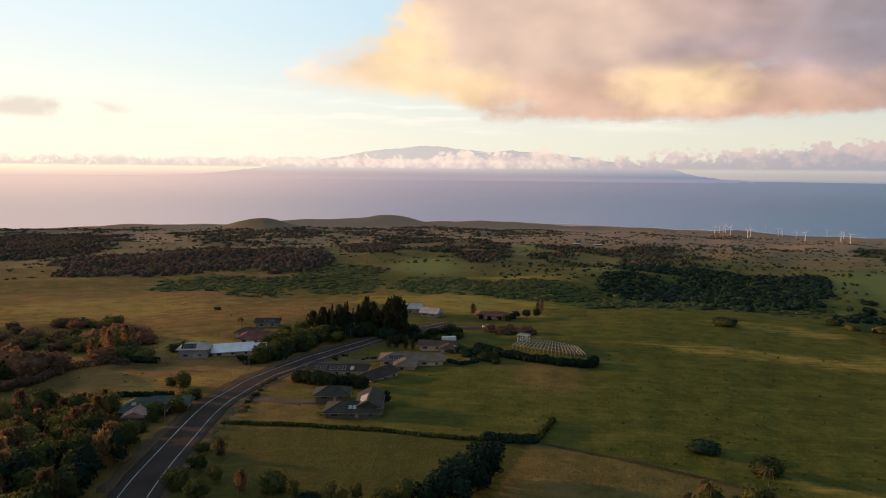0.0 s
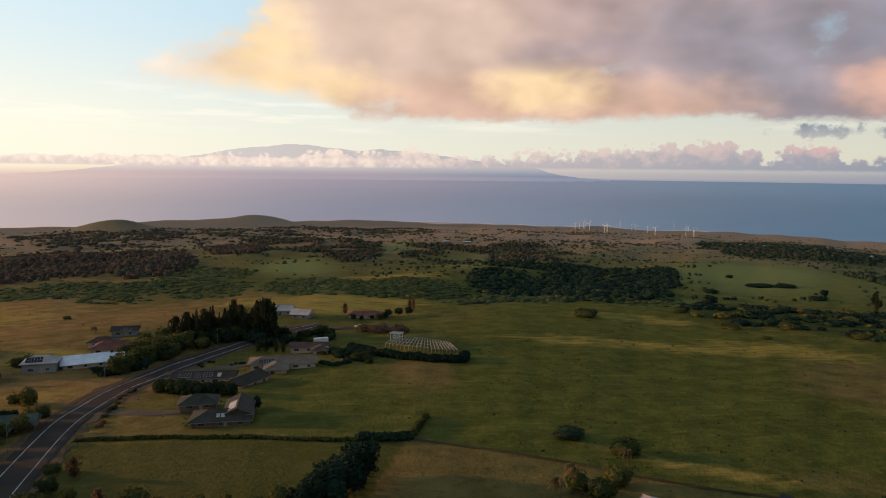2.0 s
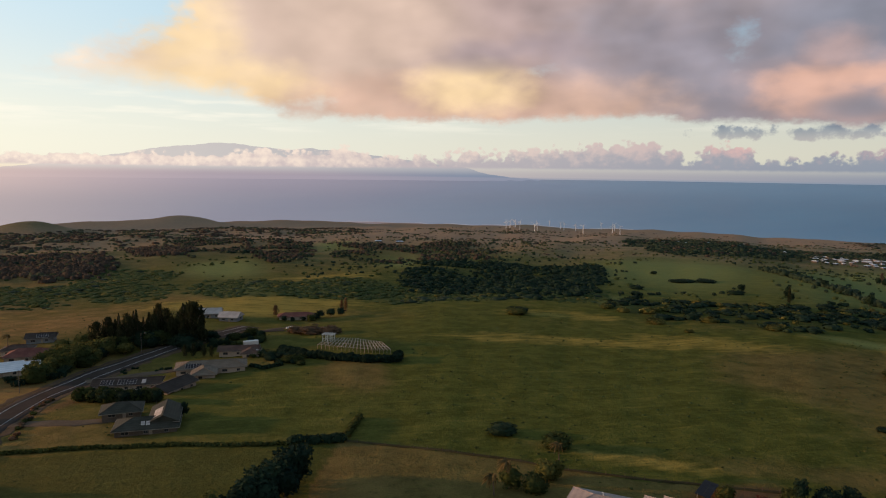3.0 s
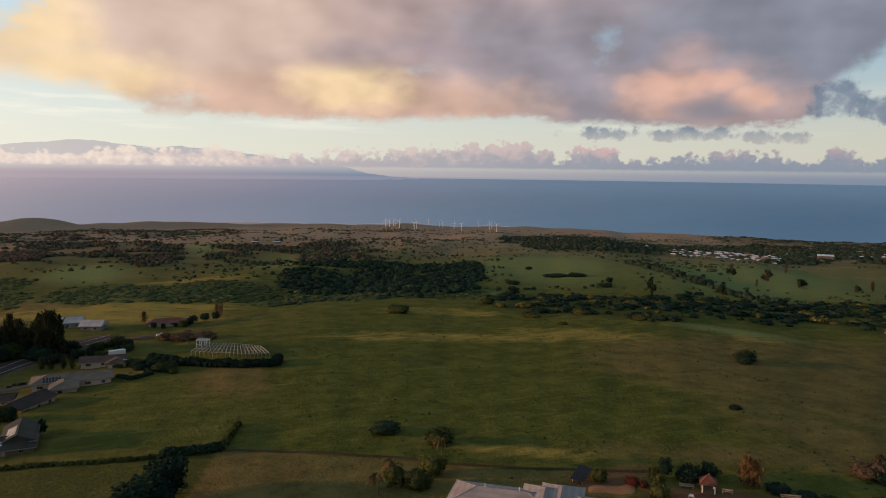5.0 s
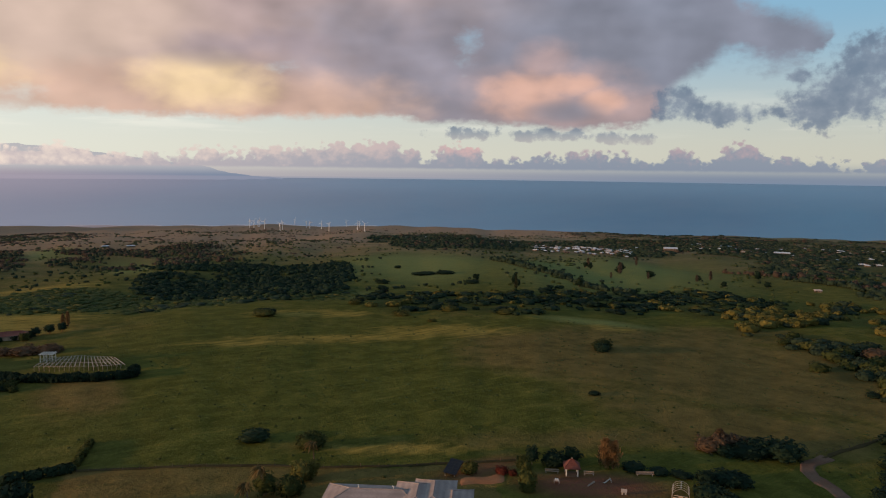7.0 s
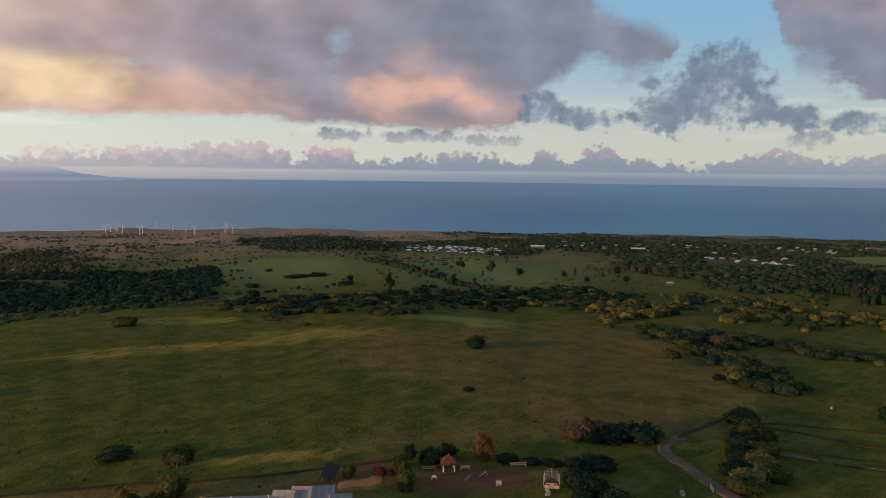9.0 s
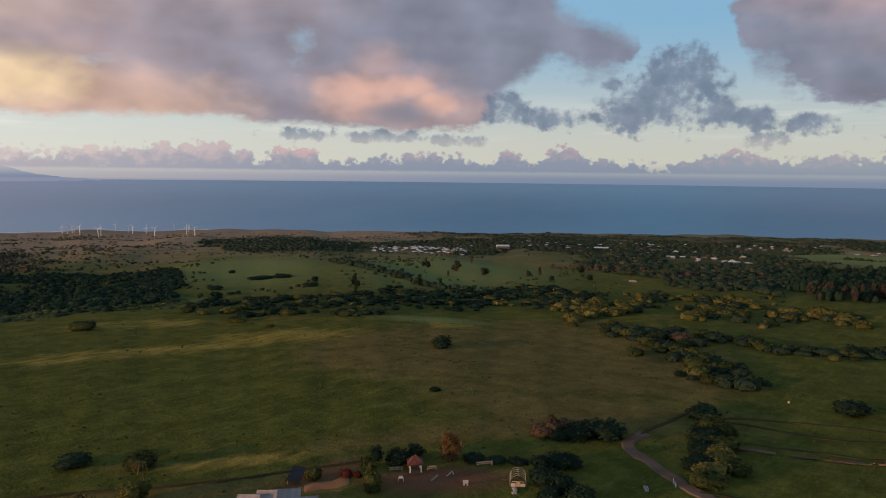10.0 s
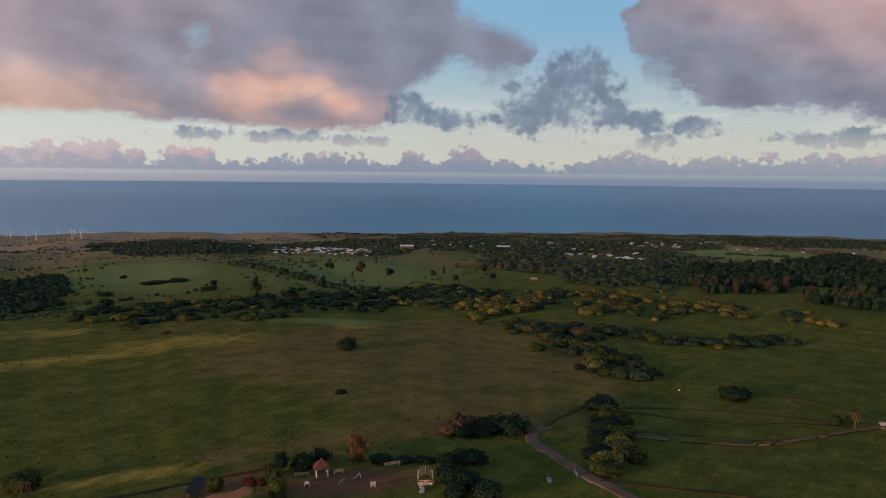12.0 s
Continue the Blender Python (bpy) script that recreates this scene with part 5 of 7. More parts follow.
for key, x, y, w, h in (
        ("shrub", 145, 91, 8, 4.5), ("shrub", 143, 84, 8, 5), ("dark", 151, 96, 8, 5), ("shrub", 158, 95, 9, 4), ("copper", 140.5, 118.5, 8, 8.5), ("copper", 142, 117, 7, 8), ("shrub", 146, 114, 7, 2.2), ("shrub", 150, 109, 6, 1.6), ("shrub", 153, 104, 6, 1.6), ("shrub", 156, 97, 7, 2.4), ("shrub", 161, 93, 8, 3.0), ("dark", 143, 121, 7, 5), ("dark", 136, 126, 7, 5),
        ("dark", 126, 131, 6, 5.5), ("broad", 119, 127, 5, 6.0), ("broad", 116, 122.5, 5, 6.4), ("green", 113, 118.5, 5, 5.5), ("yellow", 109, 136, 5, 3.5), ("red", 115.5, 131, 3.6, 2.0), ("red", 117, 128.5, 2.6, 1.8), ("shrub", 131, 128, 7, 4.5),
        ("green", 72, 156, 7, 5.5), ("gold", 75, 155.5, 5, 5), ("broad", 61, 152, 9, 5.5), ("green", 66, 149, 7, 5), ("shrub", 140, 78, 8, 5), ("shrub", 136, 84, 6, 4)):
    plant(key, x, y, h, w / h * 0.85, "garden trees")
for x, y, h in ((-2.5, 150, 8.5), (0.2, 153, 10), (2.6, 156.5, 10.5), (5.0, 159.5, 11), (7.4, 162.5, 11), (9.6, 166, 11.5), (11.8, 169.5, 11), (4.0, 153, 9), (8.5, 158, 9.5)):
    plant("dark", x, y, h * 0.86, 1.25, "windbreak trees in the paddock")
plant("broad", -8, 151, 6.5, 1.2, "windbreak trees in the paddock")
plant("broad", -12, 148, 5.5, 1.3, "windbreak trees in the paddock")
for key, x, y, w, h in (
        ("russet", -58.4, 181, 7, 5.5), ("broad", -60.8, 170.5, 8, 5), ("gold", -54, 163, 6, 5), ("russet", -46, 157, 7, 6), ("green", -39, 158, 8, 5), ("gold", -33, 152, 5, 6), ("gold", -19, 153.5, 5, 5), ("gold", -25, 155, 5, 4.5),
        ("green", -13, 149, 5, 4), ("gold", -22, 150, 5, 5), ("green", -62, 160, 7, 5), ("broad", -55, 152, 9, 6), ("green", -65, 186, 5, 3), ("shrub", -29, 151, 6, 3)):
    plant(key, x, y, h, w / h * 0.8, "roadside trees")
for key, x, y, w, h in (
        ("gold", -95.7, 256, 10, 8), ("gold", -88.5, 236, 7, 5.5), ("broad", -90, 217, 10, 7), ("gold", -86.5, 225, 8, 6.5), ("green", -87, 243, 6, 4), ("broad", -102, 262, 9, 4), ("green", -91, 206, 7, 3.5), ("green", -94, 204, 8, 3)):
    plant(key, x, y, h, w / h * 0.85, "trees round the green-roofed house")
for key, a, r, w, h in (
        ("dark", 47.7, 915, 11, 9), ("bare", 47.9, 935, 10, 13), ("bare", 50.4, 841, 12, 14), ("dark", 50.2, 850, 10, 9), ("bare", 51.6, 1051, 8, 15), ("dark", 52.7, 815, 16, 10), ("dark", 42.1, 640, 9, 13), ("dark", 42.4, 633, 7, 8),
        ("shrub", 38.6, 661, 17, 4), ("shrub", 35.0, 760, 24, 4), ("shrub", 34.4, 758, 20, 3.6), ("shrub", 31.4, 655, 14, 4), ("shrub", 32.6, 828, 10, 4), ("dark", 58.1, 769, 10, 7), ("dark", 60.4, 876, 12, 12), ("dark", 56.3, 823, 8, 7),
        ("dark", 61.1, 806, 12, 8), ("green", 49.2, 354, 12, 5), ("shrub", 22.1, 457, 15, 4), ("shrub", 29.3, 503, 12, 4), ("yellow", 33.0, 446, 13, 3.5), ("yellow", 41.4, 445, 13, 3.4), ("yellow", 35.4, 415, 6, 2), ("brown", 68.2, 405, 15, 5), ("bare", 68.4, 407, 7, 5)):
    plant(key, *at(a, r), h, w / h * 0.8)
# the wood on the near side of the road
for i in range(112):
    for attempt in range(60):
        x, y = -136 + 62 * rng.random(), 132 + 96 * rng.random()
        if x < -83 - (y > 196) * 23 and all(math.hypot(x - px, y - py) > 3.0 for px, py, _ in PLACED):
            break
    # mostly warm-coloured kinds, so the wood looks veiled by low sun
    key = ("russet", "gold", "copper", "broad", "russet", "gold", "copper", "gold")[int(rng.integers(8))]
    plant(key, x, y, 6.5 + 5 * rng.random(), 1.0, "roadside wood")
for i in range(30):
    x, y = -112 + 29 * rng.random(), 124 + 58 * rng.random()
    plant(("dark", "broad", "russet")[i % 3], x, y, 7 + 4 * rng.random(), 1.05, "roadside wood")
# shrubs and trees on the western pasture
for a0, a1, r0, r1, n, keys in ((-36, -24.9, 403, 455, 26, ("brown", "dusky", "yellow")), (-36, -27.5, 340, 400, 24, ("yellow", "green", "brown")), (-27.5, -23.0, 330, 395, 18, ("yellow", "green", "dusky")),
                                (-36, -29.5, 296, 330, 7, ("green", "brown", "dusky")), (-36, -29, 236, 262, 14, ("green", "yellow", "gold"))):
    for i in range(n):
        x, y = at(a0 + (a1 - a0) * rng.random(), r0 + (r1 - r0) * rng.random())
        plant(keys[i % 3], x, y, 3.6 + 2.6 * rng.random(), 1.5 + 0.6 * rng.random(), "trees on the western pasture")
for key, x, y, w, h in (("dusky", -166, 276, 20, 10), ("dusky", -178, 280, 19, 11), ("dusky", -158, 284, 14, 8), ("dusky", -188, 290, 16, 9), ("copper", -151, 316, 10, 11), ("copper", -147, 324, 9, 12), ("copper", -156, 322, 9, 11), ("copper", -153, 304, 9, 9),
                        ("dusky", -143, 338, 11, 6), ("dusky", -160, 352, 14, 8), ("brown", -144, 320, 10, 5), ("green", -123, 321, 8, 4)):
    plant(key, x, y, h, w / h * 0.85, "trees on the western pasture")
for i in range(34):
    u, k = rng.random(), rng.random()
    plant(("broad", "gold", "broad", "green", "gold")[i % 5], -88 + 26 * u + 8 * k, 326 + 40 * u + 10 * (k - 0.5), 5.0 + 3.5 * rng.random(), 1.15, "trees round the houses")
for i in range(18):
    u = rng.random()
    plant("feather", -64 + 42 * u + 2 * rng.normal(), 374 + 10 * math.sin(u * 3.1) + 6 * rng.normal(), 8 + 7 * rng.random(), 0.7, "conifers beside the road")
for i in range(26):
    u, k = (i + rng.random()) / 26, rng.random()
    plant(("broad", "gold", "green", "broad")[i % 4], -79 + 20 * u - 8 * k, 304 + 56 * u + 3 * rng.normal(), 4.5 + 3.5 * rng.random(), 1.2, "trees along the road")
# conifers beside the road
for i in range(34):
    u = i / 33
    x, y = -66 + 44 * u + 4 * rng.normal() * 0.6, 372 + 12 * math.sin(u * 3.1) + 5 * rng.normal()
    plant("conifer" if i % 2 else "feather", x, y, (10 + 10 * rng.random()) * (0.78 + 0.34 * u), 0.55 + 0.6 * rng.random(), "conifers beside the road")
for i in range(30):
    x, y = -84 + 46 * rng.random(), 352 + 40 * rng.random()
    if x + (y - 352) * 0.4 > -48:
        continue
    plant(("broad", "gold", "green")[i % 3], x, y, 4.5 + 3 * rng.random(), 1.3, "trees round the houses")
for key, x, y, w, h in (
        ("dark", -40, 258, 9, 5), ("dark", -34.5, 258, 8, 5), ("dark", -46, 262, 9, 5.5), ("dark", -50, 264, 7, 5), ("dark", -29, 254, 6, 5.5), ("dark", -18.5, 233, 4, 5.5), ("shrub", -73, 318, 9, 4), ("shrub", -80, 308, 8, 3.5),
        ("green", -66, 330, 9, 5), ("broad", -72, 335, 10, 6), ("dark", -62, 345, 9, 6), ("green", -118, 322, 9, 5), ("dark", -88, 306, 8, 3), ("dark", -20, 352, 6, 6), ("dark", -14, 356, 6, 6), ("dark", -8, 358, 5, 6), ("dark", -26, 348, 6, 5), ("feather", -26, 340.5, 5, 6), ("feather", -22.3, 340, 5, 6.5), ("feather", -17.6, 338, 5, 6), ("feather", -14.2, 336, 4, 5.6)):
    plant(key, x, y, h, w / h * 0.85, "garden trees")
for i in range(40):
    u, k = rng.random(), rng.random()
    plant(("shrub", "green", "dark")[i % 3], 3 + 21 * u, 334 - 26 * u + 16 * (k - 0.5), 1.6 + 1.8 * rng.random(), 1.6, "shrubs below the shade frame")
for i in range(26):
    u = rng.random()
    plant(("dark", "broad", "shrub")[i % 3], -70 + 50 * u + 3 * rng.normal(), 364 + 8 * math.sin(u * 3.1) + 4 * rng.normal(), 4.5 + 4 * rng.random(), 1.3, "trees under the conifers")
for i in range(22):
    x, y = -24 + 36 * rng.random(), 354 + 34 * rng.random()
    plant(("dark", "green", "shrub")[i % 3], x, y, 2.5 + 2.5 * rng.random(), 1.5, "shrubs behind the cottage")
for i in range(30):
    u = rng.random()
    x = float(np.interp(u, (0, 0.25, 0.75, 1), (-64.5, -66, -68, -64))) + 0.6 * rng.normal()
    plant(("brown", "dusky", "green")[i % 3], x, 222 + 54 * u, 0.7 + 0.7 * rng.random(), 1.6, "low clumps on the road verge")
for i in range(14):
    x, y = -52 + 30 * rng.random(), 312 + 10 * rng.random()
    plant("shrub", x, y, 0.9 + 0.5 * rng.random(), 1.3, "small clipped shrubs along the driveway")
for key, x, y, w, h in (("brown", 36, 384, 17, 4.8), ("brown", 45, 379, 15, 4.8), ("brown", 28, 390, 11, 4), ("dark", 24, 434, 6, 4), ("dark", 29, 432, 5, 3.5), ("green", 40, 433, 6, 4.5), ("dark", 44, 437, 7, 5), ("russet", 66, 466, 6, 10), ("russet", 63, 463, 6, 9), ("dark", 54, 449, 10, 6), ("dark", 47, 446, 9, 5), ("dark", 61, 452, 9, 5.5), ("russet", 20, 455, 8, 7), ("dark", 36, 436, 5, 3)):
    plant(key, x, y, h, w / h * 0.8, "garden trees")
for a, r, h in ((79, 700, 17), (79.5, 712, 18), (80, 705, 16), (80.4, 720, 18), (80.9, 715, 17), (81.5, 706, 18), (82, 718, 16), (82.5, 700, 17), (78.4, 722, 16), (83.1, 725, 18), (85.0, 650, 16), (86.2, 655, 17), (87.2, 645, 16), (88.2, 660, 17), (49.8, 780, 13), (56.3, 800, 14), (57.0, 830, 13), (64.0, 860, 12), (52.6, 790, 12)):
    x, y = at(a + 0.25 * rng.normal(), r + 12 * rng.normal())
    plant("bare", x, y, h * (0.55 + 0.35 * rng.random()), 0.45 + 0.35 * rng.random(), "tall russet trees")
    if a > 75:
        for k in range(3):
            plant(("bare", "dark", "bare")[k], x + 16 * rng.normal(), y + 14 * rng.normal() + 6, h * (0.42 + 0.35 * rng.random()), 0.5 + 0.3 * rng.random(), "tall russet trees")


def palm(x, y, high, lean, group):
    ob = thing("palm", pose(x, y, float(height(x, y)) - 0.1), "wind-blown coconut palm with orange-lit fronds", "palm tree", group)
    s = Shape()
    pts = [V((lean * (t ** 1.6), 0.3 * lean * t, high * t)) for t in (0, 0.25, 0.5, 0.75, 1.0)]
    for i in range(4):
        s.tube(pts[i], pts[i + 1], 0.20 - 0.025 * i, 0.18 - 0.025 * i, 7)
    part("trunk", s, MAT_BARK, ob)
    top = pts[-1]
    for i in range(30):
        a = 6.283 * i / 30 + rng.random() * 0.3
        rise = -0.2 + 1.7 * rng.random()
        f, old = Shape(), None
        for k in range(6):
            t = k / 5
            c = top + V((math.cos(a) * 1.9 * t - 0.9 * t * t, math.sin(a) * 1.9 * t - 0.5 * t * t, rise * 1.3 * t - 1.9 * t * t))
            w = 0.40 * (1 - abs(2 * t - 0.9) * 0.75)
            side = V((-math.sin(a), math.cos(a), 0)) * w
            row = [c - side - V((0, 0, w * 0.5)), c, c + side - V((0, 0, w * 0.5))]
            if old:
                f.add(old + row, [(0, 1, 4, 3), (1, 2, 5, 4)])
            old = row
        part("frond", f, MAT_PALM, ob)
    return ob


for x, y, h, l in ((78.2, 161.8, 7.0, -0.5), (60.4, 151.9, 7.0, -0.7), (55.6, 149.0, 5.2, -0.6), (-104.5, 362, 9, 0.5), (259.5, 9.0, 5.5, 0.4)):
    palm(x, y, h, l, "palms")


def hedge(points, wide, high, mat, label, n=26, seed=3):
    """A clipped or grown-out hedge along a line on the plan."""
    g = np.random.default_rng(seed)
    lobes = []
    for (x0, y0), (x1, y1) in zip(points, points[1:]):
        d = math.hypot(x1 - x0, y1 - y0)
        for i in range(int(d / (wide * 0.55)) + 1):
            t = i * wide * 0.55 / d
            x, y = x0 + (x1 - x0) * t + g.normal() * wide * 0.08, y0 + (y1 - y0) * t + g.normal() * wide * 0.08
            h = high * (0.85 + 0.3 * g.random())
            lobes.append((x, y, float(height(x, y)) + h * 0.45, wide * 0.55, wide * 0.55, h * 0.55))
    lobes = np.array(lobes)
    base = lobes[:, 2].min()
    v, f = crown([(a, b, c - base + 5, d, e, h) for a, b, c, d, e, h in lobes], int(1.5 * n) * len(lobes), 0.34, g, 0.80)
    v[:, 2] += base - 5
    return tagged(new("hedge", bulk("hedge", v, f, mat)), label, "hedge")


hedge([(11, 318), (20, 312), (27, 316), (28, 322)], 1.3, 1.0, MAT_LEAF, "low hedge edging a garden terrace", 26, 15)
hedge([(13, 324), (20, 319), (24, 323)], 1.3, 0.9, MAT_LEAF, "low hedge edging a garden terrace", 26, 16)
hedge([(-67.3, 212.1), (-37.7, 207.3), (-15.1, 202.4), (3.2, 197.3), (15, 196.2)], 1.3, 0.85, MAT_LEAF, "long low dark hedge along the paddock boundary", 22, 1)
hedge([(13, 196.4), (19, 196.2), (26.6, 195.6)], 3.4, 2.2, MAT_DARKLEAF, "thick overgrown end of the paddock hedge", 60, 2)
hedge([(27, 196.5), (31, 206), (35.5, 218)], 1.8, 1.4, MAT_LEAF, "loose green hedge at the lawn corner", 30, 3)
hedge([(18, 331), (30, 314.5), (41, 304.5), (52, 298), (64, 297), (67.5, 306)], 4.2, 3.1, MAT_DARKLEAF, "tall dark windbreak hedge round the shade frame", 140, 4)
hedge([(-55, 268), (-47, 263), (-38, 259.5), (-29, 258)], 5.0, 4.6, MAT_LEAF, "tall clipped dark hedge between two houses", 260, 5)
hedge([(3, 306), (8, 299), (15, 303), (14, 310)], 1.6, 1.4, MAT_DARKLEAF, "clipped garden hedge on a terrace", 40, 6)
hedge([(-163, 255), (-156, 265), (-153, 284), (-142, 297), (-133, 295)], 4.2, 2.6, MAT_DRYLEAF, "straggling brown hedge along the tan field", 60, 17)
hedge([(-138, 299), (-130, 299.5), (-122, 300)], 3.0, 2.6, MAT_DARKLEAF, "dense dark hedge beside the two-storey house", 60, 18)
hedge([(-128, 245), (-110, 248), (-96, 247)], 2.0, 1.6, MAT_DARKLEAF, "low dark hedge behind the green-roofed house", 40, 19)
hedge([(-84, 300), (-78, 306), (-70, 311)], 3.0, 2.6, MAT_DARKLEAF, "dark hedge by the white roof", 50, 8)

# ---- road, tracks ----


def curve_through(points, step=3.0):
    """A smooth line through places on the plan, with its sideways directions."""
    p = [V((*q, 0)) for q in points]
    p = [p[0] * 2 - p[1]] + p + [p[-1] * 2 - p[-2]]
    line = []
    for i in range(1, len(p) - 2):
        n = max(2, int((p[i + 1] - p[i]).length / step))
        for k in range(n):
            t = k / n
            a, b, c, d = p[i - 1], p[i], p[i + 1], p[i + 2]
            line.append(0.5 * (2 * b + (c - a) * t + (2 * a - 5 * b + 4 * c - d) * t * t + (3 * b - a - 3 * c + d) * t ** 3))
    line.append(p[-2])
    sides = []
    for i in range(len(line)):
        d = (line[min(i + 1, len(line) - 1)] - line[max(i - 1, 0)]).normalized()
        sides.append(V((d.y, -d.x, 0)))
    return line, sides


def ribbon(line, sides, left, right, lift, ragged=0.0, seed=1):
    """A strip of ground between two offsets of a line, with a low edge."""
    g = np.random.default_rng(seed)
    s = Shape()
    rows = []
    for i, (p, q) in enumerate(zip(line, sides)):
        l, r = left + ragged * g.normal(), right + ragged * g.normal()
        row = []
        spans = [l + (r - l) * k / 8 for k in range(9)] if r - l > 2 else [l, (l + r) / 2, r]
        for o, dz in [(l - 0.25, -0.25)] + [(q0, 0) for q0 in spans] + [(r + 0.25, -0.25)]:
            x, y = p.x + q.x * o, p.y + q.y * o
            row.append((x, y, float(height(x, y)) + lift + dz * min(1.0, lift * 8)))
        w = len(row)
        rows += row
        if i:
            k = (i - 1) * w
            for j in range(w - 1):
                s.f.append((k + j, k + j + 1, k + j + w + 1, k + j + w))
    s.v = rows
    return s


ROAD = [(-40, 20), (-52, 80), (-62, 120), (-70.5, 156), (-75, 200), (-77, 232), (-75.3, 252), (-71.6, 276), (-65, 295), (-55.2, 323), (-37.6, 357), (-16, 390), (4, 416)]
line, sides = curve_through(ROAD)
road = new("road", bulk("road", *(lambda s: (s.v, s.f))(ribbon(line, sides, -6.0, 6.2, 0.14, 0.12)), MAT_ASPHALT, smooth=True))
tagged(road, "two-lane dark asphalt road curving past the houses", "road", kind="structure")
for left, right, seed in ((-9.2, -5.7, 3), (5.9, 9.0, 4)):
    sh = ribbon(line, sides, left, right, 0.10, 0.55, seed)
    tagged(new("pavement", bulk("pavement", sh.v, sh.f, MAT_VERGE, smooth=True)), "bare brown earth verge beside the road", "verge", kind="structure")
part("edge_line", ribbon(line, sides, -3.40, -3.26, 0.21), MAT_LINE, road, "worn white edge line")
part("edge_line", ribbon(line, sides, 3.26, 3.40, 0.21), MAT_LINE, road, "worn white edge line")
for name, pts, w, mat, label in (
        ("road", [(146, 26), (161, 52), (169, 65), (177, 76), (184, 86), (188.5, 89.8), (193, 91.4), (198, 91.6), (203, 91.4)], 1.9, MAT_DIRT, "pale brown dirt track winding through pasture"),
        ("road", [(205, 70), (211, 62), (216, 45), (226, 30), (244, 18), (270, 1), (300, -18)], 0.9, MAT_DIRT, "narrow brown farm track across green pasture"),
        ("pavement", [(-70, 243), (-60, 240), (-50, 236), (-41, 236)], 2.6, MAT_GRAVEL, "pale gravel driveway to the slate-roofed house"),
        ("pavement", [(-60, 300), (-52, 303), (-40, 309), (-28, 312)], 3.2, MAT_GRAVEL, "pale driveway in front of the tan house"),
        ("pavement", [(-20, 396), (-14, 392), (-4, 388), (8, 398), (22, 400)], 2.6, MAT_ASPHALT, "dark paved farm lane"),
        ("pavement", [(8, 398), (20, 408), (32, 402), (50, 404)], 1.6, MAT_GRAVEL, "pale gravel lane to the shed")):
    l2, s2 = curve_through(pts)
    sh = ribbon(l2, s2, -w, w, 0.46 if w < 1.2 else 0.24, 0.10 + 0.10 * w if mat is MAT_DIRT else 0.18, 5)
    tagged(new(name, bulk(name, sh.v, sh.f, mat, smooth=True)), label, "track", kind="structure")
for pts in ([(201, 91.6), (214, 92.4), (230, 91.8), (249.5, 92.8)], [(240, 80), (247, 73), (256, 54), (262, 37), (263, 19), (271, 5)], [(236, 78), (239, 69), (240, 49), (246, 38), (254, 29), (260, 14)], [(212, 70), (217, 64), (223, 47), (229, 32), (246, 16)], [(166, 60), (168, 55), (174, 36), (180, 20)], [(296, 44), (291, 28), (279, 1)], [(28, 195), (48.5, 183.6), (66.7, 171.6), (80, 160.6), (96, 150.6), (112, 142.5), (128, 134.5)]):
    # worn lines across the pasture and along its fence
    l2, s2 = curve_through(pts)
    sh = ribbon(l2, s2, -0.5, 0.5, 0.28, 0.16, len(pts))
    tagged(new("pavement", bulk("pavement", sh.v, sh.f, MAT_RUT, smooth=True)), "thin worn rut across green pasture", "track", kind="structure")

# ---- houses ----


def slope_plate(L, W, h, pitch, over, u, v, su, sv, side, lift=0.06, thick=0.06):
    """A plate on a roof slope: u along the ridge, v up the slope from the eave, both in metres."""
    t = math.tan(radians(pitch))
    c = math.cos(radians(pitch))

    def on(a, b):
        y = -(W / 2 + over) + b * c
        return V((a, y * side, h + (b * c) * t - 0.0 + lift))
    p = [on(u - su / 2, v - sv / 2), on(u + su / 2, v - sv / 2), on(u + su / 2, v + sv / 2), on(u - su / 2, v + sv / 2)]
    if side < 0:
        p = p[::-1]
    return p, thick


def roof_shape(L, W, h, pitch, kind, over=0.9, thick=0.22):
    a, b = L / 2 + over, W / 2 + over
    top = h + b * math.tan(radians(pitch))
    r = a - b * (0.95 if kind == "hip" else 0.0)
    if kind == "hip":
        r = max(r, 0.05)
    s = Shape()
    p = [(-a, -b, h), (a, -b, h), (a, b, h), (-a, b, h), (-r, 0, top), (r, 0, top)]
    q = [(x, y, z - thick) for x, y, z in p[:4]]
    f = [(0, 1, 5, 4), (2, 3, 4, 5), (1, 2, 5), (3, 0, 4), (6, 9, 8, 7), (0, 6, 7, 1), (1, 7, 8, 2), (2, 8, 9, 3), (3, 9, 6, 0)]
    s.add(p + q, f)
    s.tube((-r, 0, top), (r, 0, top), 0.12, 0.12, 5)
    if kind == "hip":
        for x, y, e in ((-a, -b, -r), (a, -b, r), (a, b, r), (-a, b, -r)):
            s.tube((x, y, h + 0.02), (e, 0, top + 0.02), 0.09, 0.09, 5)
    return s, top


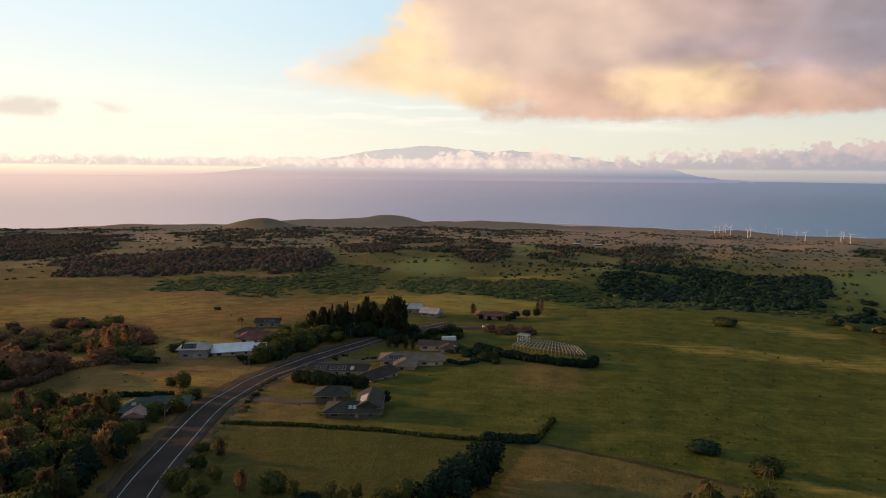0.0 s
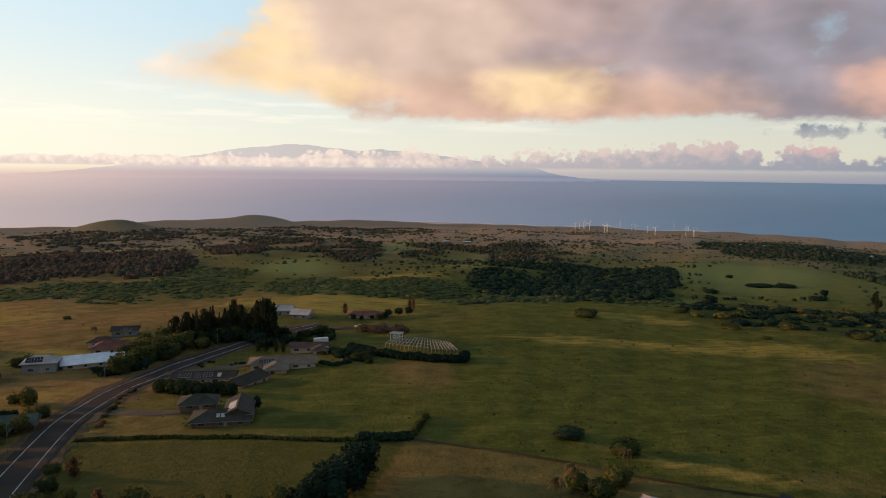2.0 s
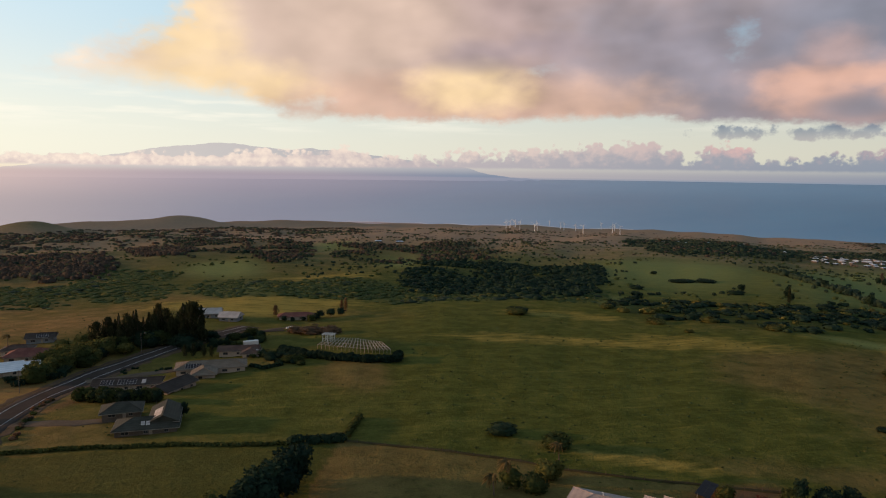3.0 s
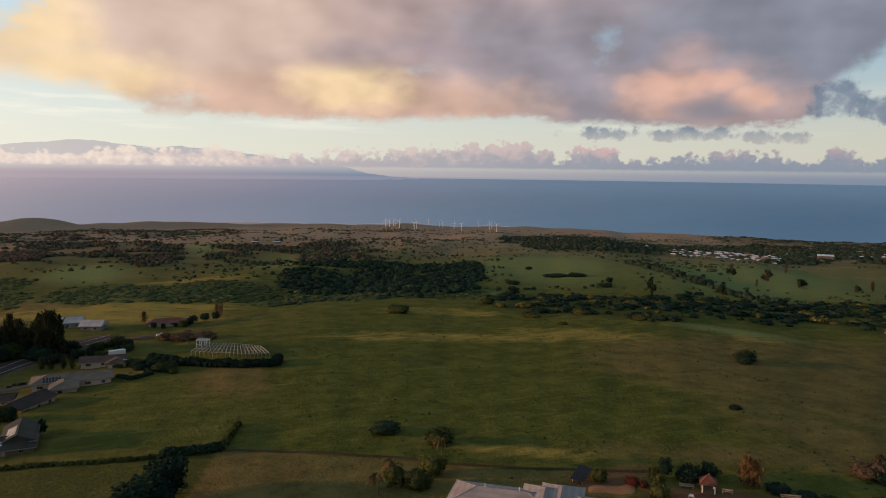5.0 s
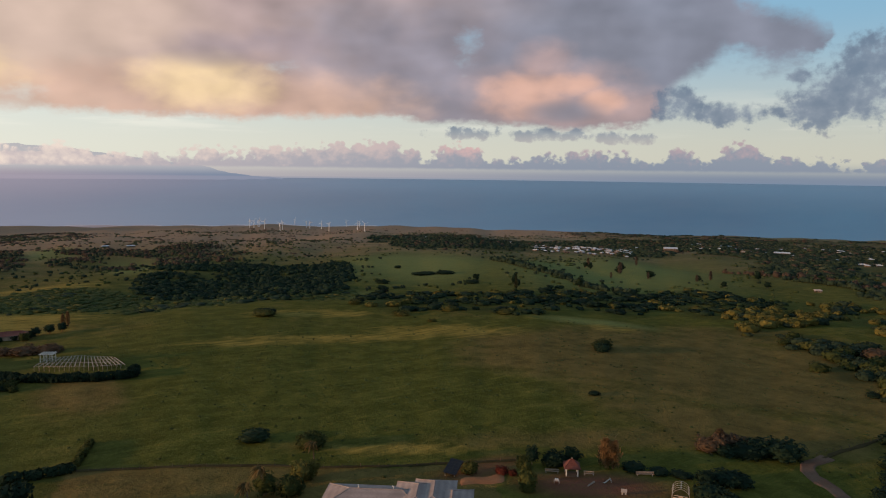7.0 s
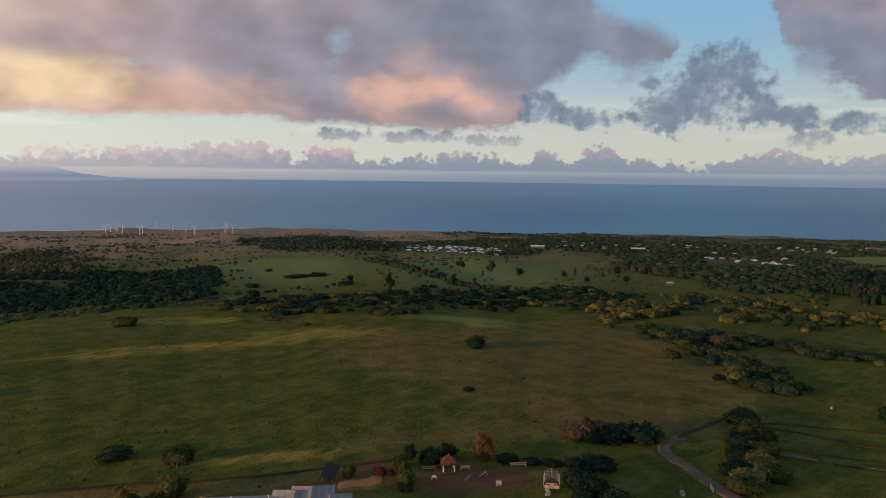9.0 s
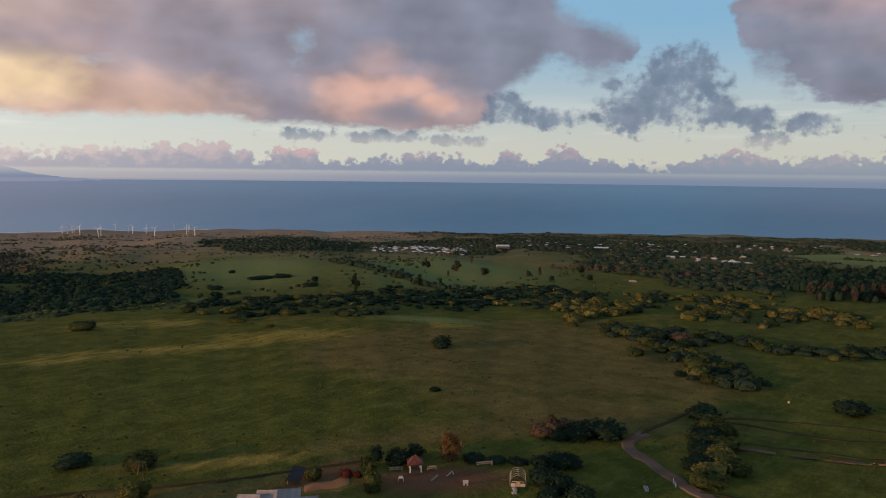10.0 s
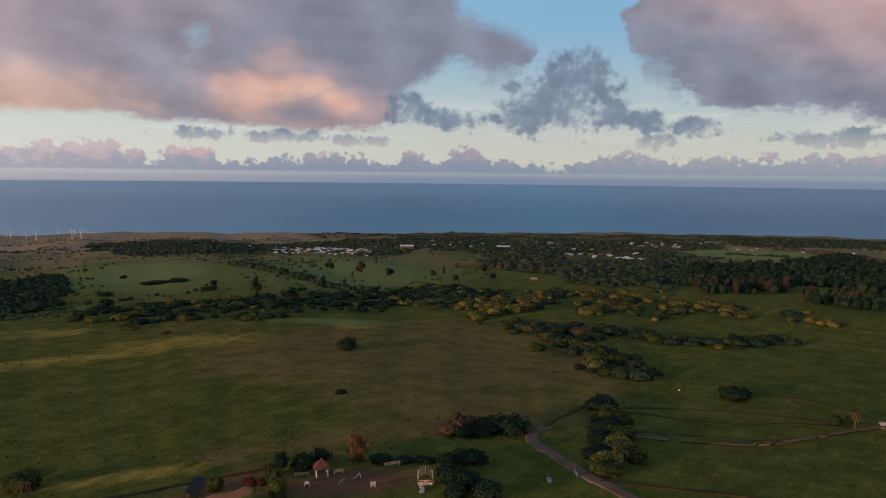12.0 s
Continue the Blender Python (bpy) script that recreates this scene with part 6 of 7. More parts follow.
def window(parent, x, y, z, w, h, face, glass=MAT_GLASS):
    """A framed pane on a wall; face: the degrees its outside turns from -y."""
    m = pose(x, y, z, 0, 0, face)
    f = Shape()
    for cx, cz, sx, sz in ((0, -h / 2, w + 0.16, 0.1), (0, h / 2 - 0.02, w + 0.16, 0.1), (-w / 2, -h / 2, 0.08, h), (w / 2, -h / 2, 0.08, h), (0, -h / 2, 0.05, h)):
        f.box(cx, -0.04, cz, sx, 0.09, sz)
    g = Shape().box(0, -0.015, -h / 2, w, 0.03, h)
    f.v, g.v = [tuple(m @ V(q)) for q in f.v], [tuple(m @ V(q)) for q in g.v]
    ob = part("window", f, MAT_FRAME, parent, "narrow framed window")
    part("pane", g, glass, ob)
    return ob


def house(x, y, turn, blocks, roof, wall, label, panels=(), glazed=(), name="house", group="houses by the road"):
    """Blocks: x, y, turn, length, width, wall height, pitch, hip or gable. Panels: block, first u, v, columns, rows."""
    z = float(height(x, y))
    ob = thing(name, pose(x, y, z, 0, 0, turn), label, "house", group)
    for i, (bx, by, bt, L, W, h, pitch, kind_) in enumerate(blocks):
        m = pose(bx, by, 0, 0, 0, bt)
        s, top = roof_shape(L, W, h, pitch, kind_)
        w = Shape().box(0, 0, -1.2, L, W, h + 1.2 - 0.1)
        if kind_ == "gable":
            t = h + (W / 2) * math.tan(radians(pitch)) - 0.1 + 0.9 * math.tan(radians(pitch)) - 0.25
            for e in (-L / 2 + 0.1, L / 2 - 0.1):
                w.add([(e - 0.1, -W / 2, h - 0.12), (e - 0.1, W / 2, h - 0.12), (e - 0.1, 0, t), (e + 0.1, -W / 2, h - 0.12), (e + 0.1, W / 2, h - 0.12), (e + 0.1, 0, t)],
                      [(0, 2, 1), (3, 4, 5), (0, 1, 4, 3), (1, 2, 5, 4), (2, 0, 3, 5)])
        fascia = Shape()
        a, b = L / 2 + 0.92, W / 2 + 0.92
        for cx, cy, sx, sy in ((0, -b, 2 * a, 0.06), (0, b, 2 * a, 0.06), (-a, 0, 0.06, 2 * b - 0.06), (a, 0, 0.06, 2 * b - 0.06)):
            fascia.box(cx, cy, h - 0.20, sx, sy, 0.17)
        for sh in (s, w, fascia):
            sh.v = [tuple(m @ V(q)) for q in sh.v]
        part("wall", w, wall, ob)
        part("roof", s, roof[i % len(roof)], ob)
        part("fascia", fascia, MAT_FRAME, ob, "weathered fascia board")
        n = max(2, int(L / 4.6))
        for k in range(n):
            u = -L / 2 + L * (k + 0.5) / n
            for side, face in ((-1, 0), (1, 180)):
                q = m @ V((u, side * W / 2, min(h * 0.55, 1.5)))
                window(ob, q.x, q.y, q.z, 1.2 if k % 3 else 2.0, 1.0, bt + face)
        for side, face in ((-1, -90), (1, 90)):
            q = m @ V((side * L / 2, 0.15 * W, min(h * 0.55, 1.5)))
            window(ob, q.x, q.y, q.z, 1.4, 1.1, bt + face)
        q = m @ V((L * 0.08, -W / 2, 0))
        d = Shape().box(0, -0.03, 0, 0.95, 0.08, 2.05)
        dm = pose(q.x, q.y, q.z, 0, 0, bt)
        d.v = [tuple(dm @ V(c)) for c in d.v]
        part("door", d, MAT_WOOD, ob, "brown entrance door")
    for bi, u0, v0, cols, rows, side in panels:
        bx, by, bt, L, W, h, pitch, kind_ = blocks[bi]
        m = pose(bx, by, 0, 0, 0, bt)
        p, t = slope_plate(L, W, h, pitch, 0.9, u0 + (cols - 1) * 0.53, v0 + (rows - 1) * 0.86, cols * 1.06 + 0.1, rows * 1.72 + 0.1, side, 0.12, 0.04)
        part("panel_frame", Shape().slab([m @ q for q in p], t), MAT_BEAM, ob, "pale metal panel frame")
        for c in range(cols):
            for r in range(rows):
                p, t = slope_plate(L, W, h, pitch, 0.9, u0 + c * 1.06, v0 + r * 1.72, 0.94, 1.56, side, 0.17)
                sh = Shape().slab([m @ q for q in p], t)
                part("solar_panel", sh, MAT_PANEL, ob, "dark glossy solar panel")
    for bi, u0, v0, su, sv, side in glazed:
        bx, by, bt, L, W, h, pitch, kind_ = blocks[bi]
        m = pose(bx, by, 0, 0, 0, bt)
        p, t = slope_plate(L, W, h, pitch, 0.9, u0, v0, su, sv, side, 0.12)
        part("skylight", Shape().slab([m @ q for q in p], t), MAT_ROOF_PALE, ob, "pale roof panel")
    return ob


house(-28, 221.5, 0, [(0, 0, 0, 17, 9.8, 2.1, 20, "hip"), (4.6, 5.0, 90, 14, 7.4, 3.0, 25, "gable"), (-9.5, 17.0, 4, 11, 8.5, 1.9, 22, "hip")], [MAT_ROOF_SLATE], MAT_TAN,
      "slate-grey hip-roofed house with a tall cross gable", glazed=[(0, -0.9, 3.0, 1.1, 1.7, 1), (0, 0.5, 3.0, 1.1, 1.7, 1), (1, -2.4, 3.1, 7.4, 2.6, -1)])
house(-42, 283.5, -3, [(0, 0, 0, 23, 9, 2.8, 14, "gable"), (16.5, -7.5, 58, 16, 9, 2.8, 20, "gable")], [MAT_ROOF_DARK], MAT_CREAM,
      "long dark-roofed house with solar panels and a gabled wing", panels=[(0, -8.5, 1.6, 4, 2, 1), (0, -2.5, 1.6, 6, 2, 1)], glazed=[(0, 6.0, 2.4, 1.4, 3.0, 1)])
house(-13, 305, 0, [(0, 0, 0, 27, 11, 2.9, 17, "hip"), (-2.5, -8, 90, 12, 8.5, 2.7, 17, "hip")], [MAT_ROOF_GREY], MAT_CREAM,
      "grey-brown hip-roofed house with cream walls above a lawn", panels=[(0, -9.5, 1.6, 6, 2, 1)], glazed=[(0, -3.5, 1.2, 2.0, 1.4, 1)])
house(-2, 337, -6, [(0, 0, 0, 17, 8, 2.8, 18, "gable"), (6, -5, 90, 9, 7, 2.8, 18, "hip")], [MAT_ROOF_BROWN], MAT_CREAM,
      "brown-roofed cream cottage behind a garden", glazed=[(1, -1, 1.2, 1.2, 2.2, 1)])
house(-20, 454, -4, [(0, 0, 0, 14, 11, 3.0, 22, "gable")], [MAT_ROOF_PALE], MAT_BLUEGREY, "white metal-roofed farm building beside conifers", group="farm buildings")
house(-7, 441, -22, [(0, 0, 0, 11.0, 9.5, 2.8, 25, "gable")], [MAT_ROOF_PALE], MAT_BLUEGREY, "pale metal-roofed shed with grey walls", group="farm buildings")
house(32, 443, -4, [(0, 0, 0, 21, 8, 2.6, 20, "hip")], [MAT_ROOF_RED], MAT_CREAM, "long red-roofed house among trees", group="farm buildings")
house(-111, 312, 6, [(0, 0, 0, 12.5, 8, 4.2, 26, "hip")], [MAT_ROOF_PALE], MAT_BLUEGREY, "two-storey grey house with solar panels on pale roof", panels=[(0, -4.5, 1.6, 6, 2, 1)])
house(-96.5, 320, 18, [(0, 0, 0, 17.5, 10, 2.3, 25, "gable"), (10.5, 2.2, 0, 9, 7, 2.1, 22, "gable")], [MAT_ROOF_WHITE], MAT_CREAM, "low house with a broad white roof")
house(-92, 349, 0, [(0, 0, 0, 18, 10, 2.8, 24, "hip"), (-8, 12, 0, 12, 8, 2.8, 20, "hip")], [MAT_ROOF_RED, MAT_ROOF_BROWN], MAT_CREAM, "red-brown hip-roofed house among garden trees")
house(-97, 389, 4, [(0, 0, 0, 12, 9, 2.8, 18, "gable")], [MAT_ROOF_DARK], MAT_BLUEGREY, "grey house with roof panels behind trees", panels=[(0, -1.0, 1.4, 5, 2, 1)])
house(-97, 226, 8, [(0, 0, 0, 14, 9.5, 2.6, 28, "hip"), (7.5, 3.5, 0, 11, 7, 2.6, 26, "gable"), (-1.0, -6.0, 90, 7, 6.5, 2.4, 24, "gable")], [MAT_ROOF_GREEN, MAT_ROOF_GREEN, MAT_ROOF_RUST], MAT_TAN,
      "green metal-roofed house with a rust-red front gable", glazed=[(0, -3.0, 3.4, 1.4, 1.2, 1)])
big_house = house(82.0, 127.0, -40, [(-5.3, 0, 0, 22, 11, 2.5, 18, "hip"), (4.0, -0.6, 90, 15, 9, 3.0, 20, "hip"), (7.6, 0.6, 90, 15, 8, 3.2, 20, "hip"), (11.8, -1.5, 90, 11, 7.5, 3.0, 20, "hip")], [MAT_ROOF_METAL], MAT_CREAM,
      "large house with a pale standing-seam metal roof")
for vx, vz in ((-9.2, 4.4), (-1.4, 4.4)):
    part("vent_pipe", Shape().tube((vx, 0.2, vz), (vx, 0.2, vz + 0.8), 0.10, 0.10, 8).tube((vx, 0.2, vz + 0.8), (vx - 0.25, 0.2, vz + 0.95), 0.14, 0.10, 8), MAT_WHITE, big_house, "white roof vent pipe")


def far_house(x, y, turn, L, W, h, roof, label, group):
    ob = thing("house", pose(x, y, float(height(x, y)), 0, 0, turn), label, "house", group)
    s, top = roof_shape(L, W, h, 16, "hip" if L < 16 else "gable", 0.5)
    part("wall", Shape().box(0, 0, -1, L, W, h + 0.95), MAT_TAN, ob)
    part("roof", s, roof, ob)
    for u in (-L * 0.25, L * 0.25):
        window(ob, u, -W / 2, h * 0.55, 1.6, 1.2, 0)
    return ob


towns = []
for a0, a1, r0, r1, n in ((43.6, 51.2, 1330, 1600, 90), (51.0, 58, 1500, 2100, 34), (58, 66, 1450, 1900, 34), (66.5, 73, 1150, 1300, 22), (71.2, 75.6, 1820, 1940, 20), (76, 84, 1700, 2600, 22), (84, 91, 1600, 2400, 14), (33, 42, 1650, 2000, 16), (66, 70, 1500, 2000, 12)):
    for i in range(n):
        a, r = a0 + (a1 - a0) * rng.random(), r0 + (r1 - r0) * rng.random()
        x, y = at(a, r)
        k = int(rng.integers(5))
        if len(towns) < 5:
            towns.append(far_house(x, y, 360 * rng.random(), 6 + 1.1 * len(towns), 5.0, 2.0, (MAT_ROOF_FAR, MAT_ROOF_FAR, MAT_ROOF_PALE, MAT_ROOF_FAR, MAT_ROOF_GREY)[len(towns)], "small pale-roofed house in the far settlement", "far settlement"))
        else:
            copy_thing(towns[k], pose(x, y, float(height(x, y)) + 0.6, 0, 0, -a + 50 * rng.normal()))
for a, r, L, W, h in ((54.1, 1500, 26, 14, 8), (56.8, 682, 6, 4, 1.8), (64.4, 799, 6.5, 5, 2.0), (12.4, 1431, 15, 7, 2.6), (10.7, 1417, 13, 7, 2.4), (89.8, 267, 2.0, 1.6, 1.7), (61.9, 1640, 30, 12, 6)):
    x, y = at(a, r)
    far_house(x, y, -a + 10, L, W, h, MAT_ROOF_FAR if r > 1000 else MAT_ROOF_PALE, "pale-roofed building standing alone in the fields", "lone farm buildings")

# ---- wind turbines ----


def turbine(x, y, high, spin, yaw):
    ob = thing("wind_turbine", pose(x, y, float(height(x, y)), 0, 0, yaw), "white three-bladed wind turbine on the coastal plain", "wind turbine", "wind farm")
    part("tower", Shape().tube((0, 0, -1), (0, 0, high), 1.0, 0.65, 10), MAT_TOWER, ob)
    part("nacelle", Shape().box(0, 0.8, high - 0.8, 2.0, 5.0, 1.9), MAT_TOWER, ob)
    hub = part("hub", Shape().tube((0, -1.7, high + 0.2), (0, -3.0, high + 0.2), 0.9, 0.4, 8), MAT_TOWER, ob)
    for k in range(3):
        a = radians(spin + 120 * k)
        b = Shape()
        d, n = V((math.sin(a), 0, math.cos(a))), V((math.cos(a), 0, -math.sin(a)))
        c = V((0, -2.4, high + 0.2))
        for r0, r1, w0, w1 in ((0.4, 2.5, 0.3, 0.5), (2.5, 12.5, 0.6, 0.2)):
            q = []
            for r, w in ((r0, w0), (r1, w1)):
                for sx, sy in ((-1, -0.12), (1, -0.12), (1, 0.12), (-1, 0.12)):
                    q.append(c + d * r + n * (w * sx) + V((0, sy, 0)))
            b.add(q, [(0, 1, 5, 4), (1, 2, 6, 5), (2, 3, 7, 6), (3, 0, 4, 7), (3, 2, 1, 0), (4, 5, 6, 7)])
        part("blade", b, MAT_TOWER, hub)
    return ob


for i, (x, y) in enumerate(((1032, 2691), (964, 2473), (1085, 2738), (1093, 2741), (967, 2382), (984, 2287), (1014, 2336), (1419, 3123), (1324, 2798), (1315, 2746), (1368, 2743),
                            (1136, 2220), (1554, 2865), (1319, 2346), (1553, 2744), (1188, 2063))):
    turbine(x, y, 26.0, 37.0 * i, -35 + 10 * math.sin(i))

# ---- shade frame, sheds, poles, fences ----


def shade_frame():
    o = V((43, 328, 0))
    z0 = float(height(o.x, o.y))
    ob = thing("shade_frame", pose(o.x, o.y, z0), "open frame of pale timber beams for a plant shelter", "frame")
    tops = []
    for i in range(20):
        k = i / 19
        a = V((-9 + 31 * k, 7.0 - 21.5 * k - 4.5 * math.sin(3.14 * k), 0))
        turn = radians(24 - 26 * k)
        v = V((math.sin(turn), math.cos(turn), 0))
        length = 17.0 + 6.0 * math.sin(3.14 * k)
        ends = []
        for q in range(4):
            p = a + v * (length * q / 3)
            g = float(height(o.x + p.x, o.y + p.y)) - z0
            ends.append(p + V((0, 0, g + 2.0)))
            part("post", Shape().box(p.x, p.y, g - 0.3, 0.10, 0.10, 2.25, 40), MAT_WOOD, ob)
        for p, q in zip(ends, ends[1:]):
            part("beam", Shape().tube(p - v * 0.15, q + v * 0.15, 0.15, 0.15, 4), MAT_BEAM, ob, "weathered pale beam")
        tops.append(ends)
    for old, ends in zip(tops, tops[1:]):
        for p, q in zip(old, ends):
            part("purlin", Shape().tube(p + V((0, 0, 0.16)), q + V((0, 0, 0.16)), 0.07, 0.07, 4), MAT_BEAM, ob)
    return ob


shade_frame()


def box_thing(name, x, y, turn, parts, label, category, group=""):
    """A small thing of boxes: part name, x, y, z, sizes, material."""
    ob = thing(name, pose(x, y, float(height(x, y)), 0, 0, turn), label, category, group)
    for pname, px, py, pz, sx, sy, sz, mat in parts:
        part(pname, Shape().box(px, py, pz, sx, sy, sz), mat, ob)
    return ob


# a timber shed frame at the end of the shade frame
box_thing("shed_frame", 41.5, 353.5, -30, [("post", a * 2.5, b * 1.8, -0.3, 0.26, 0.26, 3.9, MAT_WHITE) for a in (-1, 0, 1) for b in (-1, 1)] + [("beam", 0, b * 1.8, 3.6, 6.4, 0.32, 0.32, MAT_WHITE) for b in (-1, 0, 1)] + [("rail", 0, b * 1.8, 1.7, 5.6, 0.2, 0.2, MAT_WHITE) for b in (-1, 1)]
          + [("rafter", a * 2.5, 0, 3.95, 0.24, 4.8, 0.24, MAT_WHITE) for a in (-1, -0.5, 0, 0.5, 1)], "unroofed white timber shed frame", "shed")
box_thing("trailer", 3.5, 353, 12, [("body", 0, 0, 0.7, 7, 2.5, 2.4, MAT_WHITE), ("chassis", 0, 0, 0.45, 6.6, 1.8, 0.24, MAT_POLE), ("wheel", -1.2, -1.15, 0, 0.7, 0.22, 0.7, MAT_ROOF_DARK), ("wheel", -1.2, 1.15, 0, 0.7, 0.22, 0.7, MAT_ROOF_DARK),
                               ("drawbar", 4.1, 0, 0.5, 1.4, 0.2, 0.14, MAT_POLE)], "white box trailer parked behind the cottage", "trailer")


def vehicle(x, y, turn, paint, label):
    ob = thing("pickup_truck", pose(x, y, float(height(x, y)) + 0.05, 0, 0, turn), label, "truck")
    b = Shape().box(0, 0, 0.45, 5.2, 1.85, 0.55)
    b.box(-1.6, 0.85, 1.0, 2.0, 0.12, 0.3).box(-1.6, -0.85, 1.0, 2.0, 0.12, 0.3).box(-2.5, 0, 1.0, 0.12, 1.8, 0.3)
    part("body", b, paint, ob)
    c = Shape()
    c.add([(-0.7, -0.85, 1), (1.5, -0.85, 1), (1.5, 0.85, 1), (-0.7, 0.85, 1), (-0.5, -0.7, 1.65), (0.8, -0.7, 1.65), (0.8, 0.7, 1.65), (-0.5, 0.7, 1.65)],
          [(4, 5, 6, 7), (0, 1, 5, 4), (1, 2, 6, 5), (2, 3, 7, 6), (3, 0, 4, 7), (3, 2, 1, 0)])
    part("cab", c, MAT_GLASS, ob, "dark glazed cab")
    part("cab_roof", Shape().box(0.15, 0, 1.64, 1.35, 1.45, 0.06), paint, ob)
    for wx in (-1.6, 1.6):
        for wy in (-0.86, 0.86):
            part("wheel", Shape().tube((wx, wy - 0.11, 0.36), (wx, wy + 0.11, 0.36), 0.38, 0.38, 12), MAT_ROOF_DARK, ob)
    for wy in (-0.65, 0.65):
        part("headlight", Shape().box(2.6, wy, 0.7, 0.06, 0.35, 0.18), MAT_ALU, ob)
    return ob


vehicle(26, 404, 10, MAT_WHITE, "white pickup truck parked on the lane")


def pole(x, y, high, arm, label):
    ob = thing("utility_pole", pose(x, y, float(height(x, y)), 0, 0, arm), label, "pole", "roadside poles")
    part("shaft", Shape().tube((0, 0, -0.5), (0, 0, high), 0.10, 0.06, 8), MAT_POLE, ob)
    part("arm", Shape().tube((0, 0, high - 0.3), (2.0, 0, high + 0.25), 0.05, 0.04, 6), MAT_POLE, ob)
    part("lamp_head", Shape().box(2.25, 0, high + 0.18, 0.55, 0.22, 0.12), MAT_POLE, ob, "grey lamp head")
    return ob


pole(-82.5, 205, 9.0, 0, "tall grey street lamp beside the road")
pole(-80.0, 288, 9.0, 0, "tall grey street lamp beside the road")
pole(-47.0, 359, 9.0, -30, "tall grey street lamp beside the road")


def fence(points, label, gap=4.0):
    """Timber posts with three wires."""
    ob = thing("fence", pose(*points[0], float(height(*points[0]))), label, "fence")
    z0, posts = float(height(*points[0])), []
    for (x0, y0), (x1, y1) in zip(points, points[1:]):
        n = max(1, int(math.hypot(x1 - x0, y1 - y0) / gap))
        for i in range(n):
            x, y = x0 + (x1 - x0) * i / n, y0 + (y1 - y0) * i / n
            p = V((x - points[0][0], y - points[0][1], float(height(x, y)) - z0))
            part("post", Shape().box(p.x, p.y, p.z - 0.3, 0.09, 0.09, 1.4, 20), MAT_WIRE, ob)
            posts.append(p)
    for h in (0.4, 0.75, 1.1):
        ring = [p + V((0, dy, h + dz)) for p in posts for dy, dz in ((-0.011, -0.006), (0.011, -0.006), (0, 0.013))]
        sides = [(3 * i + k, 3 * i + (k + 1) % 3, 3 * i + 3 + (k + 1) % 3, 3 * i + 3 + k) for i in range(len(posts) - 1) for k in range(3)]
        part("wire", Shape().add(ring, sides), MAT_WIRE, ob)
    return ob


fence([(27, 195), (48.5, 183.1), (66.7, 171), (80, 160), (96, 150), (110, 143), (128, 134)], "weathered post-and-wire fence between paddock and pasture")
fence([(196, 95), (202, 94), (220, 93), (236, 92), (250, 92), (275, 95), (300, 88)], "weathered post-and-wire fence near the track")

# ---- garden with a small play yard ----
gz = thing("gazebo", pose(130.0, 120.6, float(height(130.0, 120.6)), 0, 0, -42) @ Matrix.Diagonal((0.82, 0.82, 0.9, 1)), "small square gazebo with a red pyramid roof", "gazebo")
for a in (-1, 1):
    for b in (-1, 1):
        part("post", Shape().box(a * 1.75, b * 1.75, -0.3, 0.34, 0.34, 2.9), MAT_WHITE, gz, "white post")
part("floor", Shape().box(0, 0, 0.0, 4.2, 4.2, 0.18), MAT_GRAVEL, gz)
s, top = roof_shape(4.0, 4.0, 2.65, 38, "hip", 0.55)
part("roof", s, MAT_ROOF_RED, gz, "red shingled roof")
part("finial", Shape().tube((0, 0, top - 0.1), (0, 0, top + 0.4), 0.12, 0.04, 8), MAT_WHITE, gz)


def bench(x, y, turn, long, group=""):
    # white benches in darker timber colour, which stands for the yard's shade
    parts = [("seat", 0, 0, 0.45, long, 0.5, 0.08, MAT_WOOD), ("backrest", 0, 0.28, 0.66, long, 0.08, 0.34, MAT_WOOD)]
    parts += [("leg", a * long * 0.42, b * 0.2, -0.1, 0.12, 0.12, 0.58, MAT_BEAM) for a in (-1, 1) for b in (-1, 1)]
    return box_thing("bench", x, y, turn, parts, "long white garden bench in a shade-darkened timber tone", "bench", group)


bench(126.6, 124.2, -42, 3.6, "garden benches")
bench(133.4, 117.8, -42, 2.6, "garden benches")
bench(145.4, 109.7, -36, 4.6, "garden benches")
box_thing("table", 122.4, 118.4, -42, [("top", 0, 0, 0.75, 1.3, 1.0, 0.07, MAT_BEAM), ("leg", -0.6, -0.4, -0.1, 0.09, 0.09, 0.86, MAT_BEAM), ("leg", 0.6, -0.4, -0.1, 0.09, 0.09, 0.86, MAT_BEAM),
                                  ("leg", -0.6, 0.4, -0.1, 0.09, 0.09, 0.86, MAT_BEAM), ("leg", 0.6, 0.4, -0.1, 0.09, 0.09, 0.86, MAT_BEAM), ("box", 0, 0.2, 0.82, 0.9, 0.5, 0.35, MAT_WHITE)], "small white outdoor table with a box on it", "table")
kn = thing("kennel", pose(131.0, 104.6, float(height(131.0, 104.6)), 0, 0, -50) @ Matrix.Diagonal((0.8, 0.8, 0.8, 1)), "small white gabled kennel on bare earth", "kennel")
part("wall", Shape().box(0, 0, -0.1, 1.4, 1.2, 1.0), MAT_BEAM, kn)
s, top = roof_shape(1.4, 1.2, 0.9, 38, "gable", 0.15, 0.06)
part("roof", s, MAT_BEAM, kn)
part("opening", Shape().box(0, -0.61, 0.0, 0.5, 0.03, 0.65), MAT_ROOF_DARK, kn, "dark entrance")
sl = thing("slide", pose(133.0, 111.4, float(height(133.0, 111.4)), 0, 0, -20) @ Matrix.Diagonal((0.75, 0.75, 0.7, 1)), "small pale play slide on bare earth", "slide")
s = Shape()
pts = [V((-1.4, 0, 0.25)), V((-0.6, 0, 0.5)), V((0.3, 0, 1.15)), V((1.0, 0, 1.6))]
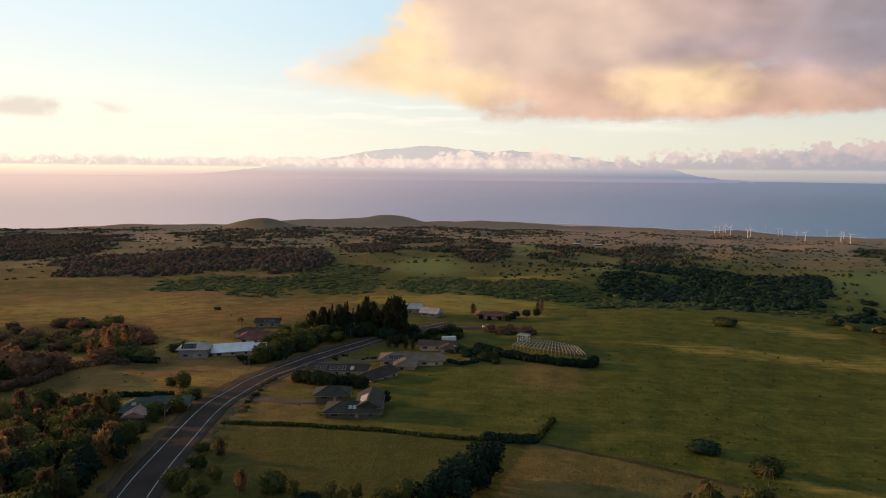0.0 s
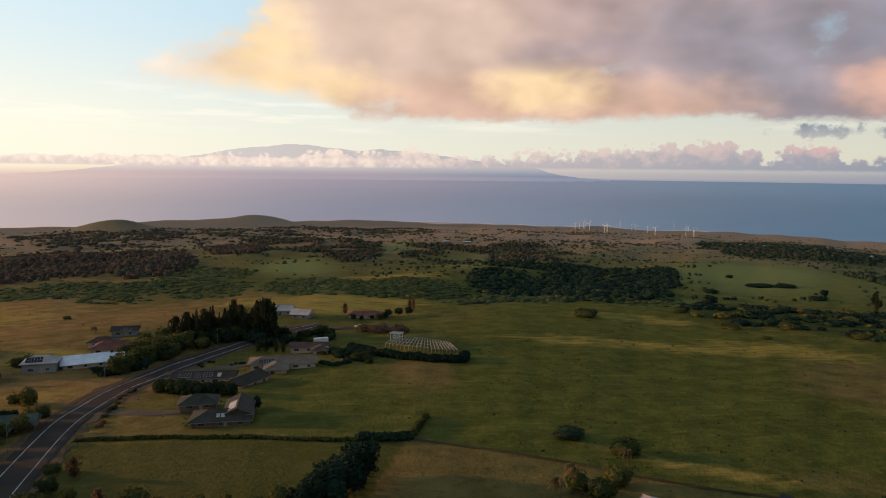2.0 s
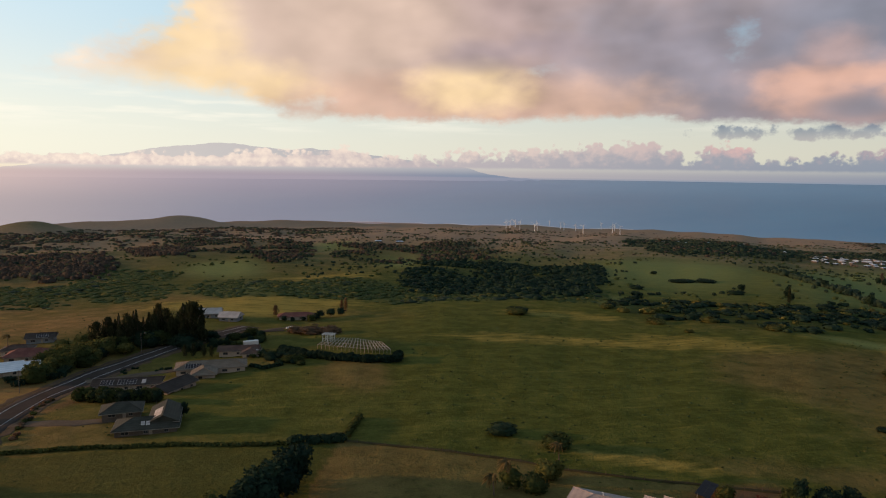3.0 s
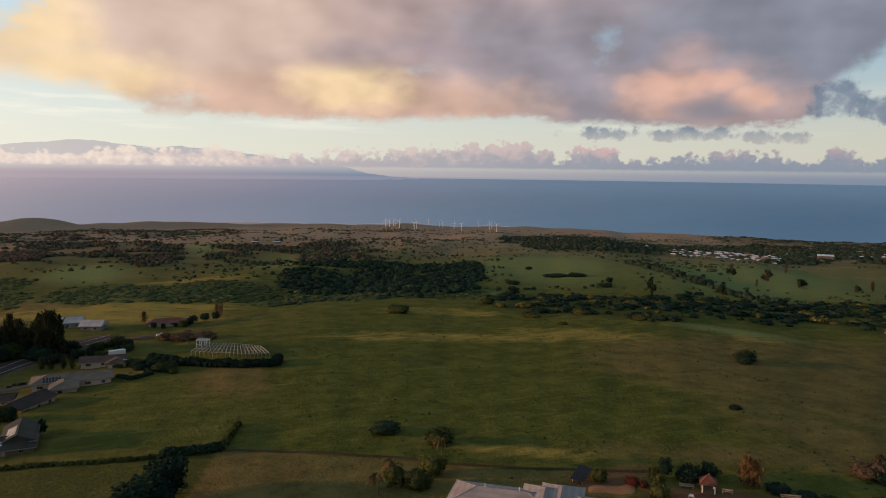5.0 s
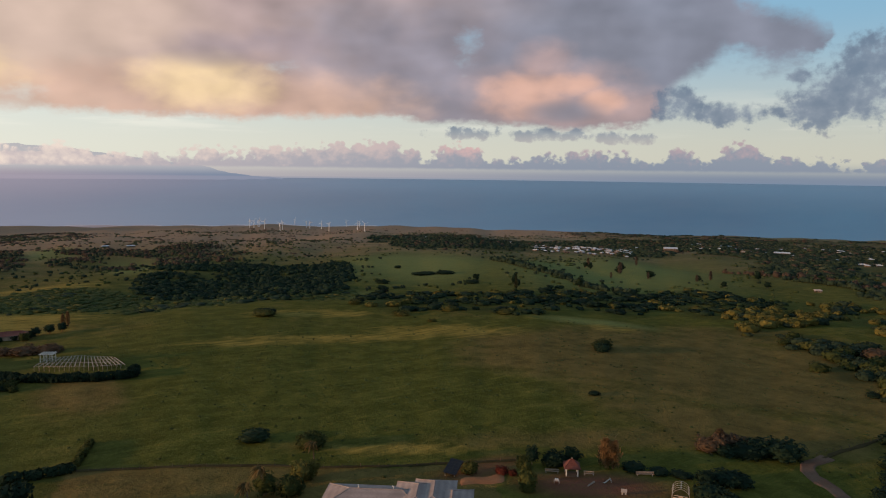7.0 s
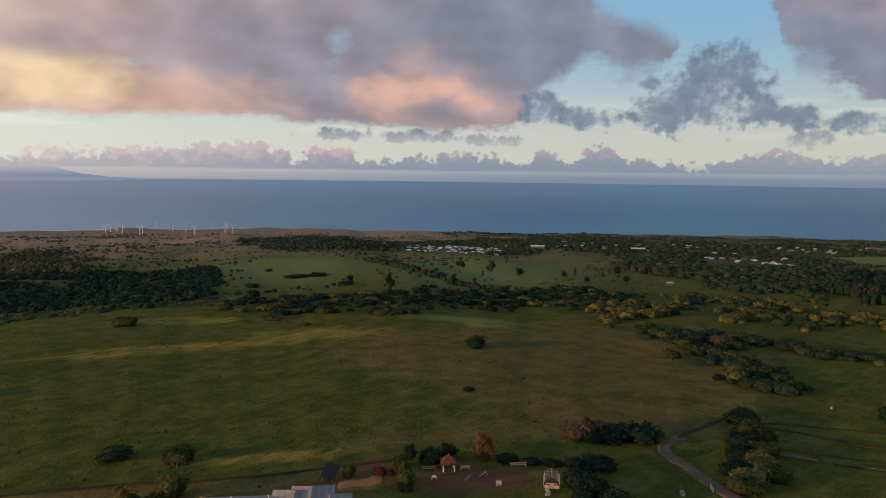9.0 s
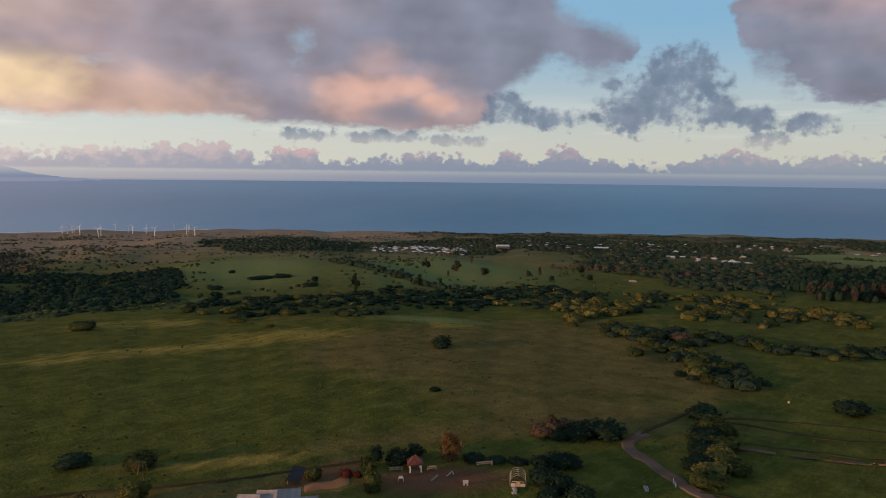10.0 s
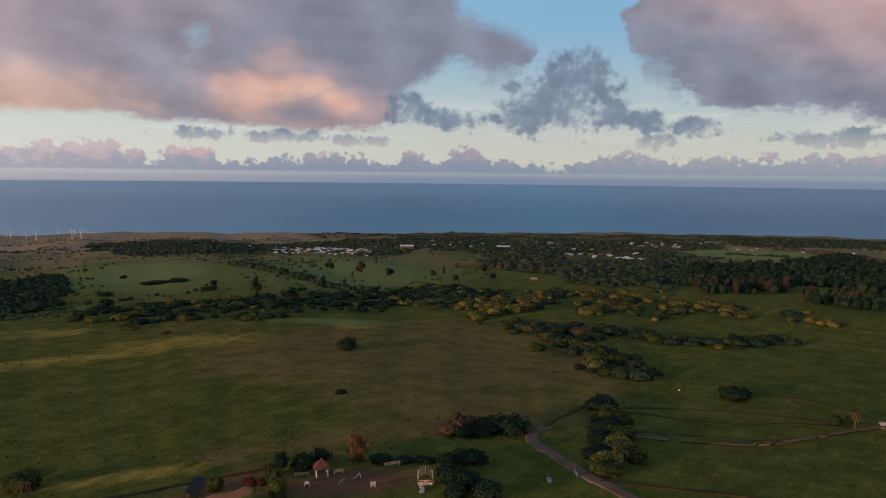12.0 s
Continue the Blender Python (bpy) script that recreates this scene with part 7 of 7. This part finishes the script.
for p, q in zip(pts, pts[1:]):
    s.slab([p + V((0, -0.3, 0)), q + V((0, -0.3, 0)), q + V((0, 0.3, 0)), p + V((0, 0.3, 0))], 0.07)
part("chute", s, MAT_BEAM, sl)
for b in (-0.3, 0.3):
    part("rail", Shape().tube((1.0, b, 1.7), (1.6, b, -0.1), 0.05, 0.05, 6), MAT_WHITE, sl)
for k in range(4):
    part("rung", Shape().tube((1.15 + 0.12 * k, -0.3, 1.3 - 0.36 * k), (1.15 + 0.12 * k, 0.3, 1.3 - 0.36 * k), 0.03, 0.03, 5), MAT_WHITE, sl)
box_thing("log", 129.2, 113.2, 15, [("timber", 0, 0, -0.05, 3.4, 0.35, 0.35, MAT_WOOD)], "weathered timber log lying on bare earth", "log")


def tunnel_frame(x, y, turn):
    """An arched greenhouse frame of white pipes with a boarded front."""
    ob = thing("greenhouse_frame", pose(x, y, float(height(x, y)), 0, 0, turn), "arched white pipe greenhouse frame without cover", "greenhouse")
    ob.scale = (0.82, 0.82, 0.9)
    for k in range(5):
        yy = -2.4 + 1.5 * k
        s = Shape()
        pts = [V((2.4 * math.cos(t), yy, 1.2 + 2.2 * math.sin(t))) for t in [math.pi * i / 10 for i in range(11)]]
        pts = [V((2.4, yy, -0.1))] + pts + [V((-2.4, yy, -0.1))]
        for p, q in zip(pts, pts[1:]):
            s.tube(p, q, 0.045, 0.045, 6)
        part("hoop", s, MAT_BEAM, ob, "white pipe hoop")
    for t in (0.15, 0.5, 0.85):
        a = math.pi * t
        part("purlin", Shape().tube((2.4 * math.cos(a), -2.4, 1.2 + 2.2 * math.sin(a)), (2.4 * math.cos(a), 3.6, 1.2 + 2.2 * math.sin(a)), 0.06, 0.06, 6), MAT_WHITE, ob)
    for bx, bz, sx, sz in ((-1.4, 0, 1.4, 1.1), (1.4, 0, 1.4, 1.1), (0, 1.5, 3.6, 0.16)):
        part("front_board", Shape().box(bx, -2.42, bz, sx, 0.1, sz), MAT_CREAM, ob, "cream board")
    part("door", Shape().box(0, -2.40, 0, 1.2, 0.06, 1.5), MAT_WOOD, ob)
    return ob


tunnel_frame(140.4, 95.6, -55)
for x, y, t in ((135.8, 93.2, 10), (136.8, 94.2, 60), (134.6, 92.6, -30)):
    box_thing("crate", x, y, t, [("body", 0, 0, -0.05, 1.1, 0.7, 0.4, MAT_BEAM), ("lid", 0, 0, 0.36, 1.16, 0.76, 0.06, MAT_BEAM)], "low white crate by the greenhouse frame", "crate", "crates")
# ground-mounted solar array
ar = thing("solar_array", pose(106.2, 139.2, float(height(106.2, 139.2)), 0, 0, 40), "dark ground-mounted solar array on a steel rack", "solar array")
for i in range(5):
    for j in range(2):
        part("solar_panel", Shape().slab([(-4.6 + 1.85 * i, -1.7 + 1.7 * j, 1.0 + 0.25 * j), (-2.82 + 1.85 * i, -1.7 + 1.7 * j, 1.0 + 0.25 * j),
                                          (-2.82 + 1.85 * i, -0.06 + 1.7 * j, 1.24 + 0.25 * j), (-4.6 + 1.85 * i, -0.06 + 1.7 * j, 1.24 + 0.25 * j)], 0.06), MAT_PANEL, ar)
for i in range(4):
    part("leg", Shape().box(-4.0 + 2.7 * i, 1.2, -0.3, 0.12, 0.12, 1.64), MAT_ALU, ar)
    part("leg", Shape().box(-4.0 + 2.7 * i, -1.2, -0.3, 0.12, 0.12, 1.3), MAT_ALU, ar)
# a ridge of bare earth beside the red shrubs
s, n = Shape(), 14
pts = [V((101.5, 130.0, 0)).lerp(V((116.5, 130.6, 0)), k / n) for k in range(n + 1)]
rows = []
for k, p in enumerate(pts):
    w, h = 3.2 * math.sin(math.pi * (k + 0.7) / (n + 1.4)) + 0.3, 0.45 * math.sin(math.pi * (k + 0.7) / (n + 1.4)) * (0.8 + 0.4 * rng.random())
    for q in range(9):
        o, e = (q - 4) / 4, 1.6 * math.sin(k * 0.5)
        rows.append((p.x, p.y + o * w + e, float(height(p.x, p.y + o * w + e)) - 0.1 + h * (math.cos(o * 1.5) ** 1.2 + 0.06 * rng.normal())))
faces = [(k * 9 + q, k * 9 + q + 1, k * 9 + q + 10, k * 9 + q + 9)[::-1] for k in range(n) for q in range(8)]
tagged(new("earth_mound", bulk("earth_mound", rows, faces, MAT_EARTH, smooth=True)), "low ridge of bare orange-brown earth", "mound")
box_thing("trough", 158.6, 70.4, 35, [("basin", 0, 0, 0.0, 2.2, 0.9, 0.55, MAT_CREAM), ("rim", 0, 0, 0.55, 2.3, 1.0, 0.06, MAT_BEAM), ("water", 0, 0, 0.612, 1.9, 0.6, 0.01, MAT_GLASS)], "pale concrete water trough beside the dirt track", "trough")
gate = thing("gate", pose(166.6, 66.6, float(height(166.6, 66.6)), 0, 0, 35), "weathered white field gate standing open by the track", "gate")
for gx in (-1.5, 1.5):
    part("gate_post", Shape().box(gx, 0, -0.3, 0.16, 0.16, 1.7), MAT_BEAM, gate)
for gz_ in (0.35, 0.7, 1.05):
    part("bar", Shape().box(0, 0, gz_, 2.9, 0.05, 0.09), MAT_WHITE, gate)
box_thing("rock", 280, 70, 10, [("stone", 0, 0, -0.2, 0.9, 0.7, 0.8, MAT_CREAM)], "pale boulder in the green field", "rock")

# first plants that found no place
for firsts in KINDS.values():
    for ob in firsts:
        if ob not in USED:
            for o in (*ob.children_recursive, ob):
                bpy.data.objects.remove(o)
